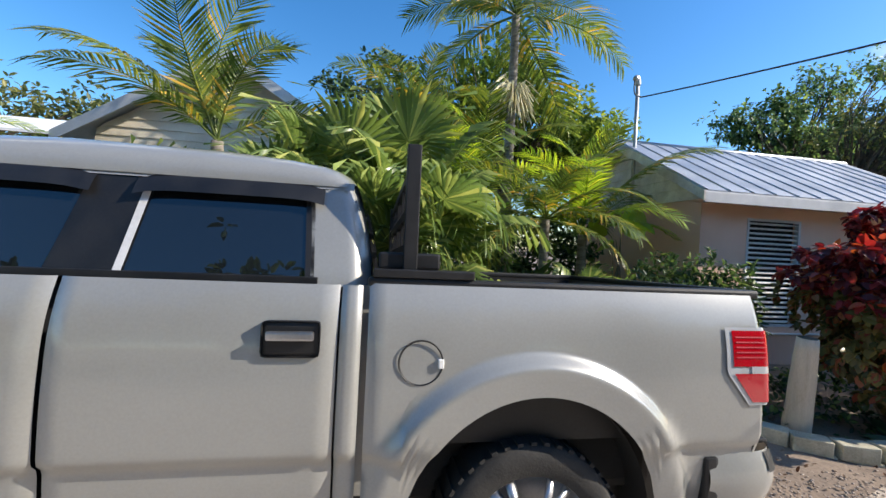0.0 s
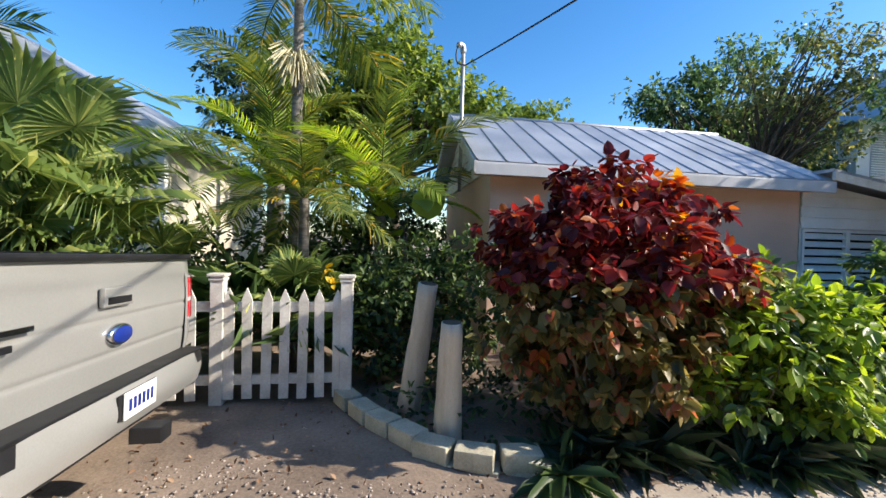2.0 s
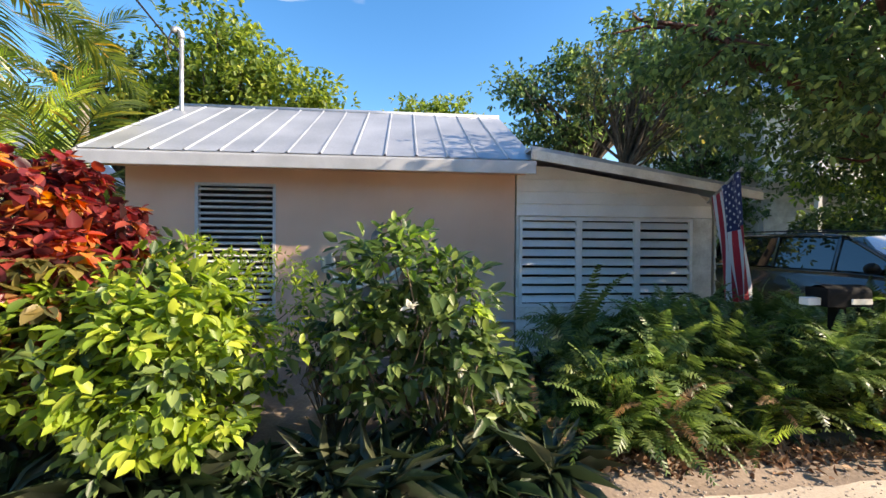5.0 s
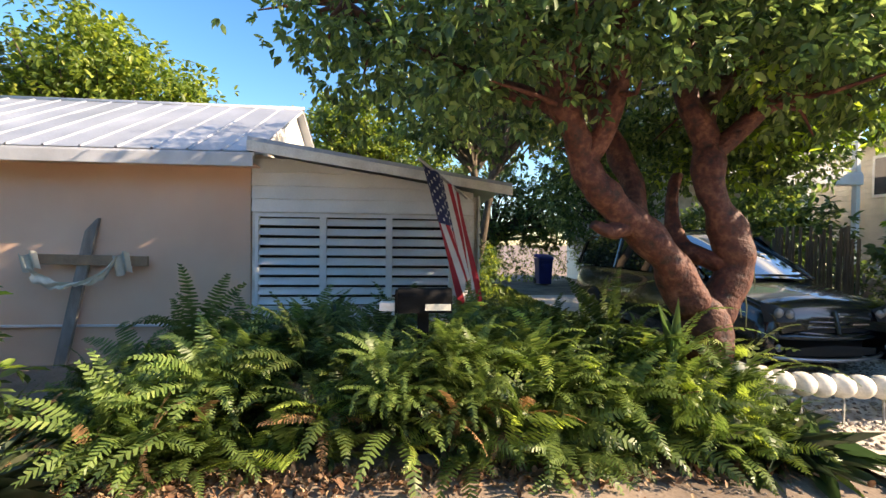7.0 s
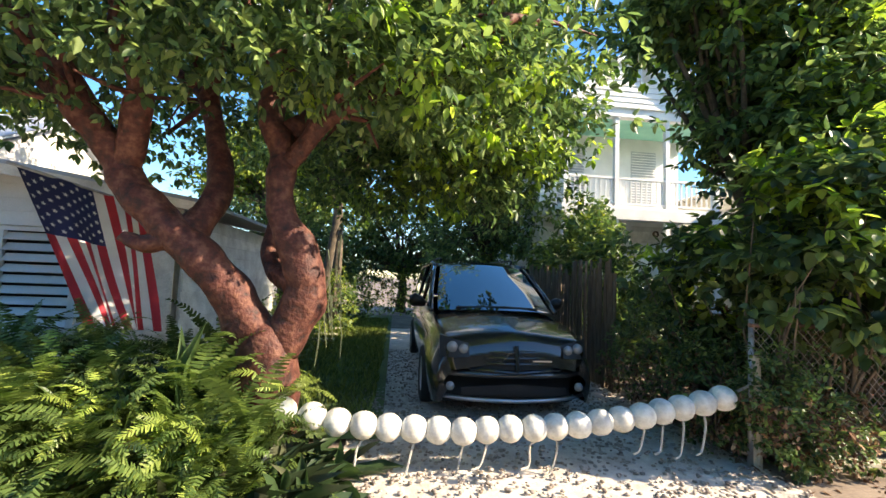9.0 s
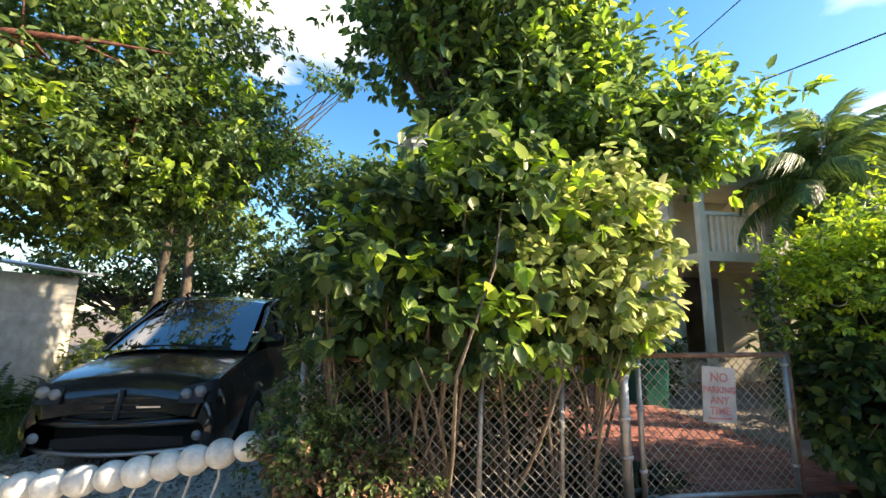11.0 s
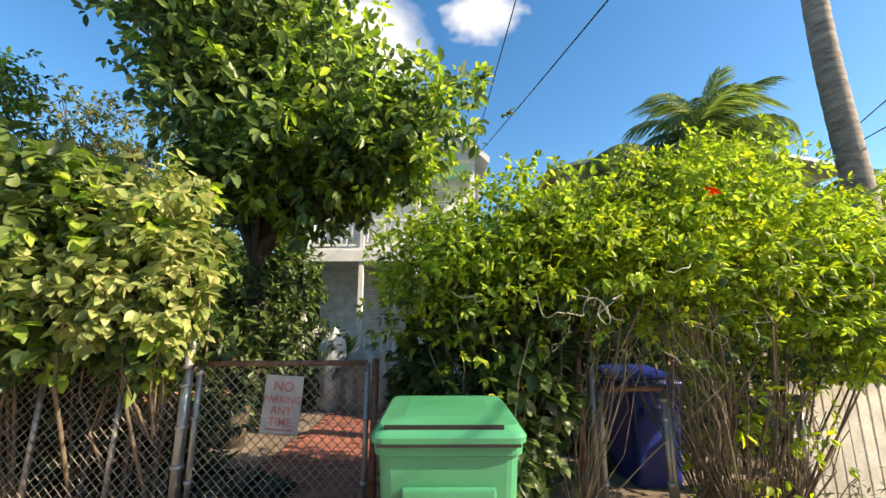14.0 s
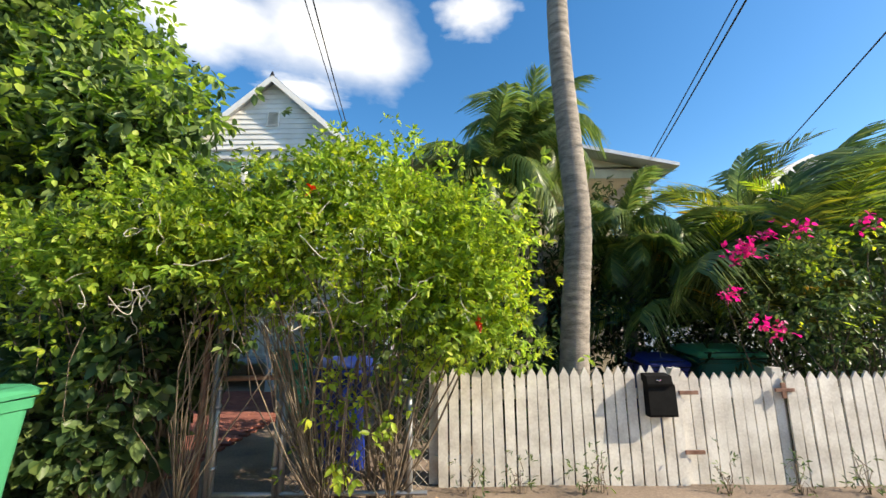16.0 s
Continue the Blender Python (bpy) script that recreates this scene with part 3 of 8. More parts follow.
h1 = thing("tan_house", "low tan stucco house with metal roof and louvred windows", "house", at=(7, 5.5, 0))
WIN = (5.54, 6.5, 0.62, 2.26)
part("wall", holed_wall(bmesh.new(), 4.74, 9.56, 0, 2.5, 5.5, 5.66, [WIN]), M_STUCCO, h1, "tan stucco front wall")
part("wall", prism(bmesh.new(), [(5.66, 0), (9.1, 0), (9.1, 2.5), (5.66, 2.5)], 4.74, 4.9, 'x'), M_STUCCO, h1)
part("wall", prism(bmesh.new(), [(4.9, 0), (12.4, 0), (12.4, 2.2), (4.9, 2.4)], 9.1, 9.26), M_STUCCO, h1)
gable = part("gable", prism(bmesh.new(), [(5.3, 2.5), (9.3, 2.5), (7.31, 3.66)], 4.72, 4.84, 'x'), M_OLDWHITE, h1, "pale green-white gable board")
siding(gable, 5.3, 9.3, 2.5, 3.6, 4.72, 0.17, M_OLDWHITE, lambda z: (5.3 + (z - 2.5) * 1.72, 9.3 - (z - 2.5) * 1.72), axis='x')
part("gable", prism(bmesh.new(), [(5.3, 2.5), (9.3, 2.5), (7.31, 3.66)], 9.5, 9.6, 'x'), M_OLDWHITE, h1)
roof_slope(h1, 4.45, 9.74, 5.13, 2.57, 7.31, 3.76, 0.38, M_ROOF)
roof_slope(h1, 4.45, 9.74, 9.5, 2.57, 7.31, 3.76, 0.38, M_ROOF)
part("ridge_cap", tube(bmesh.new(), [(4.44, 7.31, 3.77), (9.75, 7.31, 3.77)], 0.045, 8, True, 0.6), M_ROOF, h1, smooth=True)
part("fascia", boxed(4.45, 9.72, 5.12, 5.15, 2.40, 2.54, .004), M_FASCIA, h1, "grey painted eave board")
part("soffit", boxed(4.5, 9.68, 5.15, 5.5, 2.44, 2.46), M_STUCCO, h1)
for s in (1, -1):
    bm = prism(bmesh.new(), [(7.31, 3.76), (7.31 - s * 2.19, 2.56), (7.31 - s * 2.19, 2.42), (7.31, 3.6)], 4.43, 4.46, 'x')
    part("bargeboard", bm, M_OLDWHITE, h1)
win = part("window", holed_wall(bmesh.new(), WIN[0], WIN[1], WIN[2], WIN[3], 5.49, 5.56, [(WIN[0] + .035, WIN[1] - .035, WIN[2] + .035, WIN[3] - .035)]), M_FASCIA, h1)
louvres(win, WIN[0] + .035, WIN[1] - .035, WIN[2] + .035, WIN[3] - .035, 5.525, 0.072, M_OLDWHITE, .05, 30)
# Black sheet stands in for the unlit room behind the slats.
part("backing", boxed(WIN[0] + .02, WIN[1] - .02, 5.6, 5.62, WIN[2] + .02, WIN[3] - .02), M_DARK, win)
part("base_moulding", boxed(4.72, 9.57, 5.46, 5.5, 0.5, 0.525, .004), M_FASCIA, h1)
# lean-to with three louvred panels
lean = part("lean_to", holed_wall(bmesh.new(), 9.58, 12.34, 0, 1.9, 5.5, 5.6, [(9.64, 12.28, 0.72, 1.87)]), M_OLDWHITE, h1, "white boarded lean-to")
part("lean_gable", prism(bmesh.new(), [(9.58, 1.9), (12.34, 1.9), (12.34, 2.2), (9.58, 2.62)], 5.52, 5.6), M_OLDWHITE, h1)
siding(lean, 9.58, 12.34, 1.91, 2.55, 5.5, 0.16, M_WHITE, lambda z: (9.58, min(12.34, 9.58 + (2.62 - z) / 0.152)))
siding(lean, 9.58, 12.34, 0.1, 0.70, 5.5, 0.15, M_OLDWHITE)
for a, b in ((9.66, 10.40), (10.48, 11.22), (11.30, 12.02)):
    sh = part("shutter", holed_wall(bmesh.new(), a - .04, b + .04, 0.70, 1.89, 5.475, 5.525, [(a, b, .74, 1.85)]), M_WHITE, h1, "white louvred shutter panel")
    louvres(sh, a, b, .74, 1.85, 5.51, 0.115, M_WHITE, .105, 52, .014)
part("shutter_post", boxed(12.06, 12.34, 5.47, 5.53, 0.70, 1.9, .004), M_OLDWHITE, h1)
# Another black sheet gives the darkness behind the three shutter panels.
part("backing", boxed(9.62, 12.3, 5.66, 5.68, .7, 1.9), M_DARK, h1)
part("lean_wall", boxed(12.3, 12.4, 5.6, 9.2, 0, 2.15), M_OLDWHITE, h1)
lw = part("lean_wall", boxed(12.4, 12.41, 5.5, 9.2, 0, 2.16), M_OLDWHITE, h1, "white side wall in dappled sun")
siding(lw, 5.5, 9.2, 0.1, 2.15, 12.41, 0.16, M_OLDWHITE, axis='x', face=1)
bm = prism(bmesh.new(), [(9.66, 2.70), (12.75, 2.235), (12.75, 2.275), (9.66, 2.745)], 5.12, 9.4)
part("lean_roof", bm, M_ROOF, h1)
bm = prism(bmesh.new(), [(9.66, 2.58), (12.75, 2.13), (12.75, 2.23), (9.66, 2.695)], 5.1, 5.14)
part("bargeboard", bm, M_OLDWHITE, h1)

mast = thing("service_mast", "grey steel service mast with a cable loop on the roof", "mast", at=(4.61, 7.0, 3.5))
part("pipe", tube(bmesh.new(), [(4.61, 7.0, 2.4), (4.61, 7.0, 4.72)], .033, 10), M_GALV, mast, smooth=True)
part("weather_head", tube(bmesh.new(), smooth_line([(4.61, 7.0, 4.7), (4.60, 6.99, 4.8), (4.55, 6.96, 4.83), (4.50, 6.93, 4.78)]), [.036] + [.05] * 13 + [.045, .03], 10), M_GALV, mast, smooth=True)
part("cable_loop", tube(bmesh.new(), smooth_line([(4.5, 6.93, 4.78), (4.47, 6.9, 4.62), (4.5, 6.9, 4.5), (4.62, 6.9, 4.47)]), .012, 6), M_CABLE, mast, smooth=True)


def cable(name, label, a, b, sag, r=0.011):
    A, B = Vector(a), Vector(b)
    pts = [A.lerp(B, i / 24) + Vector((0, 0, -sag * 4 * (i / 24) * (1 - i / 24))) for i in range(25)]
    return tagged(part(name, tube(bmesh.new(), pts, r, 6), M_CABLE, smooth=True), label, "cable")


cable("service_cable", "black service cable slung from the roof mast", (4.62, 6.92, 4.47), (8.02, -6, 3.7), 0.25, .012)
cable("power_line", "black overhead line running to the white house", (23.5, 9.95, 6.0), (25.9, -6, 3.6), 0.1, .01)
cable("power_line", "black overhead line running to the white house", (23.4, 9.95, 6.1), (24.6, -6, 7.3), 0.1, .01)
cable("power_line", "black overhead line running to the end house", (30.1, 7.75, 4.8), (28.3, -6, 8.3), 0.1, .01)
cable("power_line", "black overhead line running to the end house", (30.15, 7.75, 4.75), (25.8, -6, 4.1), 0.1, .01)
cable("power_line", "black overhead line along the lane", (34.7, 11.9, 5.1), (25.7, -6, 4.0), 0.1, .01)
for px, pz in ((8.02, 4.0), (24.6, 7.6), (25.8, 4.4), (28.3, 8.6)):
    po = thing("utility_pole", "round wooden pole across the lane carrying a line", "pole", "poles across the lane", at=(px, -6.1, 0))
    part("shaft", tube(bmesh.new(), [(px, -6.1, -.1), (px, -6.1, pz)], [.13, .1], 12), M_GREYWOOD, po, smooth=True)

# ---- cream house behind the truck ----
h0 = thing("cream_house", "cream clapboard house with grey gable roof behind palms", "house", at=(-2.6, 8, 0))
gx0, gx1, gp, ge, gz = -4.75, -0.45, -2.6, 3.3, 4.68
fw = part("wall", prism(bmesh.new(), [(gx0, 0), (gx1, 0), (gx1, ge), (gp, gz - .06), (gx0, ge)], 8.0, 8.15), M_CREAM, h0)
siding(fw, gx0, gx1, 0.3, gz - .1, 8.0, 0.155, M_CREAM, lambda z: (gx0, gx1) if z < ge else (gx0 + (z - ge) * 1.6, gx1 - (z - ge) * 1.6))
part("wall", boxed(gx1 - .1, gx1, 8.15, 14, 0, ge), M_CREAM, h0)
part("wall", boxed(gx0, gx0 + .1, 8.15, 14, 0, ge), M_CREAM, h0)
for s in (1, -1):
    e = gp + s * 2.55
    part("roof", prism(bmesh.new(), [(gp, gz), (e, gz - 1.6), (e, gz - 1.54), (gp, gz + .07)], 7.6, 14.2), M_ROOF, h0)
    part("bargeboard", prism(bmesh.new(), [(gp, gz - .14), (e, gz - 1.74), (e, gz - 1.56), (gp, gz + .05)], 7.57, 7.6), M_FASCIA, h0)
wnd = part("window", holed_wall(bmesh.new(), -1.75, -.95, 1.5, 2.75, 7.95, 8.02, [(-1.69, -1.01, 1.56, 2.69)]), M_WHITE, h0)
part("pane", boxed(-1.7, -1.0, 7.97, 7.985, 1.55, 2.7), M_GLASS, wnd)
part("corner_board", boxed(gx1 - .1, gx1 + .02, 7.97, 8.1, 0, ge), M_WHITE, h0)
lowroof = thing("white_shed_roof", "white sheet-roofed outbuilding behind the cream house", "shed", at=(-6.6, 9.6, 0))
part("roof", prism(bmesh.new(), [(8.6, 3.25), (11, 4.0), (11, 4.05), (8.6, 3.3)], -9.0, -4.9, 'x'), M_WHITE, lowroof)
part("wall", boxed(-8.8, -5.0, 8.9, 10.8, 0, 3.2), M_CREAM, lowroof)

# ---- white two-storey house ----
h2 = thing("white_porch_house", "white two-storey house with stacked porches and front gable", "house", at=(21.25, 10.2, 0))
X0, X1, PX = 19.05, 23.45, 21.25
bw = part("wall", holed_wall(bmesh.new(), X0, X1, 0, 6.1, 11.7, 11.85, [(22.1, 23.0, .72, 2.7), (20.3, 21.1, 1.3, 2.75), (19.6, 20.4, 3.6, 5.6), (21.9, 22.7, 3.6, 5.6)]), M_WHITE, h2)
siding(bw, X0, X1, .72, 3.3, 11.7, 0.14, M_OLDWHITE, None)
for a in (X0, X1 - .12):
    sw = part("wall", boxed(a, a + .12, 11.85, 19, 0, 6.1), M_WHITE, h2)
    if a == X0:
        siding(sw, 11.85, 19, .5, 6.0, X0, 0.16, M_WHITE, axis='x')
d2 = part("door", boxed(22.12, 22.98, 11.68, 11.73, .72, 2.68, .01), M_WHITE, h2, "white front door with dark wreath above")
for a, b in ((.9, 1.5), (1.62, 2.5)):
    for c in (22.22, 22.6):
        part("panel", boxed(c, c + .3, 11.665, 11.685, a, b, .008), M_WHITE, d2)
part("door_handle", lathe(bmesh.new(), [(0, -.06), (.03, -.05), (.03, -.02), (.012, 0)], (22.9, 11.68, 1.65), 'y', 10), M_BLACK, d2)
part("wreath", lathe(bmesh.new(), [(.05, -.03), (.09, -.045), (.1, 0), (.05, 0)], (22.69, 11.68, 3.1), 'y', 14), M_BARK, h2)
sh2 = part("shutter", boxed(20.3, 21.1, 11.69, 11.72, 1.3, 2.75), M_FASCIA, h2)
louvres(sh2, 20.32, 21.08, 1.32, 2.73, 11.675, .07, M_WHITE, .06, 40, .01)
for a in (19.6, 21.9):
    s2 = part("shutter", boxed(a, a + .8, 11.69, 11.72, 3.6, 5.6), M_FASCIA, h2)
    louvres(s2, a + .02, a + .78, 3.62, 5.58, 11.675, .08, M_WHITE, .06, 40, .01)
part("porch_floor", boxed(X0, X1, 10.05, 11.7, .6, .72, .01), M_FASCIA, h2)
for a, b, c, d in ((22.03, 22.12, .72, 2.78), (22.98, 23.07, .72, 2.78), (22.03, 23.07, 2.7, 2.8)):
    part("door_trim", boxed(a, b, 11.63, 11.7, c, d, .006), M_WHITE, h2)
part("porch_floor", boxed(X0, X1, 10.05, 11.7, 3.42, 3.55), M_WHITE, h2)
part("beam", boxed(X0 - .02, X1 + .02, 10.03, 10.23, 3.2, 3.5, .01), M_WHITE, h2)
part("beam", boxed(X0 - .02, X1 + .02, 10.03, 10.23, 5.9, 6.15, .01), M_WHITE, h2)
part("porch_ceiling", boxed(X0, X1, 10.2, 11.7, 5.98, 6.0), M_AQUA, h2, "aqua painted porch ceiling")
for k, px in enumerate((19.15, 20.53, 21.95, 23.37)):
    for z0, z1 in ((.72, 3.2), (3.55, 5.9)):
        part("porch_post", boxed(px - .06, px + .06, 10.07, 10.19, z0, z1, .008), M_WHITE, h2)
me = mesh_of("baluster", boxed(-.018, .018, -.018, .018, 0, .62), M_WHITE)
for z0, runs in ((.75, ((19.21, 20.47), (20.59, 21.89))), (3.58, ((19.21, 20.47), (20.59, 21.89), (22.01, 23.31)))):
    for a, b in runs:
        rl = part("handrail", boxed(a, b, 10.09, 10.17, z0 + .68, z0 + .74, .008), M_WHITE, h2)
        part("bottom_rail", boxed(a, b, 10.1, 10.16, z0 + .03, z0 + .08), M_WHITE, rl)
        for i in range(9):
            ob = link("baluster", me, rl)
            ob.matrix_basis = pose(a + (i + .5) * (b - a) / 9, 10.13, z0 + .06)
for i in range(3):
    part("step", boxed(21.9, 23.5, 9.3 + i * .26, 10.05, .02 + i * .19, .19 + i * .19, .01), M_WHITE, h2)
for px in (21.95, 23.45):
    part("newel", boxed(px - .07, px + .07, 9.2, 9.34, 0, 1.05, .01), M_WHITE, h2)
gw = part("gable", prism(bmesh.new(), [(X0, 6.12), (X1, 6.12), (PX, 8.1)], 10.0, 10.15), M_WHITE, h2)
siding(gw, X0, X1, 6.14, 8.05, 10.0, .15, M_WHITE, lambda z: (X0 + (z - 6.12) * 1.11, X1 - (z - 6.12) * 1.11))
vent = part("gable_vent", holed_wall(bmesh.new(), 21.1, 21.42, 6.8, 7.22, 9.94, 10.0, [(21.13, 21.39, 6.83, 7.19)]), M_WHITE, h2)
louvres(vent, 21.13, 21.39, 6.83, 7.19, 9.96, .05, M_WHITE, .04, 35, .008)
for s in (1, -1):
    e = PX + s * 2.55
    part("roof", prism(bmesh.new(), [(PX, 8.12), (e, 5.83), (e, 5.88), (PX, 8.2)], 9.75, 19.2), M_ROOF, h2)
    part("bargeboard", prism(bmesh.new(), [(PX, 7.98), (e, 5.69), (e, 5.86), (PX, 8.17)], 9.72, 9.75), M_WHITE, h2)
part("finial", lathe(bmesh.new(), [(0, .16), (.03, .1), (.05, .04), (.06, 0)], (PX, 9.75, 8.15), 'z', 8), M_BLACK, h2)

# ---- end house ----
h3 = thing("cream_end_house", "cream two-storey house with dark porch behind palms", "house", at=(27.6, 8, 0))
sw = part("wall", boxed(25.0, 25.12, 8.6, 17, 0, 4.65), M_CREAM, h3)
siding(sw, 8.6, 17, .4, 4.6, 25.0, .16, M_CREAM, axis='x')
for y in (10.2, 13.4):
    wd = part("window", boxed(24.93, 25.0, y, y + .8, 3.0, 4.2, .008), M_WHITE, h3)
    part("pane", boxed(24.92, 24.94, y + .07, y + .73, 3.08, 4.12), M_GLASS, wd)
part("wall", holed_wall(bmesh.new(), 25.12, 30, 0, 4.6, 9.6, 9.75, [(26, 27, .5, 2.6), (28, 29, .5, 2.6)]), M_CREAM, h3)
part("porch_floor", boxed(25.1, 30.1, 7.7, 9.6, 2.75, 2.95), M_CREAM, h3)
part("beam", boxed(25.0, 30.1, 7.7, 7.85, 4.4, 4.62), M_CREAM, h3)
part("porch_ceiling", boxed(25.0, 30.1, 7.7, 9.6, 4.6, 4.64), M_CREAM, h3)
for px in (25.1, 26.7, 28.4, 30.0):
    part("porch_post", boxed(px - .07, px + .07, 7.72, 7.86, .1, 4.4), M_CREAM, h3)
rl = part("handrail", boxed(25.1, 30, 7.74, 7.82, 3.75, 3.82), M_WHITE, h3)
me = mesh_of("baluster", boxed(-.02, .02, -.02, .02, 0, .8), M_WHITE)
for i in range(34):
    ob = link("baluster", me, rl)
    ob.matrix_basis = pose(25.2 + i * .143, 7.78, 2.95)
for s in (1, -1):
    e = 27.55 + s * 2.9
    part("roof", prism(bmesh.new(), [(27.55, 5.1), (e, 4.5), (e, 4.57), (27.55, 5.18)], 7.3, 17.2), M_CREAM if s < 0 else M_ROOF, h3)
part("gable", prism(bmesh.new(), [(25, 4.62), (30.1, 4.62), (27.55, 5.08)], 7.7, 7.8), M_CREAM, h3)
part("wall", boxed(29.9, 30.02, 9.7, 17, 0, 4.6), M_CREAM, h3)
part("wall", boxed(25, 30, 17, 17.1, 0, 4.6), M_CREAM, h3)
white_far = thing("white_roofed_house", "white house gable far behind the palm clump", "house", at=(37, 12, 0))
part("wall", boxed(34.6, 40, 12, 18, 0, 5.2), M_WHITE, white_far)
part("roof", prism(bmesh.new(), [(34.2, 5.2), (37.2, 6.6), (40.4, 5.2)], 11.6, 18.2), M_WHITE, white_far)

# ---- houses across the lane, behind the camera ----
for px, pz in ((2, 4.2), (16, 4.6), (28, 4.4)):
    hb = thing("lane_house", "plain pale house across the lane", "house", "houses across the lane", at=(px, -14, 0))
    part("wall", boxed(px - 4, px + 4, -18, -12, 0, pz - 1.2), M_CREAM, hb)
    part("roof", prism(bmesh.new(), [(px - 4.4, pz - 1.2), (px, pz + .6), (px + 4.4, pz - 1.2)], -18.3, -11.6), M_ROOF, hb)

# ---- pickup truck ----
TR = thing("pickup_truck", "silver crew-cab pickup truck parked facing along the lane", "pickup truck", at=(-1, 1.735, 0))
TR.rotation_euler = (radians(-2.6), 0, 0)
YN, YF, WX, WZ = 1.735, 3.735, 0.70, 0.43


def swell(x, z, wx):
    """How far the flank stands out round a wheel arch."""
    r = math.hypot(x - wx, (z - .47) * 1.0)
    if z < .35:
        return 0.0
    s = max(0.0, 1 - abs(r - .68) / .07)
    return 0.05 * (s * s * (3 - 2 * s)) if r > .68 else 0.05 * max(0, 1 - (.68 - r) / .6)


def flank(x, z, wx, top):
    bulge = -0.03 * math.sin(math.pi * min(max((z - .5) / (top - .5), 0), 1)) + 0.09 * max(0, (z - 1.2) / .4) ** 2 + 0.05 * max(0, (.7 - z) / .3) ** 2
    crease = 0.03 / (1 + math.exp((z - .80) * 160))
    return bulge - swell(x, z, wx) + crease


def side_skin(name, x0, x1, top, low, wx, near, label=""):
    bm = bmesh.new()
    nx = max(int((x1 - x0) / .035), 8)

    def low_at(x):
        d = abs(x - wx)
        return max(low, .45 + math.sqrt(max(.56 ** 2 - d * d, 0)) * 1.06) if d < .56 else low

    def fn(x, t):
        zl = low_at(x)
        z = zl + (top - zl) * t
        o = flank(x, z, wx, top)
        ends = x - x0 if x1 > 1.7 else min(x - x0, x1 - x)
        o += 0.018 * max(0, 1 - ends / .03) ** 2
        return (x, YN + o if near else YF - o, z)
    xs = sorted(set(span(x0, x1, nx)) | {wx - .5599, wx + .5599} if x0 < wx - .56 and wx + .56 < x1 else set(span(x0, x1, nx)))
    sheet(bm, fn, xs, span(0, 1, 44))
    return part(name, bm, M_SILVER, TR, label, True)


for near in (True, False):
    side_skin("bed_side", -.01, 1.75, 1.47, .52, WX, near, "silver bed side with flared wheel arch" if near else "")
    side_skin("rear_door", -1.10, -.125, 1.46, .50, 9, near)
    side_skin("cab_corner", -.117, -.036, 1.46, .50, 9, near)
    side_skin("front_door", -2.15, -1.115, 1.46, .50, 9, near)
    side_skin("front_wing", -3.75, -2.165, 1.36, .52, -2.95, near)
    yb = YN + .03 if near else YF - .03
    part("sill", boxed(-2.4, .0, min(yb, yb + .05), max(yb, yb + .05), .42, .52, .01), M_BLACK, TR)
part("wheel_well", boxed(.05, 1.4, YN + .22, YF - .22, .5, 1.3, .05), M_DARK, TR)
for xx, yy in ((WX, YN + .12), (WX, YF - .12), (-2.95, YN + .12), (-2.95, YF - .12)):
    arch = bmesh.new()
    sheet(arch, lambda u, v: (xx + .57 * math.cos(u), yy - .06 + v, .45 + .6 * math.sin(u)), span(-.1, math.pi + .1, 24), [0, .3])
    part("arch_liner", arch, M_DARK, TR, smooth=True)
    s = 1 if yy < 2.5 else -1
    wh = part("tyre", lathe(bmesh.new(), [(.275, -.10), (.33, -.118), (.378, -.115), (.402, -.095), (.41, -.05), (.41, .05), (.402, .095), (.378, .115), (.275, .1)], (xx, yy, .41), 'y', 48), M_RUBBER, TR, "black all-terrain tyre", True)
    tb = bmesh.new()
    for i in range(44):
        a = 2 * math.pi * i / 44
        box(tb, -.012, .012, -.098, .098, .402, .416, m=Matrix.Translation((xx, yy, .41)) @ Matrix.Rotation(a, 4, 'Y'))
    part("tread", tb, M_RUBBER, wh)
    rim = part("rim", lathe(bmesh.new(), [(.284, -.1 * s), (.268, -.085 * s), (.254, -.03 * s), (.26, .03 * s), (.06, .02 * s)], (xx, yy, .41), 'y', 40), M_ALLOY, TR, "", True)
    for i in range(6):
        a = 2 * math.pi * i / 6
        for da in (-.16, .16):
            sp = tube(bmesh.new(), [Vector((xx + .05 * math.cos(a), yy - .085 * s, .41 + .05 * math.sin(a))), Vector((xx + .17 * math.cos(a + da * .7), yy - .09 * s, .41 + .17 * math.sin(a + da * .7))), Vector((xx + .264 * math.cos(a + da), yy - .075 * s, .41 + .264 * math.sin(a + da)))], [.034, .028, .03], 8, True, .6)
            part("spoke", sp, M_ALLOY, rim, smooth=True)
    part("hub_cap", lathe(bmesh.new(), [(.055, -.06 * s), (.05, -.09 * s), (0, -.105 * s)], (xx, yy, .41), 'y', 20), M_CHROME, rim, smooth=True)
part("bed_rail", boxed(-.02, 1.82, YN + .05, YN + .13, 1.455, 1.495, .014), M_BLACK, TR, "black plastic bed rail cap")
part("bed_rail", boxed(-.02, 1.82, YF - .13, YF - .05, 1.455, 1.495, .014), M_BLACK, TR)
part("bed_floor", boxed(0, 1.76, YN + .1, YF - .1, .8, .86), M_BLACK, TR)
part("bed_front", boxed(-.04, .0, YN + .1, YF - .1, .6, 1.46), M_SILVER, TR)
part("bed_inner", boxed(0, 1.76, YN + .1, YN + .14, .86, 1.45), M_BLACK, TR)
part("bed_inner", boxed(0, 1.76, YF - .14, YF - .1, .86, 1.45), M_BLACK, TR)


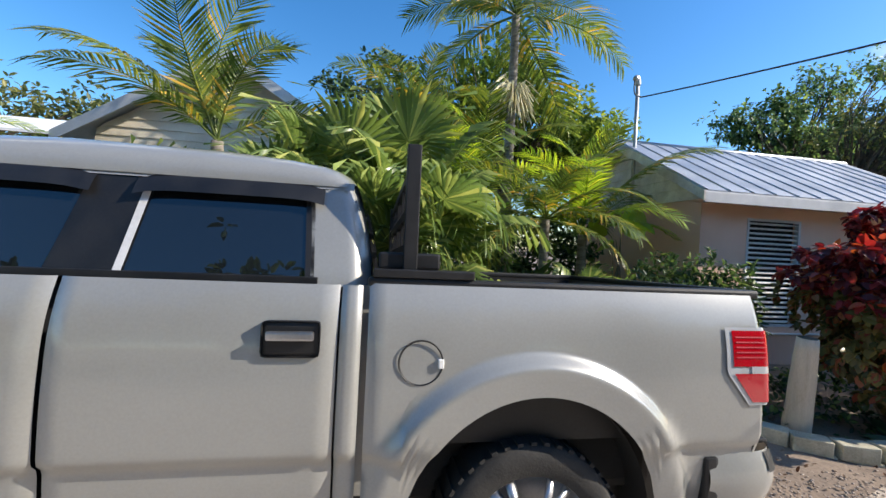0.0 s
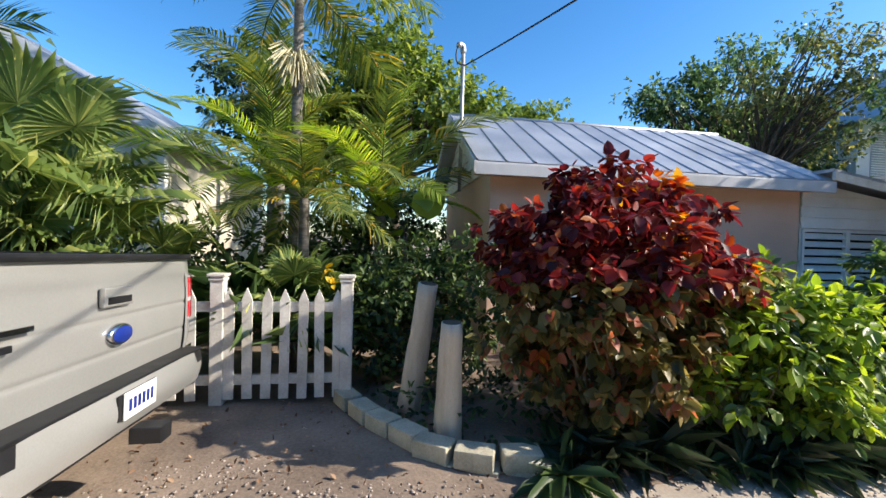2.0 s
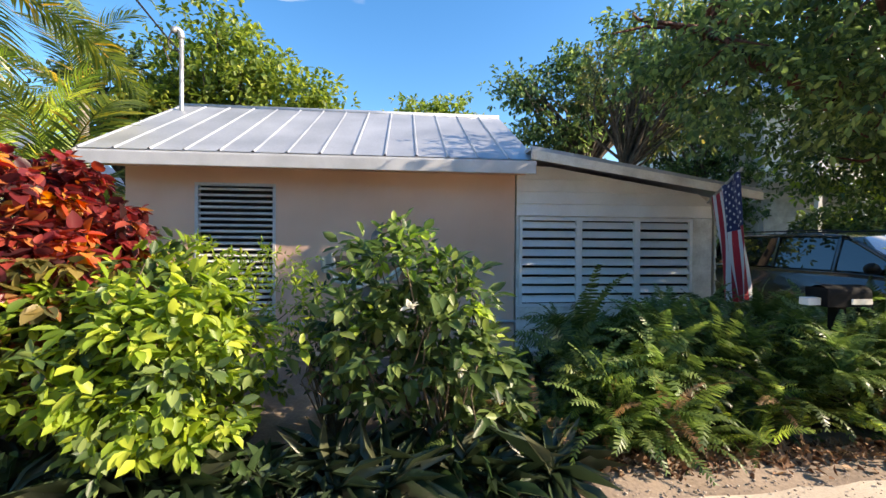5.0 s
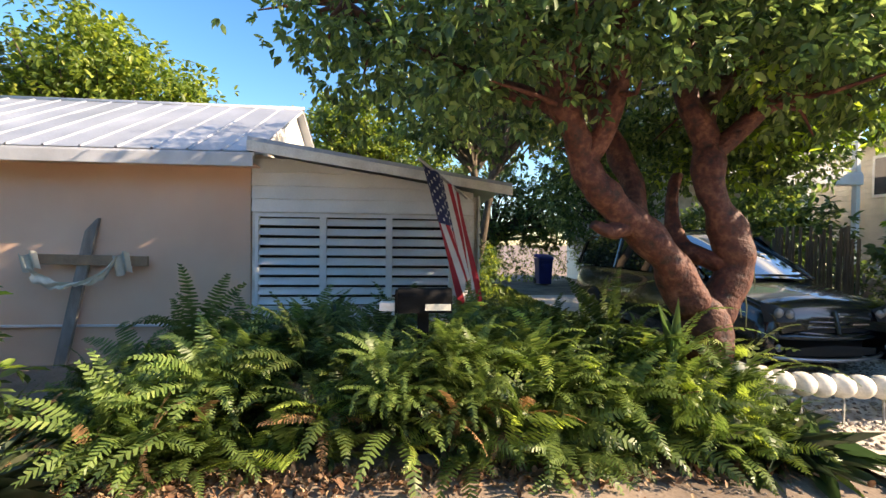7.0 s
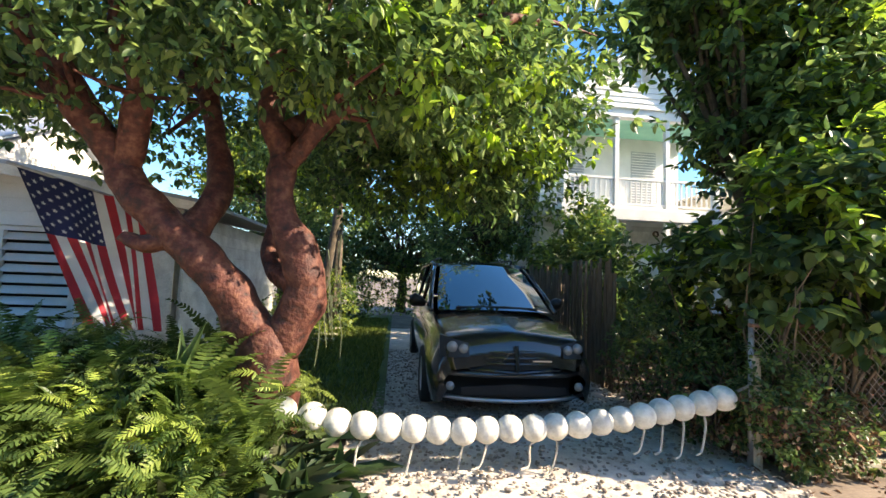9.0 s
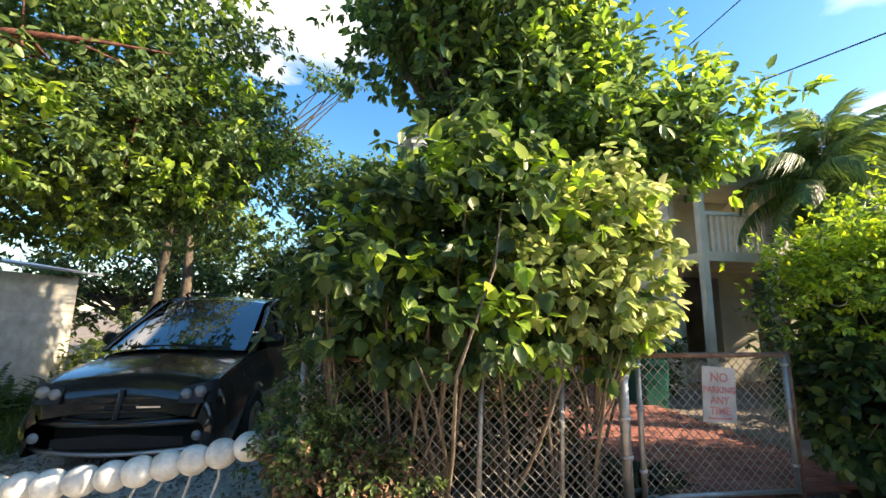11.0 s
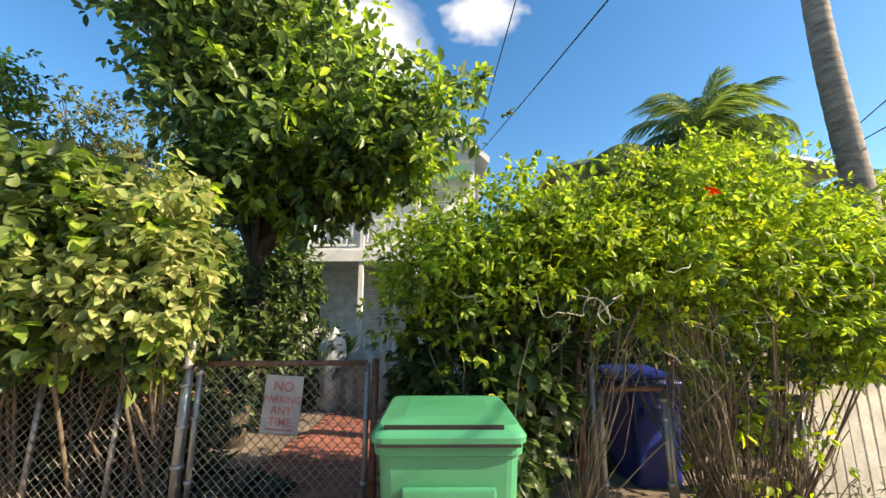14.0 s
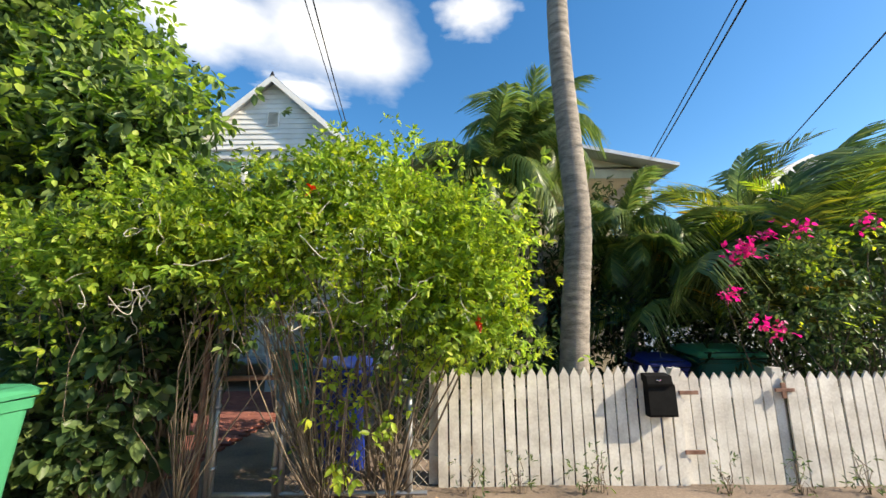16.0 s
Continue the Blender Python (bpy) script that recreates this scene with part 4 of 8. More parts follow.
def gate_skin(y, t):
    z = .74 + .72 * t
    return (1.80 + .02 * math.sin(math.pi * t) + .018 * (1 / (1 + math.exp((z - 1.34) * -50))) - .03 * (max(0, abs(y - 2.735) - .8) / .15) ** 2 - .007 * math.exp(-((z - 1.13) / .012) ** 2) - .007 * math.exp(-((z - .93) / .012) ** 2), y, z)


for s_, yc in ((1, YN), (-1, YF)):
    part("bed_corner", sheet(bmesh.new(), lambda u, v: (lambda z: (1.748 + .07 * math.sin(u * math.pi / 2), yc + s_ * (flank(1.72, z, WX, 1.47) + .15 * (1 - math.cos(u * math.pi / 2))), z))(.56 + .91 * v), span(0, 1, 10), span(0, 1, 20)), M_SILVER, TR, "", True)
tg = part("tailgate", sheet(bmesh.new(), gate_skin, span(YN + .13, YF - .13, 40), span(0, 1, 70)), M_SILVER, TR, "silver tailgate with recessed latch and shadowed panel", True)
lt = part("latch_handle", boxed(1.825, 1.856, 2.6, 2.87, 1.2, 1.31, .012), M_SILVER, tg, "silver tailgate latch")
part("latch_pocket", boxed(1.85, 1.859, 2.63, 2.84, 1.215, 1.255, .003), M_BLACK, lt)
bm = lathe(bmesh.new(), [(0, .03), (.05, .028), (.062, .016), (.062, -.01)], (0, 0, 0), 'x', 28)
bmesh.ops.transform(bm, matrix=Matrix.Translation((1.825, 2.78, 1.03)) @ Matrix.Diagonal((1, 1.75, 1, 1)), verts=bm.verts)
em = part("emblem", bm, M_CHROME, tg, "oval emblem with a bright rim", True)
bm = lathe(bmesh.new(), [(0, .006), (.045, .004), (.05, 0)], (0, 0, 0), 'x', 28)
bmesh.ops.transform(bm, matrix=Matrix.Translation((1.853, 2.78, 1.03)) @ Matrix.Diagonal((1, 1.75, .95, 1)), verts=bm.verts)
part("emblem_face", bm, M_BLUE, em, "blue oval face", True)
part("badge_bar", boxed(1.838, 1.852, 1.96, 2.16, 1.16, 1.185, .003), M_CHROME, tg)
part("badge_bar", boxed(1.838, 1.85, 1.98, 2.06, 1.09, 1.12, .003), M_BLACK, tg)
part("tailgate_cap", boxed(1.78, 1.85, YN + .12, YF - .12, 1.455, 1.495, .015), M_BLACK, TR)
# tail lamps wrap the corners
for s, yc in ((1, YN), (-1, YF)):
    def lamp_fn(u, v, grow=0.0):
        z = 1.0 - grow + (.315 + 2 * grow) * v
        cut = max(0, (1.13 - z) / .13)
        a = (-.128 - grow * 1.2 + cut * .1) + (.343 + grow * 1.6 - cut * .1) * u
        off = flank(1.7, z, WX, 1.47)
        if a < .05:
            return (1.72 + a, yc + s * (off - .012), z)
        b = min((a - .05) / .1, 1)
        return (1.77 + .045 * math.sin(b * math.pi / 2), yc + s * (off - .012 + .07 * (1 - math.cos(b * math.pi / 2)) + max(0, a - .1) * .6), z)
    rim = part("lamp_bezel", sheet(bmesh.new(), lambda u, v: Vector(lamp_fn(u, v, .013)) + Vector((-.004, s * .004, 0)), span(0, 1, 18), span(0, 1, 14)), M_CLEARLENS, TR, "clear chrome-edged lamp bezel", True)
    part("red_lens", sheet(bmesh.new(), lambda u, v: lamp_fn(u, .5 + .5 * v), span(0.03, 1, 18), span(0, 1, 8)), M_REDLENS, rim, "red tail lamp lens", True)
    part("red_lens", sheet(bmesh.new(), lambda u, v: lamp_fn(u, .40 * v), span(0.03, 1, 18), span(0, 1, 8)), M_REDLENS, rim, "red tail lamp lens", True)
    part("clear_lens", sheet(bmesh.new(), lambda u, v: lamp_fn(u, .40 + .1 * v), span(.3, 1, 12), span(0, 1, 4)), M_CLEARLENS, rim, "", True)
    for k in range(5):
        z = .62 + .07 * k
        part("lens_rib", sheet(bmesh.new(), lambda u, v: Vector(lamp_fn(u, z + .02 * v)) + Vector((.003, -s * .003, 0)), span(.06, .5, 8), [0, 1]), M_FRED, rim)
# rear bumper
RING = smooth_line([(1.52, YN + .0, 0), (1.72, YN - .012, 0), (1.86, YN + .015, 0), (1.935, YN + .12, 0), (1.955, YN + .4, 0), (1.96, YN + 1.0, 0), (1.955, YF - .4, 0), (1.935, YF - .12, 0), (1.86, YF - .015, 0), (1.72, YF + .012, 0), (1.52, YF, 0)], 6)


def bumper_fn(i, v):
    p = RING[i]
    q = Vector((p.x - 1.3, p.y - 2.735, 0)).normalized() * (.03 * math.sin(math.pi * v) - .02)
    return (p.x + q.x, p.y + q.y, .53 + .23 * v)


bp = part("rear_bumper", sheet(bmesh.new(), bumper_fn, list(range(len(RING))), span(0, 1, 10)), M_SILVER, TR, "silver rear bumper with black step pad", True)
part("step_pad", boxed(1.74, 1.94, YN + .1, YF - .1, .752, .772, .008), M_BLACK, bp)
for i0 in (10, 39):
    part("bumper_strip", sheet(bmesh.new(), lambda i, v: Vector(bumper_fn(i0 + int(i), .62 + .36 * v)) + Vector((RING[i0 + int(i)].x - 1.3, RING[i0 + int(i)].y - 2.735, 0)).normalized() * .006, list(range(12)), [0, .5, 1]), M_BLACK, bp, "black corner pad", True)
for yy in (YN - .004, YF - .046):
    part("bumper_cap", boxed(1.50, 1.57, yy, yy + .05, .5, .745, .015), M_BLACK, bp)
part("number_plate", boxed(1.975, 1.985, 2.58, 2.89, .60, .745, .004), M_WHITE, bp)
for k in range(6):
    part("plate_mark", boxed(1.985, 1.988, 2.615 + k * .042, 2.64 + k * .042, .64, .705, .001), M_BLUE, bp)
part("exhaust_pipe", tube(bmesh.new(), [(1.5, 2.15, .44), (1.93, 2.1, .43)], .04, 14), M_CHROME, TR, "chrome exhaust tip", True)
hitch = part("hitch", boxed(1.95, 2.12, 2.68, 2.80, .43, .52, .008), M_BLACK, TR, "black tow hitch below the bumper")
part("plate_recess", boxed(1.955, 1.972, 2.55, 2.92, .6, .74, .01), M_BLACK, bp)
part("underbody", boxed(-3.4, 1.75, YN + .3, YF - .3, .38, .62), M_BLACK, TR)
# cab
ROOF = [(.0, 1.46, 0), (-.02, 1.62, 0.03), (-.05, 1.78, .07), (-.1, 1.91, .1), (-.24, 2.0, .13), (-.6, 2.05, .15), (-1.3, 2.06, .15), (-1.75, 2.03, .15), (-1.95, 1.96, .12), (-2.2, 1.76, .08), (-2.5, 1.48, .03)]


def cab_fn(k, v):
    x, z, ins = ROOF[k]
    y0, y1 = YN + .09 + ins * 1.1, YF - .09 - ins * 1.1
    e = math.sin(math.pi * v)
    return (x + (.04 if k < 4 else 0) * e, y0 + (y1 - y0) * v, z + .035 * e * (1 if 2 < k < 9 else 0))


TOPS = [(-.085, 1.90), (-.11, 1.94), (-.16, 1.975), (-.24, 2.0), (-.4, 2.025), (-.7, 2.045), (-1.3, 2.05), (-1.7, 2.03), (-1.9, 1.98), (-1.98, 1.94)]


def shell_fn(k, a):
    x, h = TOPS[k]
    c, s_ = math.cos(a), math.sin(a)
    return (x - .05 * (1 - s_) * (k < 3), 2.735 - .80 * math.copysign(abs(c) ** .55, c), 1.875 + (h - 1.875 + .02) * abs(s_) ** .75)


part("cab_roof", sheet(bmesh.new(), shell_fn, list(range(10)), span(0, math.pi, 40)), M_SILVER, TR, "silver cab roof", True)
part("rear_window", sheet(bmesh.new(), lambda k, v: Vector(cab_fn(k, v)), [0, 1, 2, 3], span(0.04, .96, 14)), M_GLASS, TR, "dark rear window glass", True)
part("windscreen", sheet(bmesh.new(), cab_fn, [8, 9, 10], span(0.02, .98, 14)), M_GLASS, TR, "", True)
for near in (True, False):
    def lean(z, x=0):
        o = .09 + .165 * max(0, (z - 1.46) / .55)
        return YN + o if near else YF - o
    def top_z(x):
        for a, b in zip(ROOF, ROOF[1:]):
            if b[0] <= x <= a[0]:
                return a[1] + (b[1] - a[1]) * (x - a[0]) / (b[0] - a[0])
        return 1.5

    def pane_fn(x0, x1, x0t, x1t, z0, z1, out=0.0):
        def f(u, v):
            z = z0 + (z1 - z0) * v
            x = x0 + (x1 - x0) * u + ((x0t - x0) * (1 - u) + (x1t - x1) * u) * v
            return (x, lean(z) + (-out if near else out), z)
        return f
    # rear quarter pillar with the body colour, wide and rounded
    part("rear_pillar", sheet(bmesh.new(), lambda u, v: (-.005 - .085 * v ** 2 - u * (.245 + .005 * v - .085 * v ** 2 * .6), lean(1.45 + .435 * v) + (1 if near else -1) * (.09 * max(0, 1 - u / .35) ** 2 - .006), 1.45 + .435 * v), span(0, 1, 14), span(0, 1, 12)), M_SILVER, TR, "", True)
    part("roof_rail", sheet(bmesh.new(), lambda u, v: (-.1 - 1.85 * u, lean(1.85 + .05 * v) - (.006 if near else -.006), 1.862 + .035 * v), span(0, 1, 20), span(0, 1, 4)), M_SILVER, TR, "", True)
    g1 = part("side_glass", sheet(bmesh.new(), pane_fn(-.95, -.25, -.90, -.28, 1.48, 1.87), span(0, 1, 8), span(0, 1, 6)), M_GLASS, TR, "dark tinted rear side window", True)
    g2 = part("side_glass", sheet(bmesh.new(), pane_fn(-2.2, -1.2, -1.78, -1.12, 1.48, 1.87), span(0, 1, 8), span(0, 1, 6)), M_GLASS, TR, "dark tinted front side window", True)
    part("door_pillar", sheet(bmesh.new(), pane_fn(-1.2, -.95, -1.12, -.90, 1.46, 1.88, .004), span(0, 1, 4), span(0, 1, 6)), M_BLACK, TR, "charcoal door pillar", True)
    part("window_trim", boxed(-2.2, -.22, lean(1.465) - .012, lean(1.465) + .012, 1.455, 1.485, .004), M_BLACK, TR)
    part("window_trim", sheet(bmesh.new(), pane_fn(-.27, -.235, -.30, -.262, 1.47, 1.88, .006), [0, 1], span(0, 1, 5)), M_BLACK, TR)
    part("pillar_strip", sheet(bmesh.new(), pane_fn(-.965, -.935, -.915, -.885, 1.48, 1.87, .008), [0, 1], span(0, 1, 5)), M_FASCIA, TR)
    for a, b in ((-.95, -.22), (-2.0, -1.1)):
        part("window_visor", sheet(bmesh.new(), lambda u, v: (a + (b - a) * u, lean(1.80 + .09 * v) + (-1 if near else 1) * (.035 * (1 - v) ** .5 + .004), 1.805 + .085 * v - .02 * (2 * u - 1) ** 6), span(0, 1, 14), span(0, 1, 4)), M_BLACK, TR, "black rain visor over the side window", True)
    for hx in (-.29, -1.34):
        yy = YN + flank(hx, 1.25, 9, 1.46) if near else YF - flank(hx, 1.25, 9, 1.46)
        o = -1 if near else 1
        hd = part("door_handle", boxed(hx - .105, hx + .105, min(yy, yy + o * .012), max(yy, yy + o * .012), 1.19, 1.325, .02), M_BLACK, TR, "black door handle with chrome grip")
        part("grip", boxed(hx - .085, hx + .085, min(yy + o * .016, yy + o * .045), max(yy + o * .016, yy + o * .045), 1.255, 1.29, .01), M_ALLOY, hd)
ring = lathe(bmesh.new(), [(.083, -.006), (.088, -.009), (.09, -.004)], (.2, YN + flank(.2, 1.2, WX, 1.47), 1.17), 'y', 32)
part("fuel_door", ring, M_BLACK, TR, "round fuel door outline")
part("fuel_latch", boxed(.268, .29, YN - .04, YN - .02, 1.15, 1.185, .004), M_WHITE, TR)
part("bonnet", prism(bmesh.new(), [(-2.5, 1.48), (-2.45, .7), (-3.78, .7), (-3.82, 1.2), (-3.7, 1.36), (-3.2, 1.43)], YN + .08, YF - .08), M_SILVER, TR)
part("front_bumper", boxed(-3.95, -3.75, YN + .05, YF - .05, .5, .85, .04), M_CHROME, TR)
part("cab_body", boxed(-2.4, -.06, YN + .14, YF - .14, .5, 1.45), M_DARK, TR)
# black rack behind the cab
rk = part("headache_rack", boxed(.12, .18, YN + .08, YN + .14, 1.48, 2.06, .005), M_BLACK, TR, "black steel rack behind the cab")
part("rack_post", boxed(.12, .18, YF - .14, YF - .08, 1.48, 2.0, .005), M_BLACK, rk)
for z in (1.62, 1.78, 1.95):
    part("rack_bar", boxed(.13, .17, YN + .14, YF - .14, z - .018, z + .018), M_BLACK, rk)
for yy in (2.3, 2.75, 3.2):
    part("rack_bar", boxed(.135, .165, yy - .02, yy + .02, 1.5, 1.96), M_BLACK, rk)
part("rack_foot", boxed(.0, .42, YN + .04, YN + .16, 1.495, 1.53, .006), M_BLACK, rk)
part("tool_box", boxed(.02, .28, YN + .1, YN + .28, 1.53, 1.60, .01), M_BLACK, rk)

# ---- picket fences ----
def picket_mesh(w, h, t, tip):
    return mesh_of("picket", prism(bmesh.new(), [(-w / 2, 0), (w / 2, 0), (w / 2, h - tip), (0, h), (-w / 2, h - tip)], 0, t), M_OLDWHITE)


f1 = thing("picket_fence", "white wooden picket fence with capped posts", "fence", at=(2.3, 4.1, 0))
me = picket_mesh(.085, 1.0, .02, .1)
for i in range(13):
    x = 1.05 + i * .158
    if abs(x - 1.9) < .07:
        continue
    ob = link("picket", me, f1)
    ob.matrix_basis = pose(x, 4.06, .1 + random.uniform(-.012, .012), 0, random.uniform(-1, 1), 0)
for z in (.22, .88):
    part("rail", boxed(.9, 3.0, 4.085, 4.125, z, z + .09, .004), M_OLDWHITE, f1)
for x in (1.9, 3.02):
    p = part("post", boxed(x - .055, x + .055, 4.04, 4.15, 0, 1.2, .006), M_OLDWHITE, f1)
    part("post_cap", boxed(x - .075, x + .075, 4.02, 4.17, 1.2, 1.225, .006), M_OLDWHITE, p)
    part("cap_moulding", boxed(x - .065, x + .065, 4.03, 4.16, 1.165, 1.185, .005), M_OLDWHITE, p)

f2 = thing("picket_fence", "long cream-white picket fence with a gate and latch", "fence", at=(28, 3.87, 0))
me = picket_mesh(.088, 1.06, .02, .085)
me2 = picket_mesh(.088, 1.0, .02, .07)
i = 0
x = 25.83
while x < 33:
    gate_run = 28.1 < x < 29.05
    ob = link("picket", me2 if x > 28.1 else me, f2)
    ob.matrix_basis = pose(x, 3.85 + (.03 if gate_run else 0), .02 + random.uniform(-.008, .008), 0, random.uniform(-.7, .7), 0)
    x += .104 if not gate_run else .098
for a, b in ((25.75, 28.07), (28.12, 29.03), (29.07, 33)):
    for z in (.2, .78):
        part("rail", boxed(a, b, 3.885, 3.925, z, z + .09, .004), M_OLDWHITE, f2)
for px in (25.74, 28.08, 29.05, 31.2):
    part("post", boxed(px - .045, px + .045, 3.925, 4.02, 0, 1.05, .005), M_OLDWHITE, f2)
for z in (.82, .3):
    part("hinge", boxed(28.04, 28.22, 3.835, 3.85, z, z + .035, .003), M_RUST, f2)
part("latch", boxed(28.94, 29.12, 3.83, 3.848, .84, .87, .003), M_RUST, f2)
part("latch_plate", boxed(29.0, 29.04, 3.832, 3.85, .78, .92, .003), M_RUST, f2)

mbx = thing("wall_mailbox", "black metal mailbox hung on the picket fence", "mailbox", at=(27.82, 3.84, .6))
part("body", prism(bmesh.new(), [(3.845, .64), (3.845, .95), (3.75, .92), (3.74, .66), (3.75, .64)], 27.71, 27.96, 'x'), M_MATTEBLACK, mbx)
part("lid", prism(bmesh.new(), [(3.85, 1.02), (3.85, .955), (3.73, .91), (3.725, .93), (3.74, 1.0)], 27.70, 27.93, 'x'), M_MATTEBLACK, mbx)
part("handle", tube(bmesh.new(), [(27.79, 3.735, .965), (27.81, 3.722, .96), (27.83, 3.735, .965)], .006, 6), M_CHROME, mbx)

# ---- wooden bollards and edging blocks ----
def bollard(label, base, top, r0, r1):
    ob = thing("bollard", label, "post", "posts by the drive", at=base)
    b, t = Vector(base), Vector(top)
    bm = tube(bmesh.new(), [b.lerp(t, k / 10) for k in range(11)], [r0 + (r1 - r0) * k / 10 for k in range(11)], 20)
    for v in bm.verts:
        v.co += Vector((noise.noise(v.co * 6), noise.noise(v.co * 6 + Vector((3, 0, 0))), 0)) * .008
    part("shaft", bm, M_WOODPOST, ob, smooth=True)
    d = (t - b).normalized()
    part("cut_top", tube(bmesh.new(), [t - d * .004, t + d * .004], r1 * .86, 20), M_BARK, ob)


bollard("pale weathered round wooden post, tapering and upright", (3.86, 3.28, 0), (3.86, 3.22, .96), .115, .082)
bollard("pale weathered round wooden post, leaning over", (3.6, 3.88, 0), (3.74, 3.76, 1.19), .11, .085)

edge = [(3.05, 4.0), (3.2, 3.72), (3.36, 3.48), (3.55, 3.26), (3.74, 3.05), (4.0, 2.91), (4.29, 2.86)]
bl = bmesh.new()
box(bl, -.135, .135, -.085, .085, 0, .13, .014)
for v in bl.verts:
    v.co += Vector((noise.noise(v.co * 30), noise.noise(v.co * 30 + Vector((2, 2, 2))), noise.noise(v.co * 26))) * .006
me = mesh_of("edging_block", bl, M_BLOCK)
for k, (bx, by) in enumerate(edge):
    a = edge[max(k - 1, 0)]
    c = edge[min(k + 1, len(edge) - 1)]
    ang = math.degrees(math.atan2(c[1] - a[1], c[0] - a[0]))
    for lay in range(2):
        ob = tagged(link("edging_block", me), "rough tan concrete edging block along the drive", "block", "edging blocks")
        ob.matrix_basis = pose(bx + random.uniform(-.015, .015) + .04 * (1 - lay), by, -.09 + lay * .125, 0, 0, ang + random.uniform(-4, 4))

# ---- wooden cross with cloth ----
cr = thing("wooden_cross", "leaning weathered wooden cross draped with pale cloth", "cross", at=(7.6, 5.35, 0))
cm = pose(7.47, 5.36, .0, -3.5, 9.8, 0)
bm = prism(bmesh.new(), [(-.06, 0), (.06, 0), (.06, 1.84), (.035, 1.82), (-.06, 1.66)], -.02, .02)
bmesh.ops.transform(bm, matrix=cm, verts=bm.verts)
part("upright", bm, M_GREYWOOD, cr)
part("arm", box(bmesh.new(), -.62, .62, -.018, .018, -.06, .06, .004, m=pose(7.8, 5.41, 1.3, 0, 1, 0)), M_TANWOOD, cr, "tan plank arm")


def drape(u, v):
    """The cloth swoops from one arm, across the upright, up to the other."""
    x = 7.18 + .98 * u
    sag = .33 * (1 - abs(2 * u - .9) ** 2.2 / 1.25)
    hang = .08 + .07 * abs(2 * u - 1) ** 3 + .012 * math.sin(u * 37)
    return (x + .05 * v * math.cos(u * 3) + .015 * math.sin(v * 9 + u * 14), 5.3 - .025 * math.sin(v * 7 + u * 21) - .02 * v, 1.38 - sag - hang * v * (1 + .35 * math.sin(u * 9)))


part("cloth", sheet(bmesh.new(), drape, span(0, 1, 60), span(0, 1, 10)), M_CLOTH, cr, "pale draped cloth", True)
for x, drop in ((7.16, .2), (8.16, .24)):
    part("cloth_end", sheet(bmesh.new(), lambda u, v: (x - .09 + .18 * u + .02 * v, 5.36 - .03 * math.sin(u * 10) - .03 * (1 - v), 1.385 - drop * v - .03 * math.sin(u * 6)), span(0, 1, 12), span(0, 1, 8)), M_CLOTH, cr, "", True)

# ---- flag ----
fg = thing("flag", "striped national flag with star canton hanging from a pole", "flag", at=(11.8, 4.7, 2.2))
TIP, INN = Vector((11.62, 4.2, 2.33)), Vector((12.12, 5.2, 2.16))
part("pole", tube(bmesh.new(), [INN + (INN - TIP) * .25, TIP + (TIP - INN) * .06], .014, 8), M_GALV, fg, smooth=True)


def cloth(u, v, off=0.0):
    """u along the pole from its tip, v down the fly."""
    p = TIP.lerp(INN, u) + Vector((.48, .36, 0)).lerp(Vector((.25, 0, 0)), u) * v + Vector((0, 0, -1.38 * v - .05 * v * (1 - u)))
    w = math.sin(u * 15 + v * 2.2) * (.02 + .035 * v) + math.sin(u * 7 - v * 4) * .03 * v
    n = Vector((-.94, .33, 0))
    return p + n * (w + off)


for k in range(13):
    v0 = .40 if k < 7 else 0
    part("stripe", sheet(bmesh.new(), lambda u, v: cloth((k + u) / 13, v0 + (1 - v0) * v), span(0, 1, 4), span(0, 1, 26)), M_FRED if k % 2 == 0 else M_FWHITE, fg, "red stripe" if k % 2 == 0 else "white stripe", True)
cn = part("canton", sheet(bmesh.new(), lambda u, v: cloth(u * 7 / 13, .40 * v), span(0, 1, 18), span(0, 1, 12)), M_FBLUE, fg, "dark blue canton", True)
for r in range(9):
    for c in range(6 if r % 2 == 0 else 5):
        uu, vv = (.06 + r * .11) * 7 / 13, (.09 + c * .165 + (.08 if r % 2 else 0)) * .40
        for o in (-.006, .006):
            bm = bmesh.new()
            ring = [bm.verts.new(cloth(uu + (.021 if j % 2 == 0 else .009) * math.cos(j * math.pi / 5), vv + (.016 if j % 2 == 0 else .007) * math.sin(j * math.pi / 5), o)) for j in range(10)]
            bm.faces.new(ring)
            part("star", bm, M_FWHITE, cn)

# ---- road-side mailbox on a post ----
mb = thing("mailbox", "black mailbox on a black post among ferns", "mailbox", at=(11.62, 3.2, 0))
bm = bmesh.new()
sheet(bm, lambda u, v: (11.43 + .38 * v, 3.2 + .085 * math.cos(u), 1.15 + .07 * math.sin(u)), span(0, math.pi, 12), [0, 1])
box(bm, 11.43, 11.81, 3.115, 3.285, 1.05, 1.152)
part("box", bm, M_MATTEBLACK, mb)
part("door", boxed(11.41, 11.428, 3.11, 3.29, 1.05, 1.2, .006), M_MATTEBLACK, mb)
part("plate", boxed(11.62, 11.8, 3.104, 3.112, 1.07, 1.115, .002), M_CLOTH, mb, "pale number strip")
part("arm", boxed(11.3, 11.42, 3.16, 3.24, 1.06, 1.12, .005), M_WHITE, mb, "white wooden arm end")
part("post", boxed(11.57, 11.65, 3.17, 3.25, 0, 1.05, .005), M_MATTEBLACK, mb)

# ---- minivan ----
VN = thing("minivan", "charcoal minivan parked nose to the lane on shell gravel", "minivan", at=(16.2, 6.9, 0))
CX, Y0, HW = 16.22, 4.38, .885
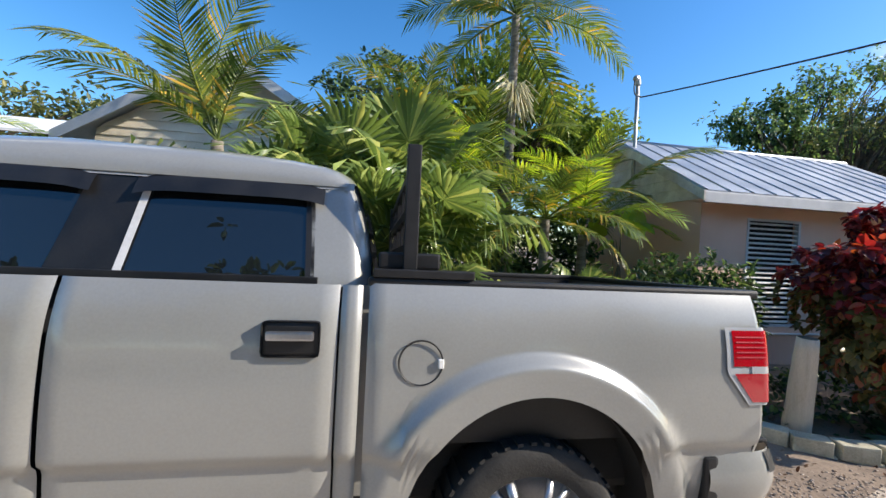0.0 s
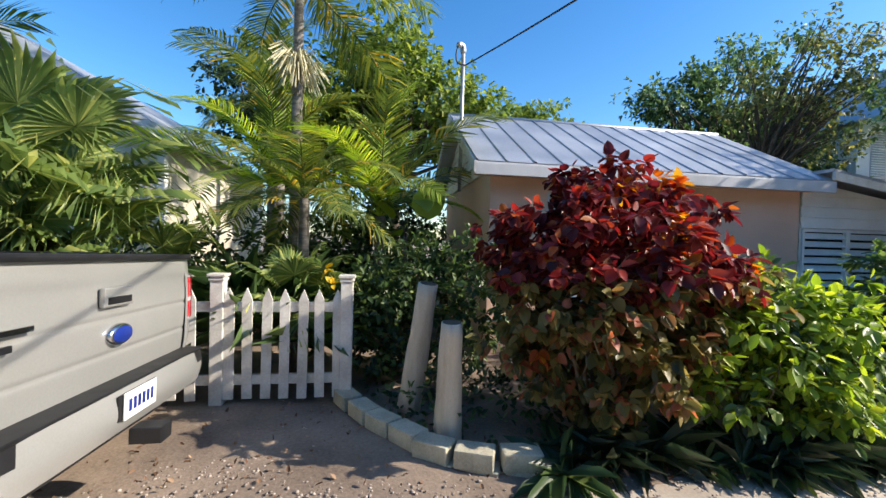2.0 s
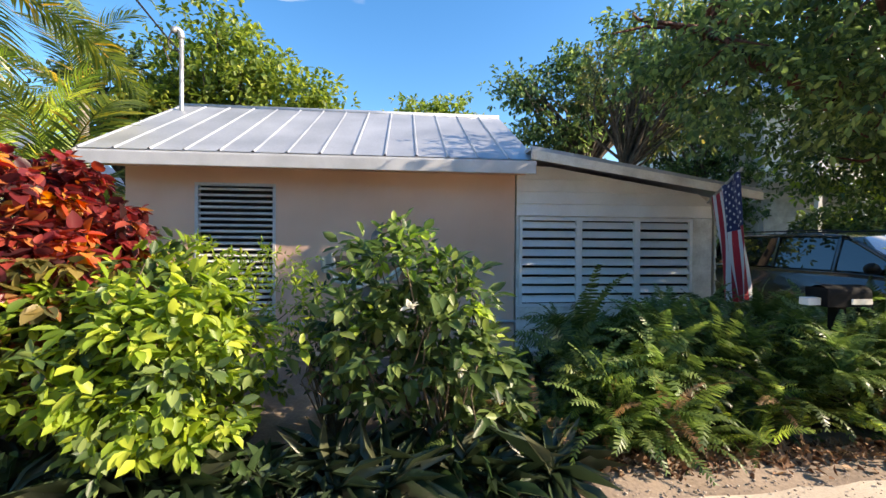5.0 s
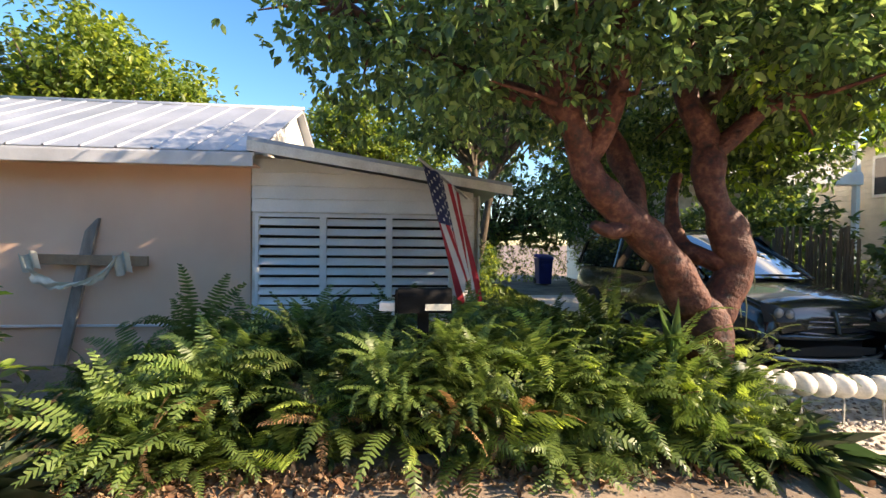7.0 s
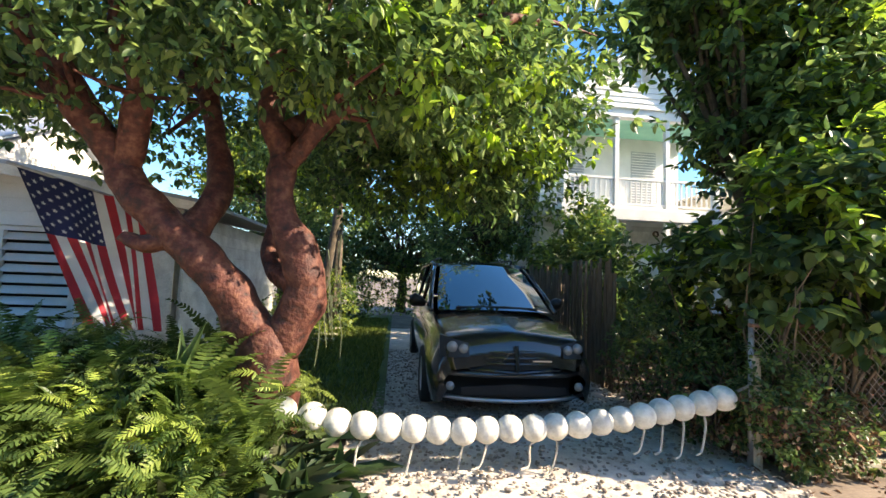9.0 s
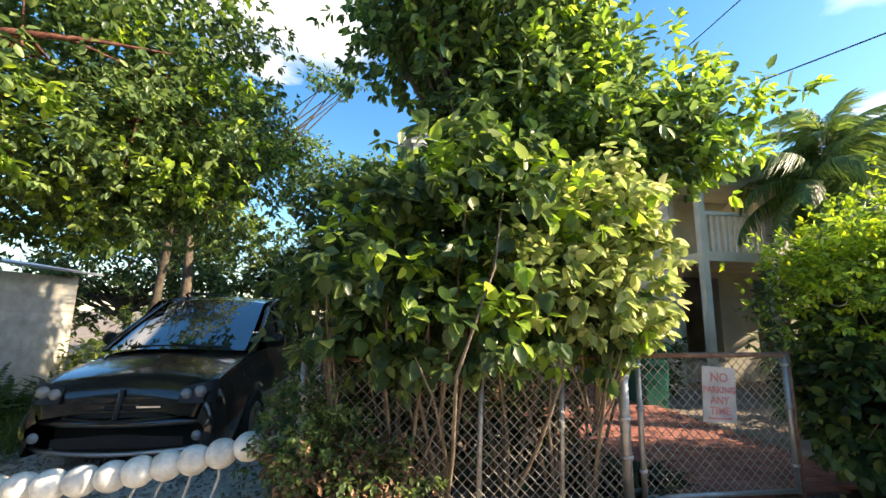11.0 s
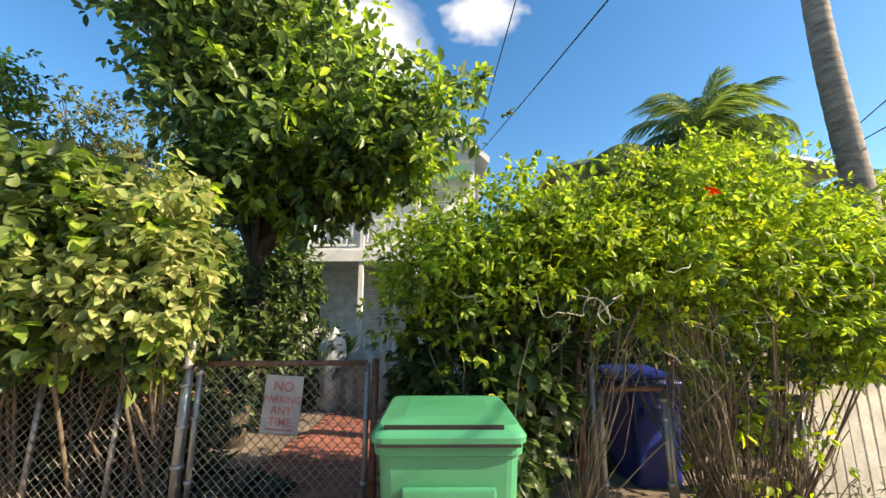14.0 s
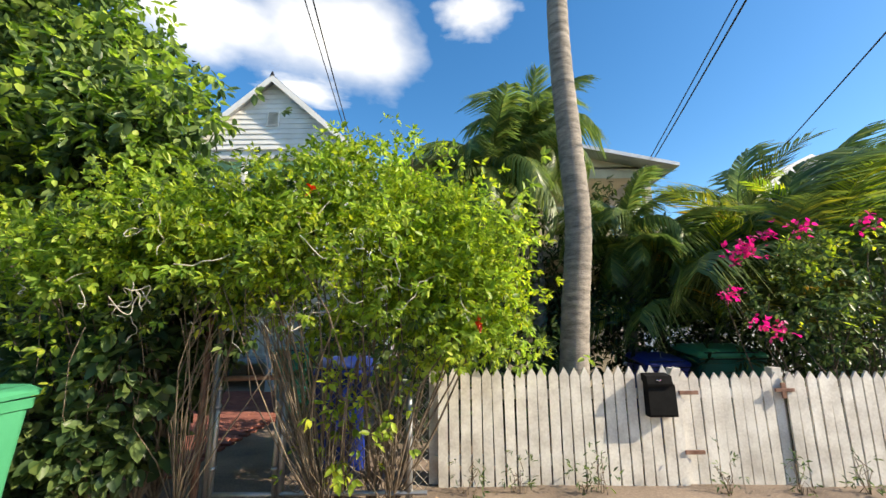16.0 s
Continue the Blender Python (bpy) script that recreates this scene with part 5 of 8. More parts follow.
#        y     zlow  ztop  half width (belt)  half width (top)  rounding
ST = [(0.00, .40, .64, .74, .69), (.03, .27, .83, .81, .75), (.12, .24, .92, .86, .78), (.3, .22, .98, .885, .80), (.7, .22, 1.06, .89, .81), (1.1, .22, 1.12, .89, .80), (1.9, .22, 1.16, .89, .83), (3.5, .22, 1.16, .89, .84), (4.7, .24, 1.14, .88, .83), (4.95, .3, 1.1, .85, .8), (5.02, .4, 1.0, .8, .75)]


def st_at(y):
    for a, b in zip(ST, ST[1:]):
        if a[0] <= y <= b[0]:
            t = (y - a[0]) / (b[0] - a[0])
            t = t * t * (3 - 2 * t) * .5 + t * .5
            return [p + (q - p) * t for p, q in zip(a, b)]
    return ST[-1]


def hull(y, v):
    """Round the section: from the sill up one side, over the top, down the other."""
    _, zl, zt, w, wt = st_at(y)
    s = -1 if v < .5 else 1
    k = 1 - abs(2 * v - 1)
    if k < .62:
        t = k / .62
        return (CX + s * (w * (.94 + .06 * math.sin(math.pi * min(t * 1.1, 1))) - (w - wt) * t ** 3), Y0 + y, zl + (zt - .06 - zl) * t)
    t = (k - .62) / .38
    return (CX + s * wt * (1 - t), Y0 + y, zt - .06 * (1 - math.sin(t * math.pi / 2)) + .02 * t)


ys = [0, .015, .03, .06, .12, .2, .3, .45, .6, .8, 1.0, 1.1, 1.3, 1.6, 1.9, 2.4, 3, 3.5, 4, 4.4, 4.7, 4.85, 4.95, 5.02]
bm = sheet(bmesh.new(), hull, ys, span(0, 1, 61))
for v in bm.verts:
    for wy in (Y0 + .95, Y0 + 4.0):
        d = math.hypot(v.co.y - wy, v.co.z - .34)
        if abs(v.co.x - CX) > .7 and d < .40 and v.co.z < .9:
            f = .40 / max(d, .05)
            v.co.z = .34 + (v.co.z - .34) * f if v.co.z > .34 else v.co.z
            v.co.y = wy + (v.co.y - wy) * min(f, 1.6)
part("body", bm, M_CARBLACK, VN, "glossy charcoal body", True)
GH = [(1.0, 1.10, .80), (1.35, 1.32, .77), (1.8, 1.58, .70), (2.0, 1.67, .67), (2.4, 1.73, .66), (3.5, 1.75, .66), (4.5, 1.72, .66), (4.75, 1.62, .68), (4.95, 1.12, .78)]


def house_top(k, v):
    y, z, w = GH[k]
    x = CX - w + 2 * w * v
    e = 1 - (2 * v - 1) ** 2
    return (x, Y0 + y - .14 * e * (1 if k < 4 else 0) * (1.1 - k * .2), z + .05 * e * (1 if k > 2 else .6))


part("windscreen", sheet(bmesh.new(), lambda k, v: house_top(int(k), .05 + .9 * v), [0, 1, 2, 3], span(0, 1, 20)), glassmat("windscreen_glass", (.02, .03, .04), .01, 1.0), VN, "windscreen mirroring sky and leaves", True)
part("roof", sheet(bmesh.new(), lambda k, v: house_top(int(k), v), [3, 4, 5, 6, 7], span(0, 1, 16)), M_CARBLACK, VN, "", True)
part("rear_window", sheet(bmesh.new(), lambda k, v: house_top(int(k), v), [7, 8], span(0, 1, 12)), M_GLASS, VN, "", True)
for s in (-1, 1):
    part("front_pillar", tube(bmesh.new(), [(CX + s * .80, Y0 + 1.0, 1.1), (CX + s * .775, Y0 + 1.35, 1.32), (CX + s * .71, Y0 + 1.8, 1.58), (CX + s * .675, Y0 + 2.0, 1.675)], .035, 8), M_CARBLACK, VN, smooth=True)
    part("roof_side", tube(bmesh.new(), [(CX + s * .675, Y0 + 2.0, 1.675), (CX + s * .67, Y0 + 2.5, 1.735), (CX + s * .67, Y0 + 4.4, 1.735), (CX + s * .69, Y0 + 4.75, 1.63), (CX + s * .79, Y0 + 4.93, 1.14)], .04, 8), M_CARBLACK, VN, smooth=True)
    for a, b, ta, tb in ((1.2, 2.05, 1.75, 2.1), (2.15, 3.2, 2.15, 3.2), (3.3, 4.75, 3.3, 4.6)):
        def gl(u, v):
            y = a + (b - a) * u + ((ta - a) * (1 - u) + (tb - b) * u) * v
            return (CX + s * (.835 - .155 * v), Y0 + y, 1.13 + .56 * v)
        part("side_glass", sheet(bmesh.new(), gl, span(0, 1, 6), span(0, 1, 5)), M_GLASS, VN, "", True)
    for y in (2.1, 3.25):
        part("door_pillar", tube(bmesh.new(), [(CX + s * .83, Y0 + y, 1.12), (CX + s * .68, Y0 + y, 1.7)], .035, 6), M_CARBLACK, VN)
    part("roof_rack", tube(bmesh.new(), smooth_line([(CX + s * .56, Y0 + 2.3, 1.75), (CX + s * .57, Y0 + 2.4, 1.82), (CX + s * .57, Y0 + 4.2, 1.82), (CX + s * .56, Y0 + 4.3, 1.75)]), .016, 6), M_BLACK, VN)
    mr_ = part("mirror", tube(bmesh.new(), [(CX + s * .84, Y0 + 1.42, 1.14), (CX + s * .93, Y0 + 1.42, 1.18), (CX + s * 1.0, Y0 + 1.42, 1.2), (CX + s * 1.05, Y0 + 1.43, 1.2)], [.03, .07, .085, .06], 10, True, 1.2), M_BLACK, VN, "black door mirror", True)
    hl = part("headlamp", sheet(bmesh.new(), lambda u, v: (CX + s * (.49 + .29 * u), Y0 - .02 + .10 * u ** 3 + .06 * v, .72 + .08 * u * v + .13 * v - .01 * u), span(0, 1, 12), span(0, 1, 8)), M_BLACK, VN, "dark headlamp with two round lenses", True)
    for u, r in ((.2, .05), (.58, .056)):
        part("lens", lathe(bmesh.new(), [(r, 0), (r * .92, -.02), (r * .5, -.035), (0, -.04)], (CX + s * (.49 + .29 * u), Y0 + .01 + .10 * u ** 3, .79 + .04 * u), 'y', 18), M_HEADLAMP, hl, "clear round lens", True)
    part("fog_lamp", lathe(bmesh.new(), [(.045, 0), (.04, -.015), (0, -.022)], (CX + s * .67, Y0 + .012, .43), 'y', 18), M_HEADLAMP, VN, "round clear fog lamp", True)
    for wy in (.95, 4.0):
        tx = CX + s * .80
        ty = part("tyre", lathe(bmesh.new(), [(.2, -.1), (.31, -.11), (.335, -.09), (.34, 0), (.335, .09), (.31, .11), (.2, .1)], (tx, Y0 + wy, .34), 'x', 32), M_RUBBER, VN, "", True)
        part("rim", lathe(bmesh.new(), [(.21, .1 * s), (.2, .09 * s), (.18, .05 * s), (.05, .075 * s), (0, .08 * s)], (tx, Y0 + wy, .34), 'x', 20), M_ALLOY, ty, "", True)
grl = part("grille", sheet(bmesh.new(), lambda u, v: (CX - .47 + .94 * u, Y0 - .02 + .07 * (2 * u - 1) ** 2 + .05 * v, .60 + .22 * v), span(0, 1, 16), span(0, 1, 6)), M_DARK, VN, "black grille with crossed bars", True)
for z in (.655, .71, .765):
    part("grille_bar", tube(bmesh.new(), [(CX - .46 + .92 * u, Y0 - .035 + .07 * (2 * u - 1) ** 2 + .05 * (z - .6) / .22, z) for u in span(0, 1, 9)], .012, 6), M_CARBLACK, grl)
part("grille_cross", tube(bmesh.new(), [(CX, Y0 - .04, .59), (CX, Y0 + .02, .83)], .028, 8), M_CARBLACK, grl)
part("grille_frame", tube(bmesh.new(), [(CX - .47 + .94 * u, Y0 - .035 + .07 * (2 * u - 1) ** 2, .595 - .03 * (1 - abs(2 * u - 1))) for u in span(0, 1, 9)], .018, 6), M_CARBLACK, grl)
part("badge", boxed(CX + .16, CX + .36, Y0 - .04, Y0 - .025, .685, .70), M_CHROME, grl)
part("bumper_lip", tube(bmesh.new(), [(CX - .8 + 1.6 * u, Y0 - .02 + .2 * abs(2 * u - 1) ** 3, .29 + .02 * abs(2 * u - 1)) for u in span(0, 1, 17)], .022, 8), M_ALLOY, VN, "grey lower bumper lip", True)
part("air_intake", sheet(bmesh.new(), lambda u, v: (CX - .55 + 1.1 * u, Y0 - .012 + .05 * (2 * u - 1) ** 2, .34 + .12 * v * (1 - .4 * abs(2 * u - 1))), span(0, 1, 14), span(0, 1, 4)), M_DARK, VN, "", True)
part("bumper_bar", tube(bmesh.new(), [(CX - .78 + 1.56 * u, Y0 + .0 + .17 * abs(2 * u - 1) ** 2.5, .55) for u in span(0, 1, 15)], .045, 8, True, .7), M_CARBLACK, VN, "", True)
part("wiper", tube(bmesh.new(), [(CX - .5, Y0 + .93, 1.15), (CX + .1, Y0 + .9, 1.17), (CX + .55, Y0 + .95, 1.15)], .012, 5), M_BLACK, VN)
part("underbody", boxed(CX - .7, CX + .7, Y0 + .3, Y0 + 4.8, .2, .5), M_DARK, VN)

# ---- buoy rope across the drive ----
chain = [(14.2, .5), (14.41, .46), (14.59, .42), (14.78, .40), (14.96, .38), (15.15, .37), (15.33, .36), (15.52, .355), (15.70, .36), (15.88, .37), (16.07, .375), (16.24, .385), (16.42, .40), (16.60, .42), (16.78, .44), (16.95, .47), (17.12, .50), (17.29, .53), (17.47, .57), (17.65, .61)]
bg = thing("buoy_rope", "rope strung with round white buoys across the drive", "buoy rope", at=(16, 3.4, 0))
bm = bmesh.new()
bmesh.ops.create_icosphere(bm, subdivisions=3, radius=.1)
for v in bm.verts:
    v.co *= 1 + .03 * noise.noise(v.co * 22) + .015 * noise.noise(v.co * 60)
    v.co.x *= 1.05
me = mesh_of("buoy", bm, M_BUOY, True)
for k, (bx, bz) in enumerate(chain):
    ob = link("buoy", me, bg)
    ob.matrix_basis = pose(bx, 3.4 + random.uniform(-.01, .01), bz, random.uniform(0, 360), random.uniform(-9, 9), random.uniform(-9, 9))
part("rope", tube(bmesh.new(), [(13.95, 3.42, .6)] + [(a, 3.4, b) for a, b in chain] + [(17.95, 3.42, .72)], .012, 6), M_ROPE, bg)
for k, (bx, bz) in enumerate(chain[1:], 1):
    if k in (3, 5, 7, 8, 10, 11, 15, 16, 17, 18):
        low = max(bz - random.uniform(.22, .36), .07)
        part("rope_end", tube(bmesh.new(), smooth_line([(bx, 3.38, bz - .09), (bx + random.uniform(-.05, .03), 3.36, (bz + low) / 2), (bx - .06, 3.33, low), (bx - .13, 3.3, max(low - .02, .06))]), .009, 5), M_ROPE, bg)
tagged(part("rope_post", tube(bmesh.new(), [(18.0, 3.45, 0), (18.0, 3.45, .95)], .04, 10), M_WOODPOST), "short weathered post holding the buoy rope", "post")

# ---- chain-link fence, gate and sign ----
def link_wire(name, x0, x1, z0, z1, y, parent, step=.082):
    V, Fq = [], []
    r = .0026
    h, w = z1 - z0, x1 - x0
    for sgn in (1, -1):
        k = -h
        while k < w:
            a, b = max(k, 0), min(k + h, w)
            if b > a:
                p = (x0 + a, z0 + (a - k)) if sgn > 0 else (x0 + a, z1 - (a - k))
                q = (x0 + b, z0 + (b - k)) if sgn > 0 else (x0 + b, z1 - (b - k))
                i = len(V)
                yy = y + sgn * .003
                for (px, pz) in (p, q):
                    V += [(px - r, yy, pz + sgn * r), (px + r, yy, pz - sgn * r), (px, yy - 1.6 * r, pz)]
                Fq += [(i, i + 1, i + 4, i + 3), (i + 1, i + 2, i + 5, i + 4), (i + 2, i, i + 3, i + 5)]
            k += step
    return link(name, raw_mesh(name, V, Fq, M_WIRE), parent)


cf = thing("chain_link_fence", "rusty chain-link fence under climbing vines", "fence", at=(19.2, 3.44, 0))
link_wire("wire_mesh", 17.95, 20.5, .14, 1.18, 3.44, cf)
part("top_pipe", tube(bmesh.new(), [(17.95, 3.45, 1.2), (20.5, 3.45, 1.22)], .018, 8), M_RUST, cf)
for px, top in ((17.95, 1.25), (19.32, 1.22), (19.99, 1.24)):
    part("post", tube(bmesh.new(), [(px, 3.46, 0), (px + .03, 3.46, top)], .022, 8), M_GALV, cf, smooth=True)
gpost = part("gate_post", tube(bmesh.new(), [(20.55, 3.46, 0), (20.55, 3.46, 1.40)], .042, 12), M_GALV, cf, "thick grey gate post", True)
part("post_cap", lathe(bmesh.new(), [(.048, 1.38), (.05, 1.42), (.03, 1.45), (0, 1.455)], (20.55, 3.46, 0), 'z', 12), M_GALV, gpost, smooth=True)
for z in (.42, .72, 1.05, 1.2):
    part("clamp", lathe(bmesh.new(), [(.047, z), (.052, z + .005), (.052, z + .03), (.047, z + .035)], (20.55, 3.46, 0), 'z', 12), M_GALV, gpost, smooth=True)
part("kerb_strip", boxed(18.6, 20.5, 3.4, 3.5, 0, .09, .02), M_BLOCK, cf)


def pipe_gate(x0, x1, top, label, wire=True):
    g = thing("pipe_gate", label, "gate", at=((x0 + x1) / 2, 3.43, 0))
    for a in (x0, x1):
        part("frame_pipe", tube(bmesh.new(), [(a, 3.43, .12), (a, 3.43, top)], .022, 10), M_GALV, g, smooth=True)
    part("frame_pipe", tube(bmesh.new(), [(x0, 3.43, top - .01), (x1, 3.43, top)], .022, 10), M_RUST, g, "rusty top pipe", True)
    part("frame_pipe", tube(bmesh.new(), [(x0, 3.43, .14), (x1, 3.43, .14)], .02, 10), M_GALV, g, smooth=True)
    if wire:
        link_wire("wire_mesh", x0, x1, .14, top, 3.43, g)
    for z in (.32, .8, top - .1):
        for a in (x0, x1):
            part("tie_clip", lathe(bmesh.new(), [(.025, z), (.032, z + .005), (.032, z + .028), (.025, z + .032)], (a, 3.43, 0), 'z', 10), M_GALV, g, smooth=True)
    return g


pipe_gate(20.67, 22.06, 1.25, "chain-link pipe gate with rusty top bar")
part("latch_pipe", tube(bmesh.new(), [(22.12, 3.46, 0), (22.12, 3.46, 1.28)], .03, 10), M_RUST, cf, smooth=True)
sg = thing("no_parking_sign", "small white tin sign with red lettering on the gate", "sign", at=(21.38, 3.4, .9))
SM = pose(21.38, 3.405, .925, 0, 3.5, 0)
part("plate", box(bmesh.new(), -.155, .155, -.004, .004, -.225, .225, .003, m=SM), M_SIGN, sg)
for txt, z, size in (("NO", .135, .105), ("PARKING", .035, .073), ("ANY", -.05, .085), ("TIME", -.135, .09)):
    cu = bpy.data.curves.new("lettering", 'FONT')
    cu.body, cu.size, cu.align_x, cu.align_y, cu.extrude = txt, size, 'CENTER', 'CENTER', .001
    cu.offset = .0015
    cu.materials.append(M_SIGNRED)
    ob = link("lettering", cu, sg, "red capital letters")
    ob.matrix_basis = SM @ pose(0, -.006, z, 90, 0, 0)
part("arrow", box(bmesh.new(), -.11, .11, -.006, -.0045, -.2, -.185, m=SM), M_SIGNRED, sg)

# second gate under the arch of vines
pipe_gate(23.95, 24.46, 1.05, "narrow pipe gate standing open under the vines", False)
sp = thing("gate_pipes", "grey and rusty pipe posts beside the narrow gate", "post", at=(23.8, 3.45, 0))
for px, top, mt in ((23.8, 1.55, M_RUST), (23.9, 1.5, M_GALV), (24.5, 1.0, M_GALV), (25.55, 1.0, M_GALV)):
    part("pipe", tube(bmesh.new(), [(px, 3.46, 0), (px, 3.46, top)], .03, 10), mt, sp, smooth=True)
cf2 = thing("chain_link_fence", "rusty chain-link fence inside the vine thicket", "fence", at=(25, 3.44, 0))
link_wire("wire_mesh", 24.55, 25.7, .12, 1.0, 3.46, cf2)
part("bottom_pipe", tube(bmesh.new(), [(24.5, 3.45, .14), (25.7, 3.45, .14)], .02, 8), M_GALV, cf2)

# ---- bins ----
def wheelie_bin(name, label, c, rot, w, d, h, body, lid_mat, text=False, slope=.1):
    b = thing(name, label, "bin", at=c)
    M = pose(*c, 0, 0, rot)
    def ring(hw, hd, z, r=.06, oy=0):
        pts = []
        for sx, sy, a0 in ((1, -1, -90), (1, 1, 0), (-1, 1, 90), (-1, -1, 180)):
            for k in range(5):
                a = radians(a0 + 90 * k / 4)
                pts.append((sx * (hw - r) + r * math.cos(a), oy + sy * (hd - r) + r * math.sin(a), z))
        return pts
    secs = [(w * .40, d * .36, .03), (w * .405, d * .365, .10), (w * .43, d * .40, h * .5), (w * .455, d * .43, h * .80), (w * .46, d * .435, h * .86), (w * .485, d * .46, h * .87), (w * .49, d * .465, h * .93)]
    bm = bmesh.new()
    rows = [[bm.verts.new(M @ Vector(p)) for p in ring(*s)] for s in secs]
    for a, e in zip(rows, rows[1:]):
        for j in range(len(a)):
            bm.faces.new((a[j], a[(j + 1) % len(a)], e[(j + 1) % len(a)], e[j]))
    bm.faces.new(rows[0][::-1])
    part("body", bm, body, b, smooth=False)
    bm = bmesh.new()
    lid = [ring(w * .505, d * .485, h * .92), ring(w * .51, d * .49, h * .945), ring(w * .50, d * .48, h * .955), ring(w * .46, d * .43, h * .985), ring(w * .3, d * .3, h * 1.0)]
    rows = [[bm.verts.new(M @ Vector((p[0], p[1], p[2] + slope * (p[1] / d + .5)))) for p in r] for r in lid]
    for a, e in zip(rows, rows[1:]):
        for j in range(len(a)):
            bm.faces.new((a[j], a[(j + 1) % len(a)], e[(j + 1) % len(a)], e[j]))
    bm.faces.new(rows[-1])
    l = part("lid", bm, lid_mat, b, "sloped hinged lid")
    for sx in (-.27, .27):
        bm = bmesh.new()
        box(bm, sx * w - .012, sx * w + .012, -d * .3, d * .42, 0, .012, .004, m=M @ Matrix.Translation((0, 0, h * .985 + slope * .5 - .012)) @ Matrix.Rotation(math.atan(slope / d), 4, 'X'))
        part("lid_rib", bm, lid_mat, l)
    # Black strips paint the shade in the lid's groove and under its edge.
    part("lid_slot", box(bmesh.new(), -w * .42, w * .36, -d * .452, -d * .43, h * .965, h * .985 + .006, m=M), M_DARK, l)
    part("lid_gap", box(bmesh.new(), -w * .46, w * .46, -d * .4875, -d * .45, h * .908, h * .92, m=M), M_DARK, l)
    part("grab_bar", box(bmesh.new(), -w * .3, w * .3, -d * .44 - .02, -d * .42, h * .66, h * .74, .012, m=M), body, b)
    part("handle", tube(bmesh.new(), [M @ Vector((-w * .4, d * .5, h * .96)), M @ Vector((w * .4, d * .5, h * .96))], .016, 8), body, b)
    for sx in (-1, 1):
        part("wheel", lathe(bmesh.new(), [(0, -.03), (.11, -.03), (.12, 0), (.11, .03), (0, .03)], M @ Vector((sx * w * .42, d * .36, .12)), 'x', 18), M_RUBBER, b, smooth=True)
    if text:
        for k, (a, e) in enumerate(((-.13, -.085), (-.07, -.04), (-.03, .0), (.015, .05), (.065, .09), (.1, .13))):
            part("white_mark", box(bmesh.new(), a, e, -d * .402, -d * .398, h * .455, h * .50, m=M), M_WHITE, b)
    return b


wheelie_bin("wheelie_bin", "large bright green wheeled bin with closed lid", (22.72, 2.38, 0), 1, .73, .84, 1.085, M_BIN, M_BIN, True, .03)
wheelie_bin("wheelie_bin", "blue wheeled recycling bin behind the vines", (24.75, 4.5, 0), 8, .6, .7, 1.05, M_BLUE, M_BLUE)
wheelie_bin("wheelie_bin", "dark teal wheeled bin beside the brick path", (23.25, 7.2, 0), 0, .6, .7, 1.1, M_TEAL, M_TEAL)
wheelie_bin("wheelie_bin", "teal wheeled bin behind the picket fence", (29.6, 5.6, 0), 0, .9, .7, 1.12, M_TEAL, M_BIN)
wheelie_bin("wheelie_bin", "blue wheeled recycling bin behind the picket fence", (28.8, 5.7, 0), 0, .6, .7, 1.0, M_BLUE, M_BLUE)
wheelie_bin("wheelie_bin", "blue wheeled bin standing at the back of the lawn", (16.6, 15.2, 0.05), 0, .6, .7, 1.05, M_BLUE, M_BLUE)
def covered(name, label, category, c, rx, ry, h, material, seed):
    """A thing under a loose sheet: a lumpy draped cover with folds, gathered at the foot."""
    ob = thing(name, label, category, at=(c[0], c[1], 0))
    bm = bmesh.new()

    def skin(a, v):
        r = (1 - .12 * v - .75 * max(0, (v - .75) / .25) ** 2) * (1 + .05 * math.sin(5 * a + seed) + .03 * math.sin(11 * a + 4 * v) + .08 * math.sin(2 * a + 3 * v + seed)) * (.86 + .14 * min(v / .2, 1))
        return (c[0] + rx * r * math.cos(a), c[1] + ry * r * math.sin(a), .06 + h * v + .05 * math.sin(2 * a + seed) * v)
    sheet(bm, skin, span(0, 2 * math.pi, 49)[:-1], span(0, 1, 16), True)
    part("cover", bm, material, ob, smooth=True)
    part("foot", boxed(c[0] - rx * .6, c[0] + rx * .6, c[1] - ry * .6, c[1] + ry * .6, .0, .12, .01), M_BLACK, ob)


covered("covered_grill", "grill under a crumpled grey plastic cover by the path", "grill", (21.15, 7.8), .42, .34, 1.15, M_COVER, 1.0)
covered("covered_chair", "stacked chairs under white plastic sheeting by the porch", "chair", (20.5, 8.0), .3, .3, 1.45, M_SHEETING, 2.6)
pt = thing("potted_palm", "young potted palm standing by the porch rail", "plant", at=(20.2, 9.0, 0))
part("pot", lathe(bmesh.new(), [(0, .02), (.15, .02), (.2, .36), (.22, .38), (.19, .4), (.17, .36)], (20.2, 9.0, 0), 'z', 18), M_TANWOOD, pt, "terracotta pot", True)
for k in range(12):
    f = leaf_mesh("frond", np.repeat(np.array([(20.2, 9.0, .4)]), 3, 0), unit(np.array([(math.cos(k * 2.4), math.sin(k * 2.4), 1.3 + .08 * k)]) + rng.normal(size=(3, 3)) * .12), L_SPRIG, 1.0, STRAP, 1, .1, -.3, .2, 0)
    link("frond", f, pt)

# ---- reed screen beside the drive ----
rs = thing("reed_screen", "dark weathered reed screen beside the drive", "screen", at=(17.9, 8, 0))
for k in range(90):
    y = 5.6 + k * .06
    part("reed", tube(bmesh.new(), [(17.95 + random.uniform(-.02, .02), y, 0), (17.95 + random.uniform(-.03, .03), y + random.uniform(-.03, .03), 1.75 + random.uniform(-.12, .15))], .022, 5), M_REED, rs)

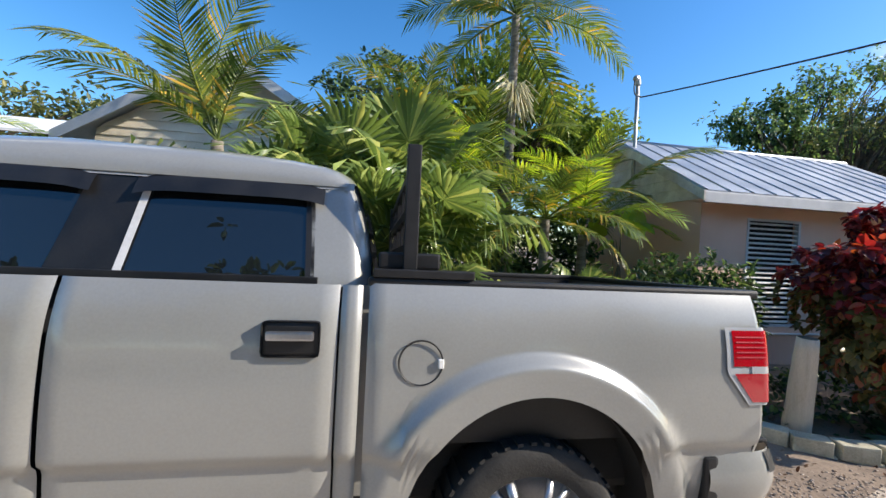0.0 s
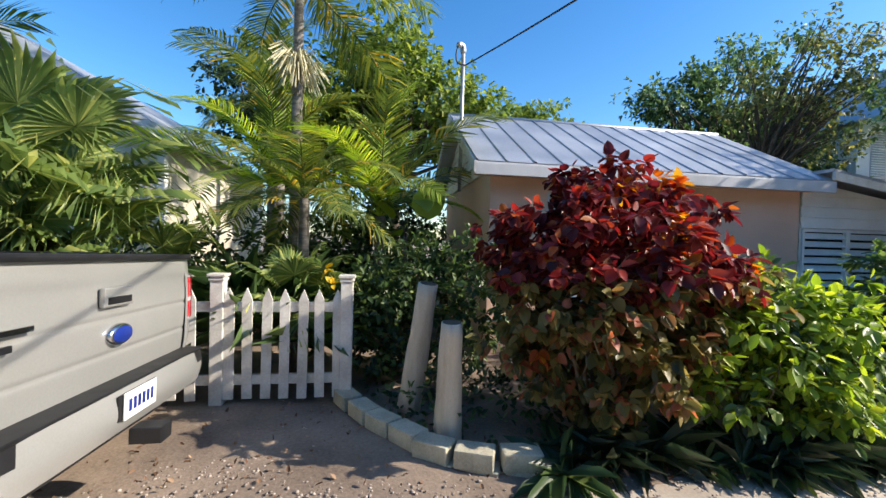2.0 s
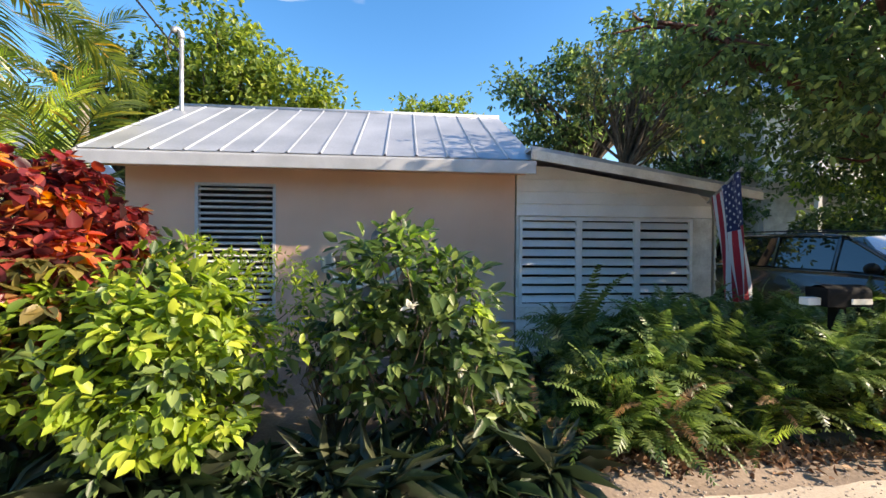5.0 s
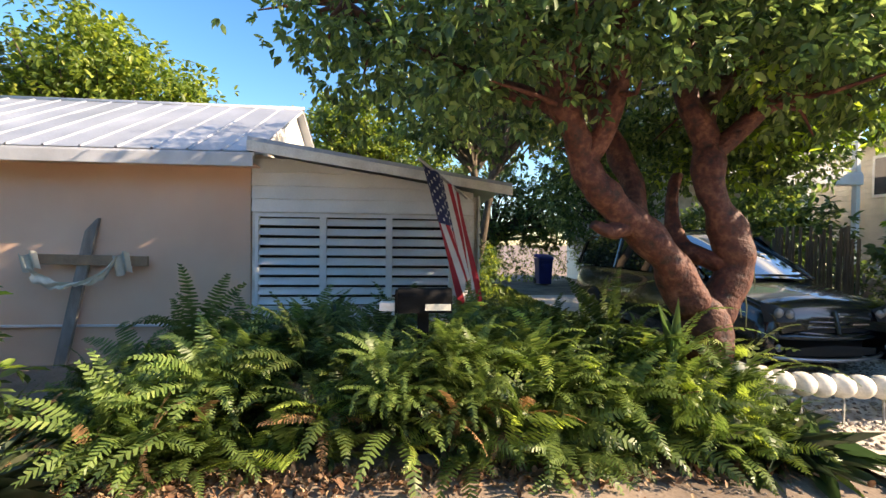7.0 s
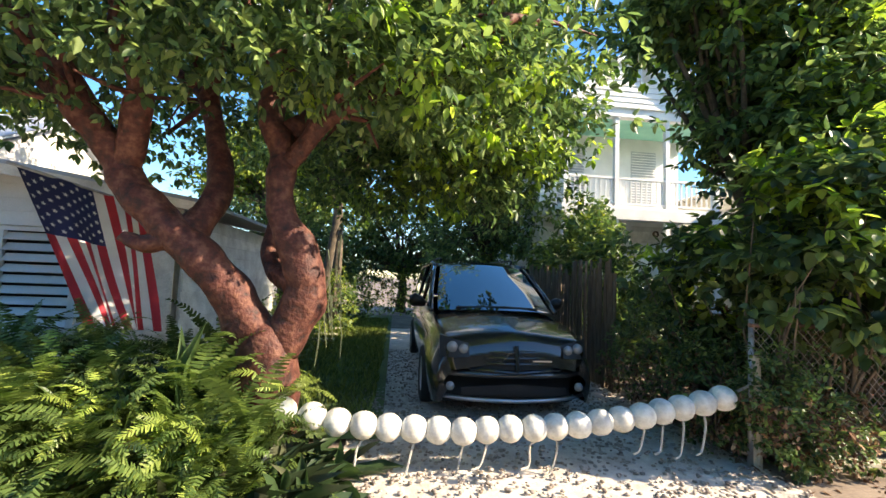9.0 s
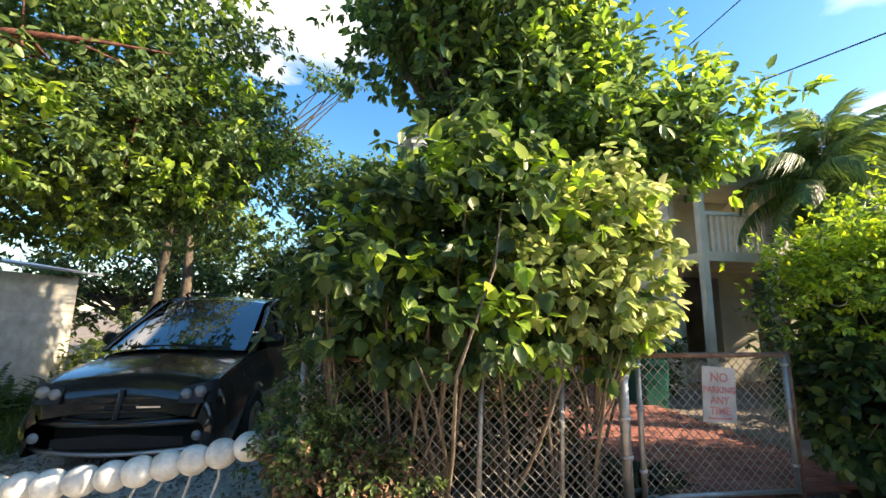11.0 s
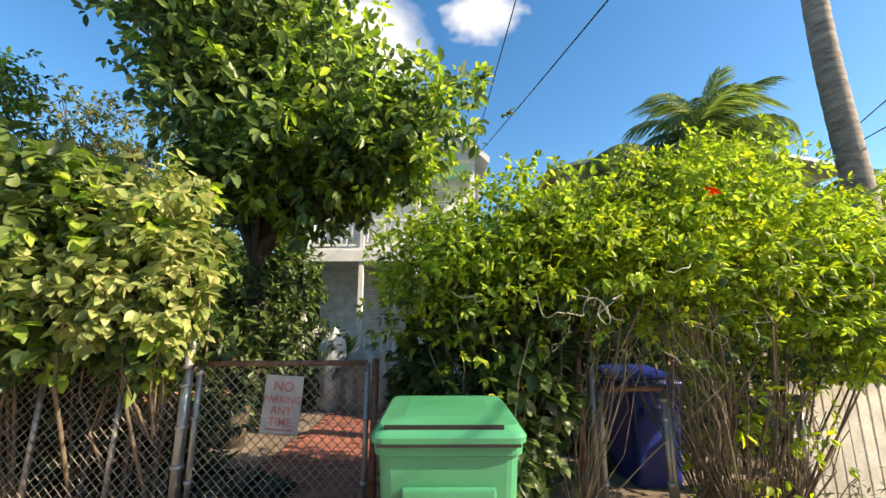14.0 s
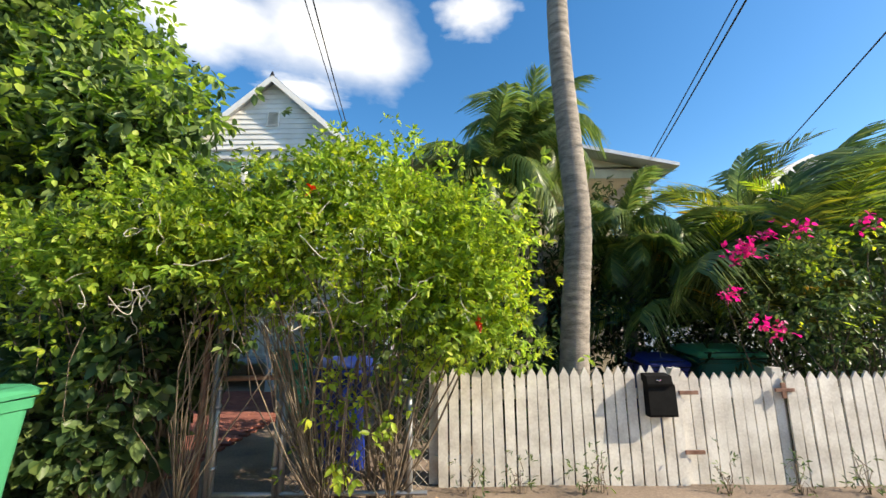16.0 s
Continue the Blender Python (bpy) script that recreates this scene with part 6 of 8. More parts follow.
# ---- palms behind the truck ----
FEATHER = [frond_mesh("feather_frond", L_PALM, 2.0, 42, .55, a, d, .3) for a, d in ((1.3, .5), (1.0, .7), (1.6, .6))]
ARECA = [frond_mesh("feather_frond", L_YELLOWGREEN, 1.9, 40, .45, a, .5, .4) for a in (1.0, 1.4)]
FAN = [fan_mesh("fan_frond", L_FAN, .9, .8, 32, d) for d in (.5, .8, 1.0)]


def palm(label, base, top, r0, r1, meshes, n, lo, hi, scale, bark=None, rings=16, tilt=(0, 0), lean=(0, 0, 0)):
    p = thing("palm_tree", label, "palm tree", at=base)
    b, t = Vector(base), Vector(top)
    pts = [b.lerp(t, k / rings) + Vector(lean) * math.sin(math.pi * k / rings) for k in range(rings + 1)]
    rr = [(r0 + (r1 - r0) * (k / rings) ** .7) * (1 + .03 * (k % 2)) * (1.35 if k == 0 else 1) for k in range(rings + 1)]
    part("trunk", tube(bmesh.new(), pts, rr, 14), bark or M_PALMBARK, p, smooth=True)
    place_fronds(meshes, top, p, n, lo, hi, scale, tilt)
    return p


a = palm("slender feather palm with pale flower stalks below its crown", (2.05, 6.5, 0), (2.06, 6.5, 5.35), .11, .065, FEATHER, 17, -35, 75, 1.1)
fs = bmesh.new()
for k in range(170):
    az, e = rng.uniform(0, 6.28), rng.uniform(-.9, .6)
    L = rng.uniform(.22, .5)
    d = Vector((math.cos(az) * math.cos(e), math.sin(az) * math.cos(e), math.sin(e)))
    c0 = Vector((2.06, 6.45, 4.12))
    tube(fs, [c0 + d * .05, c0 + d * L * .6 + Vector((0, 0, .03)), c0 + d * L - Vector((0, 0, .05 + L * .3))], [.013, .012, .008], 4, False)
part("flower_stalks", fs, L_FLOWERSTALK, a)
palm("young feather palm arching high beside the cream house", (-1.95, 5.6, 0), (-1.95, 5.55, 2.75), .1, .07, FEATHER, 9, 15, 78, .95, tilt=(0, -14))
palm("stout feather palm with yellowing fronds behind the truck", (-6.0, 6.4, 0), (-6.0, 6.4, 2.4), .12, .09, ARECA, 9, -10, 70, .8)
palm("low spreading feather palm with drooping green fronds", (2.35, 5.6, 0), (2.35, 5.6, 2.05), .08, .06, FEATHER, 15, -30, 65, .72)
palm("leafy feather palm with yellow-green fronds by the fence", (1.6, 7.0, 0), (1.6, 7.0, 2.35), .09, .07, ARECA + FEATHER[:1], 16, -15, 82, 1.1)
palm("feather palm fronds rising behind the hedge", (3.3, 6.3, 0), (3.3, 6.3, 1.9), .09, .07, ARECA + FEATHER[1:2], 14, 0, 84, 1.0)
palm("tall feather palm far behind the slender one", (1.0, 10, 0), (1.0, 10, 4.6), .12, .1, FEATHER, 13, -30, 78, 1.1)


def fan_palm(label, base, h, n, scale, lo=-10, hi=80):
    p = thing("fan_palm", label, "palm", at=base)
    part("trunk", tube(bmesh.new(), [base, (base[0], base[1], base[2] + h)], [.09, .07], 10), M_BARK, p, smooth=True)
    place_fronds(FAN, (base[0], base[1], base[2] + h), p, n, lo, hi, scale, name="fan_frond", twist=40)


for x, y, h, n, s in ((-.35, 4.45, 1.75, 14, .82), (.25, 4.5, 1.85, 15, .85), (-1.0, 4.8, 1.5, 11, .85), (.55, 4.6, 1.2, 12, .72), (.1, 4.25, 1.0, 9, .7), (-.6, 4.3, .9, 8, .7), (-2.6, 5.0, 1.0, 9, .9)):
    fan_palm("clump of glossy fan palm with drooping leaf tips", (x, y, 0), h, n, s)
fan_palm("low fan palm drooping over the picket fence", (2.45, 4.75, 0), .85, 12, .48, -20, 70)

SPIKE2 = leaf_mesh("strap_rosette", np.repeat(np.array([(0, 0, .04)]), 26, 0), unit(np.c_[rng.normal(size=(26, 2)), rng.uniform(-.05, .9, 26)]), L_STRAP, .5, STRAP, 1, .15, .1, .3, .1)
SPIKE3 = leaf_mesh("strap_rosette", np.repeat(np.array([(0, 0, .04)]), 20, 0), unit(np.c_[rng.normal(size=(20, 2)), rng.uniform(-.1, .7, 20)]), L_DARK, .5, NARROW, 1, .2, .2, .3, .1)
GREENSPIKE = leaf_mesh("spiky_rosette", np.repeat(np.array([(0, 0, .05)]), 40, 0), unit(np.c_[rng.normal(size=(40, 2)), rng.uniform(.0, 1.2, 40)]), L_MID, .7, STRAP, 1, .12, 0, .25, .1)


def rosette(me, x, y, z, s, name, label, cat, group):
    ob = tagged(link(name, me), label, cat, group)
    ob.matrix_basis = pose(x, y, z, random.uniform(-8, 8), random.uniform(-8, 8), random.uniform(0, 360)) @ Matrix.Diagonal((s, s, s, 1))


for x, y, z, s in ((1.5, 4.6, .55, 1.0), (2.1, 4.5, .6, .9), (2.6, 4.55, .5, .9), (1.2, 4.7, .5, .9), (2.3, 5.0, .75, 1.0), (1.8, 5.0, .8, 1.0), (3.0, 4.9, .5, .8)):
    rosette(GREENSPIKE, x, y, z, s, "spiky_plant", "green sword-leaved plant behind the picket fence", "plant", "sword-leaved plants")
for k in range(44):
    x = 4.5 + 4.6 * k / 43 + random.uniform(-.1, .1)
    rosette(random.choice((SPIKE2, SPIKE3)), x, random.uniform(2.62, 3.05), .02, random.uniform(.55, .9), "strap_plant", "dark strap-leaved ground plant at the lane's edge", "plant", "strap plants")
for k in range(26):
    rosette(random.choice((SPIKE2, SPIKE3)), random.uniform(13.5, 14.6), random.uniform(2.9, 3.5), .02, random.uniform(.6, .9), "strap_plant", "dark strap-leaved plant beside the ferns", "plant", "strap plants")
for k in range(10):
    rosette(SPIKE2, random.uniform(20.0, 21.2), random.uniform(3.5, 4.2), .02, random.uniform(.5, .8), "strap_plant", "thin strap-leaved plant behind the chain-link fence", "plant", "strap plants")
link("leaf", leaf_mesh("leaf", np.array([(13.55, 3.3, .55), (13.57, 3.3, .5)]), np.array([(.25, 0, 1.0), (-.1, 0, 1.0)]), L_MID, .62, STRAP, 1, .03, -.6, .1, 0), thing("sword_plant", "single upright sword leaf among the ferns", "plant", at=(13.55, 3.3, 0)))

# ---- shrubs of the tan house ----
bush("copper_shrub", "rounded copperleaf shrub with red, orange and bronze leaves", "shrub",
     [(5.16, 3.32, 1.5, .86, .72, .72), (4.7, 3.22, 1.15, .5, .5, .55), (5.68, 3.17, 1.05, .55, .5, .6), (5.14, 3.17, .75, .75, .55, .5)],
     [("leaves", 1700, L_RED, .088, HEART, 8, .8, lambda p, o: p[:, 2] > 1.15 + .35 * rng.random(len(p))), ("lower_leaves", 1900, L_REDLOW, .085, HEART, 8, .9, lambda p, o: (p[:, 2] < 1.42) & (p[:, 2] > .28)),
      # Orange tips, kept to the sun side to paint its warm light.
      ("bright_leaves", 150, leafmat("sunlit_orange_leaves", [(0, (.42, .05, .03)), (.6, (.55, .17, .04)), (1, (.6, .38, .07))], .4), .09, HEART, 8, .7, lambda p, o: (o[:, 0] > -.2) & (o[:, 1] < .3) & (p[:, 2] > .7))],
     [(5.2, 3.35, 0), (5.05, 3.3, 0), (5.35, 3.4, 0)], 40, .022, depth=.4, rough=.1, seed=2.0, spray=.1)
# Darker green leaves are spread through the same crown as the lime ones.
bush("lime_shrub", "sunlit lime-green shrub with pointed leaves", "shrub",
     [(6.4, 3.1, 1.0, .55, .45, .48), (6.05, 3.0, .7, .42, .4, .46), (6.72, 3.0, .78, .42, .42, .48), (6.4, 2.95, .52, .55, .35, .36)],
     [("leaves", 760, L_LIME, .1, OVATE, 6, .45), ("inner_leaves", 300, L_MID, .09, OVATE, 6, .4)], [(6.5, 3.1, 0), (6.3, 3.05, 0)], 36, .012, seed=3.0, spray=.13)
bush("fine_shrub", "feathery bright green shrub against the tan wall", "shrub", [(6.3, 3.8, 1.1, .6, .4, .5), (6.9, 3.9, 1.0, .5, .4, .5)],
     [("leaves", 460, L_LIME, .06, NARROW, 7, .1)], [(6.5, 3.8, 0)], 24, .01, seed=3.4)
# Yellower green leaves only where the crown faces upward.
bush("hibiscus_shrub", "open leafy shrub with dark glossy leaves", "shrub",
     [(8.05, 3.2, 1.3, .42, .38, .38), (8.4, 3.1, 1.0, .4, .38, .42), (7.9, 3.2, .8, .5, .4, .5), (8.55, 3.05, .6, .4, .35, .4)],
     [("leaves", 330, L_MID, .11, OVATE, 6, .3), ("young_leaves", 90, L_SPRIG, .09, OVATE, 6, .2, lambda p, o: o[:, 2] > .2)], [(8.25, 3.2, 0), (8.4, 3.15, 0)], 34, .012, depth=.6, seed=4.0)
for x, y, z in ((8.46, 2.78, .72), (8.15, 2.85, 1.12), (8.72, 2.86, .5)):
    fl = thing("white_flower", "small white flower head on the glossy shrub", "flower", "white flowers", at=(x, y, z))
    link("petals", leaf_mesh("petals", np.repeat(np.array([(x, y, z)]), 9, 0), unit(rng.normal(size=(9, 3)) + np.array((0, -1.0, .3))), L_WBLOOM, .05, HEART, 1, .3, 0), fl)
bush("dry_shrub", "half-bare grey shrub with thin tangled twigs", "shrub", [(7.6, 3.4, .7, .4, .4, .6)], [("leaves", 90, L_DARK, .07, OVATE, 4, .3)], [(7.6, 3.4, 0), (7.5, 3.5, 0)], 46, .008, depth=.7, seed=4.4)
# Lighter green on upward faces puts the lit top into the leaf colour.
bush("vine_shrub", "dense dark green shrub hung with yellow-flowered vine", "shrub",
     [(3.75, 4.85, .85, .65, .5, .75), (4.35, 4.75, .9, .5, .45, .75), (3.3, 4.7, .7, .4, .4, .6)],
     [("leaves", 700, L_DARK, .085, OVATE, 6, .3), ("sunny_leaves", 240, L_MID, .08, OVATE, 6, .3, lambda p, o: o[:, 2] > .1)], [(3.8, 4.9, 0), (4.2, 4.8, 0)], 20, .015, seed=5.0)
bush("ground_cover", "low dark ground cover behind the edging blocks", "plant", [(4.2, 3.7, .1, .9, .6, .3), (5.0, 3.9, .12, .8, .6, .3), (3.6, 4.3, .1, .5, .4, .3)],
     [("leaves", 420, L_DARK, .07, OVATE, 5, .2)], [(4.3, 3.7, 0)], 0, seed=5.5)
for x, y, z in ((2.86, 4.3, 1.12), (2.98, 4.2, .98), (2.8, 4.4, 1.25)):
    fl = thing("yellow_flower", "yellow trumpet flower on the fence vine", "flower", "yellow flowers", at=(x, y, z))
    link("petals", leaf_mesh("petals", np.repeat(np.array([(x, y, z)]), 6, 0), unit(rng.normal(size=(6, 3)) + np.array((0, -1.2, 0))), L_YBLOOM, .075, HEART, 1, .3, 0), fl)
bush("shrub", "mixed leafy shrubs filling the yard behind the palms", "shrub", [(3.4, 8.2, 1.2, 1.2, .6, 1.3), (1.8, 8.4, 1.1, 1.2, .6, 1.2), (4.0, 10.6, 1.4, 1.3, .6, 1.7), (2.4, 10.8, 1.4, 1.3, .6, 1.7), (.5, 6.6, .9, 2.2, .7, 1.0), (-2.5, 6.6, .8, 2.0, .6, .9), (3.2, 7.2, .9, 1.0, .6, 1.1)],
     [("leaves", 3000, L_DARK, .13, OVATE, 5, .3)], [(.5, 6.6, 0)], 0, seed=5.9)
bush("banana_plant", "young banana with broad upright pale leaves", "plant", [(3.65, 5.9, 1.9, .2, .2, .3)], [("leaves", 5, L_LIME, .55, HEART, 1, -.6)], [(3.65, 5.9, 0)], 3, .03, seed=6.0)

# ---- ferns ----
def fern_mesh(n=15, L=.75, material=L_FERN, lo=.6, hi=1.4, wide=.075):
    """Sword fern: narrow arching fronds, each with two rows of leaflets."""
    V, Fq = [], []
    for k in range(n):
        az = 2 * math.pi * k / n + random.uniform(-.35, .35)
        el = random.uniform(lo, hi)
        ln = L * random.uniform(.55, 1.15)
        curl = random.uniform(.03, .1)
        x = z = 0.0
        ang = el
        steps = 22
        for i in range(steps):
            ang -= curl * (.4 + 1.2 * i / steps)
            x += ln / steps * math.cos(ang)
            z += ln / steps * math.sin(ang)
            w = wide * random.uniform(.85, 1.1) * math.sin(math.pi * (.12 + .84 * (i / steps) ** .75)) + .004
            c = Vector((x * math.cos(az), x * math.sin(az), z))
            out = Vector((math.cos(az) * math.cos(ang), math.sin(az) * math.cos(ang), math.sin(ang)))
            sd_ = Vector((-math.sin(az), math.cos(az), 0))
            if i > 1:
                for s in (1, -1):
                    t = c + sd_ * s * w + out * random.uniform(.008, .03) + Vector((0, 0, -random.uniform(.05, .35) * w))
                    h = ln / steps * .42
                    kk = len(V)
                    V += [c - out * h, c + out * h, t + out * h * .55, t - out * h * .4]
                    Fq.append((kk, kk + 1, kk + 2, kk + 3))
    return raw_mesh("fern", [tuple(v) for v in V], Fq, material)


FERNS = [fern_mesh(17, .75), fern_mesh(14, .85), fern_mesh(20, .62), fern_mesh(13, .6), fern_mesh(15, .7)]
NEWFERNS = [fern_mesh(7, .5, L_FERNNEW, .5, 1.3, .06), fern_mesh(5, .6, L_FERNNEW, .7, 1.4, .065), fern_mesh(6, .45, L_FERNNEW, .2, 1.2, .055)]
OLDFERNS = [fern_mesh(5, .5, L_FERNOLD, -.2, .8, .05)]
FERN_WORDS = "green sword fern in a dense bank by the lane"


def fern(meshes, label, x, y, z, tip, s):
    ob = tagged(link("fern", random.choice(meshes)), label, "fern", "ferns")
    ob.matrix_basis = pose(x, y, z, random.uniform(*tip), random.uniform(-28, 28), random.uniform(0, 360)) @ Matrix.Diagonal((s, s, s, 1))


for k in range(205):
    x = random.uniform(8.5, 14.25)
    y = 3.0 + 1.5 * random.random() ** 1.4
    if 14.1 - x < .5 and y > 3.4:
        y = random.uniform(2.95, 3.3)
    z = min(.62 if x > 9.5 else .12, .05 + (y - 3.0) * 1.6) * random.uniform(.45, 1.1)
    fern(FERNS, FERN_WORDS, x, y, z, (-8, 40), random.uniform(.5, 1.0) if x > 9.5 else random.uniform(.4, .65))
for k in range(52):
    x = random.uniform(9.2, 14.3)
    y = random.uniform(2.9, 3.5)
    fern(NEWFERNS, "bright young sword fern fronds in the bank", x, y, .08 + (y - 2.9) * .9, (10, 55), random.uniform(.6, 1.05))
for k in range(10):
    fern(OLDFERNS, "withered brown fern fronds in the bank", random.uniform(9.0, 14.0), random.uniform(2.85, 3.1), random.uniform(.15, .4), (20, 60), random.uniform(.6, .9))
for k in range(16):
    fern(FERNS, FERN_WORDS, random.uniform(11.25, 12.0), random.uniform(2.92, 3.05), random.uniform(.4, .78), (5, 35), .55)
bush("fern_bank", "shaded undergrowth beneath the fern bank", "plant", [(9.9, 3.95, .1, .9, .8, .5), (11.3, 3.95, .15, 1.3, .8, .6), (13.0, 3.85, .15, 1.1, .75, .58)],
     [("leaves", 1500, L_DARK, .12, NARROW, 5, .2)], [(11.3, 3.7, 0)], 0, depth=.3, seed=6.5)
for k in range(14):
    fern(FERNS, "fern growing beside the lawn wall", random.uniform(12.6, 13.5), random.uniform(5.6, 8.5), .05, (-5, 5), .9)

# ---- red-barked tree ----
gt = thing("red_barked_tree", "spreading tree with twisted red peeling bark", "tree", at=(14.1, 3.85, 0))
hull_trunk("trunk", smooth_line([(14.02, 3.62, -.05), (14.02, 3.6, .35), (14.04, 3.57, .7), (14.02, 3.56, .95), (13.97, 3.55, 1.15)], 4), [.31, .28, .26, .25, .24, .235, .23, .23, .23, .23, .225, .22, .21, .19, .16, .11, .05], M_BARK_RED, gt, 16, .05)
TREE_ARMS = [
    [(14.0, 3.8, 1.0), (13.75, 3.76, 1.38), (13.42, 3.75, 1.72), (13.1, 3.72, 1.98), (12.95, 3.7, 2.25), (12.75, 3.6, 2.6), (12.4, 3.5, 3.2), (11.9, 3.4, 3.8)],
    [(14.18, 3.8, .9), (14.33, 3.75, 1.3), (14.3, 3.74, 1.65), (14.12, 3.75, 2.0), (14.08, 3.78, 2.4), (13.95, 3.9, 2.9), (14.2, 4.0, 3.6), (14.3, 4.2, 4.3)],
    [(13.45, 3.8, 1.7), (13.55, 4.0, 2.1), (13.4, 4.2, 2.6), (13.3, 4.3, 3.2), (13.5, 4.4, 4.0)],
    [(12.98, 3.72, 2.2), (13.15, 3.55, 2.7), (13.1, 3.3, 3.2), (13.3, 3.0, 3.8)],
    [(14.08, 3.78, 2.3), (14.5, 3.6, 2.7), (15.1, 3.5, 3.0), (15.8, 3.4, 3.5)],
    [(14.1, 3.85, 2.6), (14.6, 4.2, 3.2), (15.3, 4.6, 3.8), (16.0, 4.8, 4.1)],
    [(12.75, 3.6, 2.6), (12.2, 3.9, 2.9), (11.6, 4.0, 3.2), (11.0, 4.1, 3.6)],
    [(13.3, 4.3, 3.0), (12.6, 4.8, 3.6), (12.2, 5.2, 4.2)],
    [(13.45, 3.73, 1.72), (13.2, 3.68, 1.66), (13.05, 3.66, 1.7)],
    [(14.32, 3.74, 1.35), (14.05, 3.95, 1.5), (13.95, 4.05, 1.8), (14.1, 4.1, 2.2)],
]
TREE_ARMS = [[(x - .06, y - .22, z) for x, y, z in ln] for ln in TREE_ARMS]
R0 = [.17, .165, .12, .1, .09, .085, .08, .07, .09, .1]
for ln, r in zip(TREE_ARMS, R0):
    p = smooth_line(ln, 7)
    hull_trunk("limb", p, [r * (1 - .6 * i / len(p)) * (1 + .05 * math.sin(i * 1.3)) for i in range(len(p))], M_BARK_RED, gt, 16, .06)
crown = [(12.2, 3.7, 3.6, 1.5, 1.3, .95), (11.1, 3.9, 3.5, .95, 1.0, .8), (13.5, 3.6, 4.2, 1.7, 1.6, 1.0), (14.7, 3.7, 3.9, 1.5, 1.4, .95), (15.7, 4.0, 3.6, 1.2, 1.3, .9), (14.5, 5.2, 3.4, 1.8, 1.1, .9), (12.6, 5.2, 4.2, 1.7, 1.2, 1.0), (15.3, 5.2, 3.3, 1.1, 1.0, .7), (13.9, 2.9, 3.6, 1.7, .7, .8), (15.9, 4.9, 3.0, .9, .8, .6), (16.6, 5.3, 3.5, .7, .8, .7), (15.0, 3.3, 2.75, .5, .4, .4), (12.3, 3.0, 2.85, .8, .45, .4), (13.3, 2.8, 2.95, .8, .45, .4), (14.7, 2.95, 2.95, .8, .5, .4), (11.6, 3.2, 2.75, .6, .5, .4), (15.6, 3.1, 2.95, .6, .5, .4), (12.6, 4.4, 2.9, .9, .6, .5)]
tips, _ = crown_points(crown, 150, .8, .2, 7)
ends = [ln[-1] for ln in TREE_ARMS[:8]] + [ln[-3] for ln in TREE_ARMS[:8]]
tw = bmesh.new()
for t in tips:
    b = min(ends, key=lambda e: (Vector(e) - Vector(t)).length)
    b, t = Vector(b), Vector(t)
    tube(tw, [b, b.lerp(t, .5) + Vector(rng.normal(size=3) * .12), t], [.03, .018, .006], 5, False)
tagged(part("branchwork", tw, M_BARK_RED, gt, smooth=True), kind="stuff")
p, o = clumps(crown, 8600, 10, .2, .65, .26, 7)
link("crown", leaf_mesh("crown", p, o, L_TREE, .078, OVATE, 6, .8, .6), gt, "dark green drooping leaves")
boughs = [(16.2, 4.8, 3.2, .9, .8, .65), (16.4, 5.0, 3.7, .7, .8, .7), (15.6, 4.8, 2.9, .8, .7, .45), (16.2, 4.6, 4.6, .9, 1.0, .7), (15.6, 4.5, 5.0, 1.2, 1.2, .7), (15.1, 5.2, 2.75, .9, .6, .55), (16.3, 5.4, 2.8, .8, .6, .5), (14.4, 5.6, 2.85, .7, .6, .6)]
p, o = clumps(boughs, 2900, 10, .2, .6, .26, 7.3)
link("bough_leaves", leaf_mesh("bough_leaves", p, o, L_TREE, .078, OVATE, 6, .8, .55), gt)
# Sunlight on the right of the crown is given by a lighter leaf colour.
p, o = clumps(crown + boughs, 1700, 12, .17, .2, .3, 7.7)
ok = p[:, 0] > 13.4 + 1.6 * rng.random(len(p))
link("sunlit_leaves", leaf_mesh("sunlit_leaves", p[ok], o[ok], L_SPRIG, .095, OVATE, 6, .8, .5), gt, "yellow-green leaves coloured as sunlit")
# Invented strands stand in for pale vertical streaks beside the limb.
ms = bmesh.new()
for k in range(12):
    x, y, z = 14.42 + random.uniform(-.05, .1), 3.66 + random.uniform(-.05, .05), random.uniform(1.0, 1.9)
    tube(ms, [(x, y, z), (x + random.uniform(-.02, .04), y, z - .18), (x + random.uniform(-.03, .05), y, z - .36)], [.006, .006, .003], 4, False)
part("pale_strands", ms, L_STRAND, gt, "invented pale strands hanging on the limb")


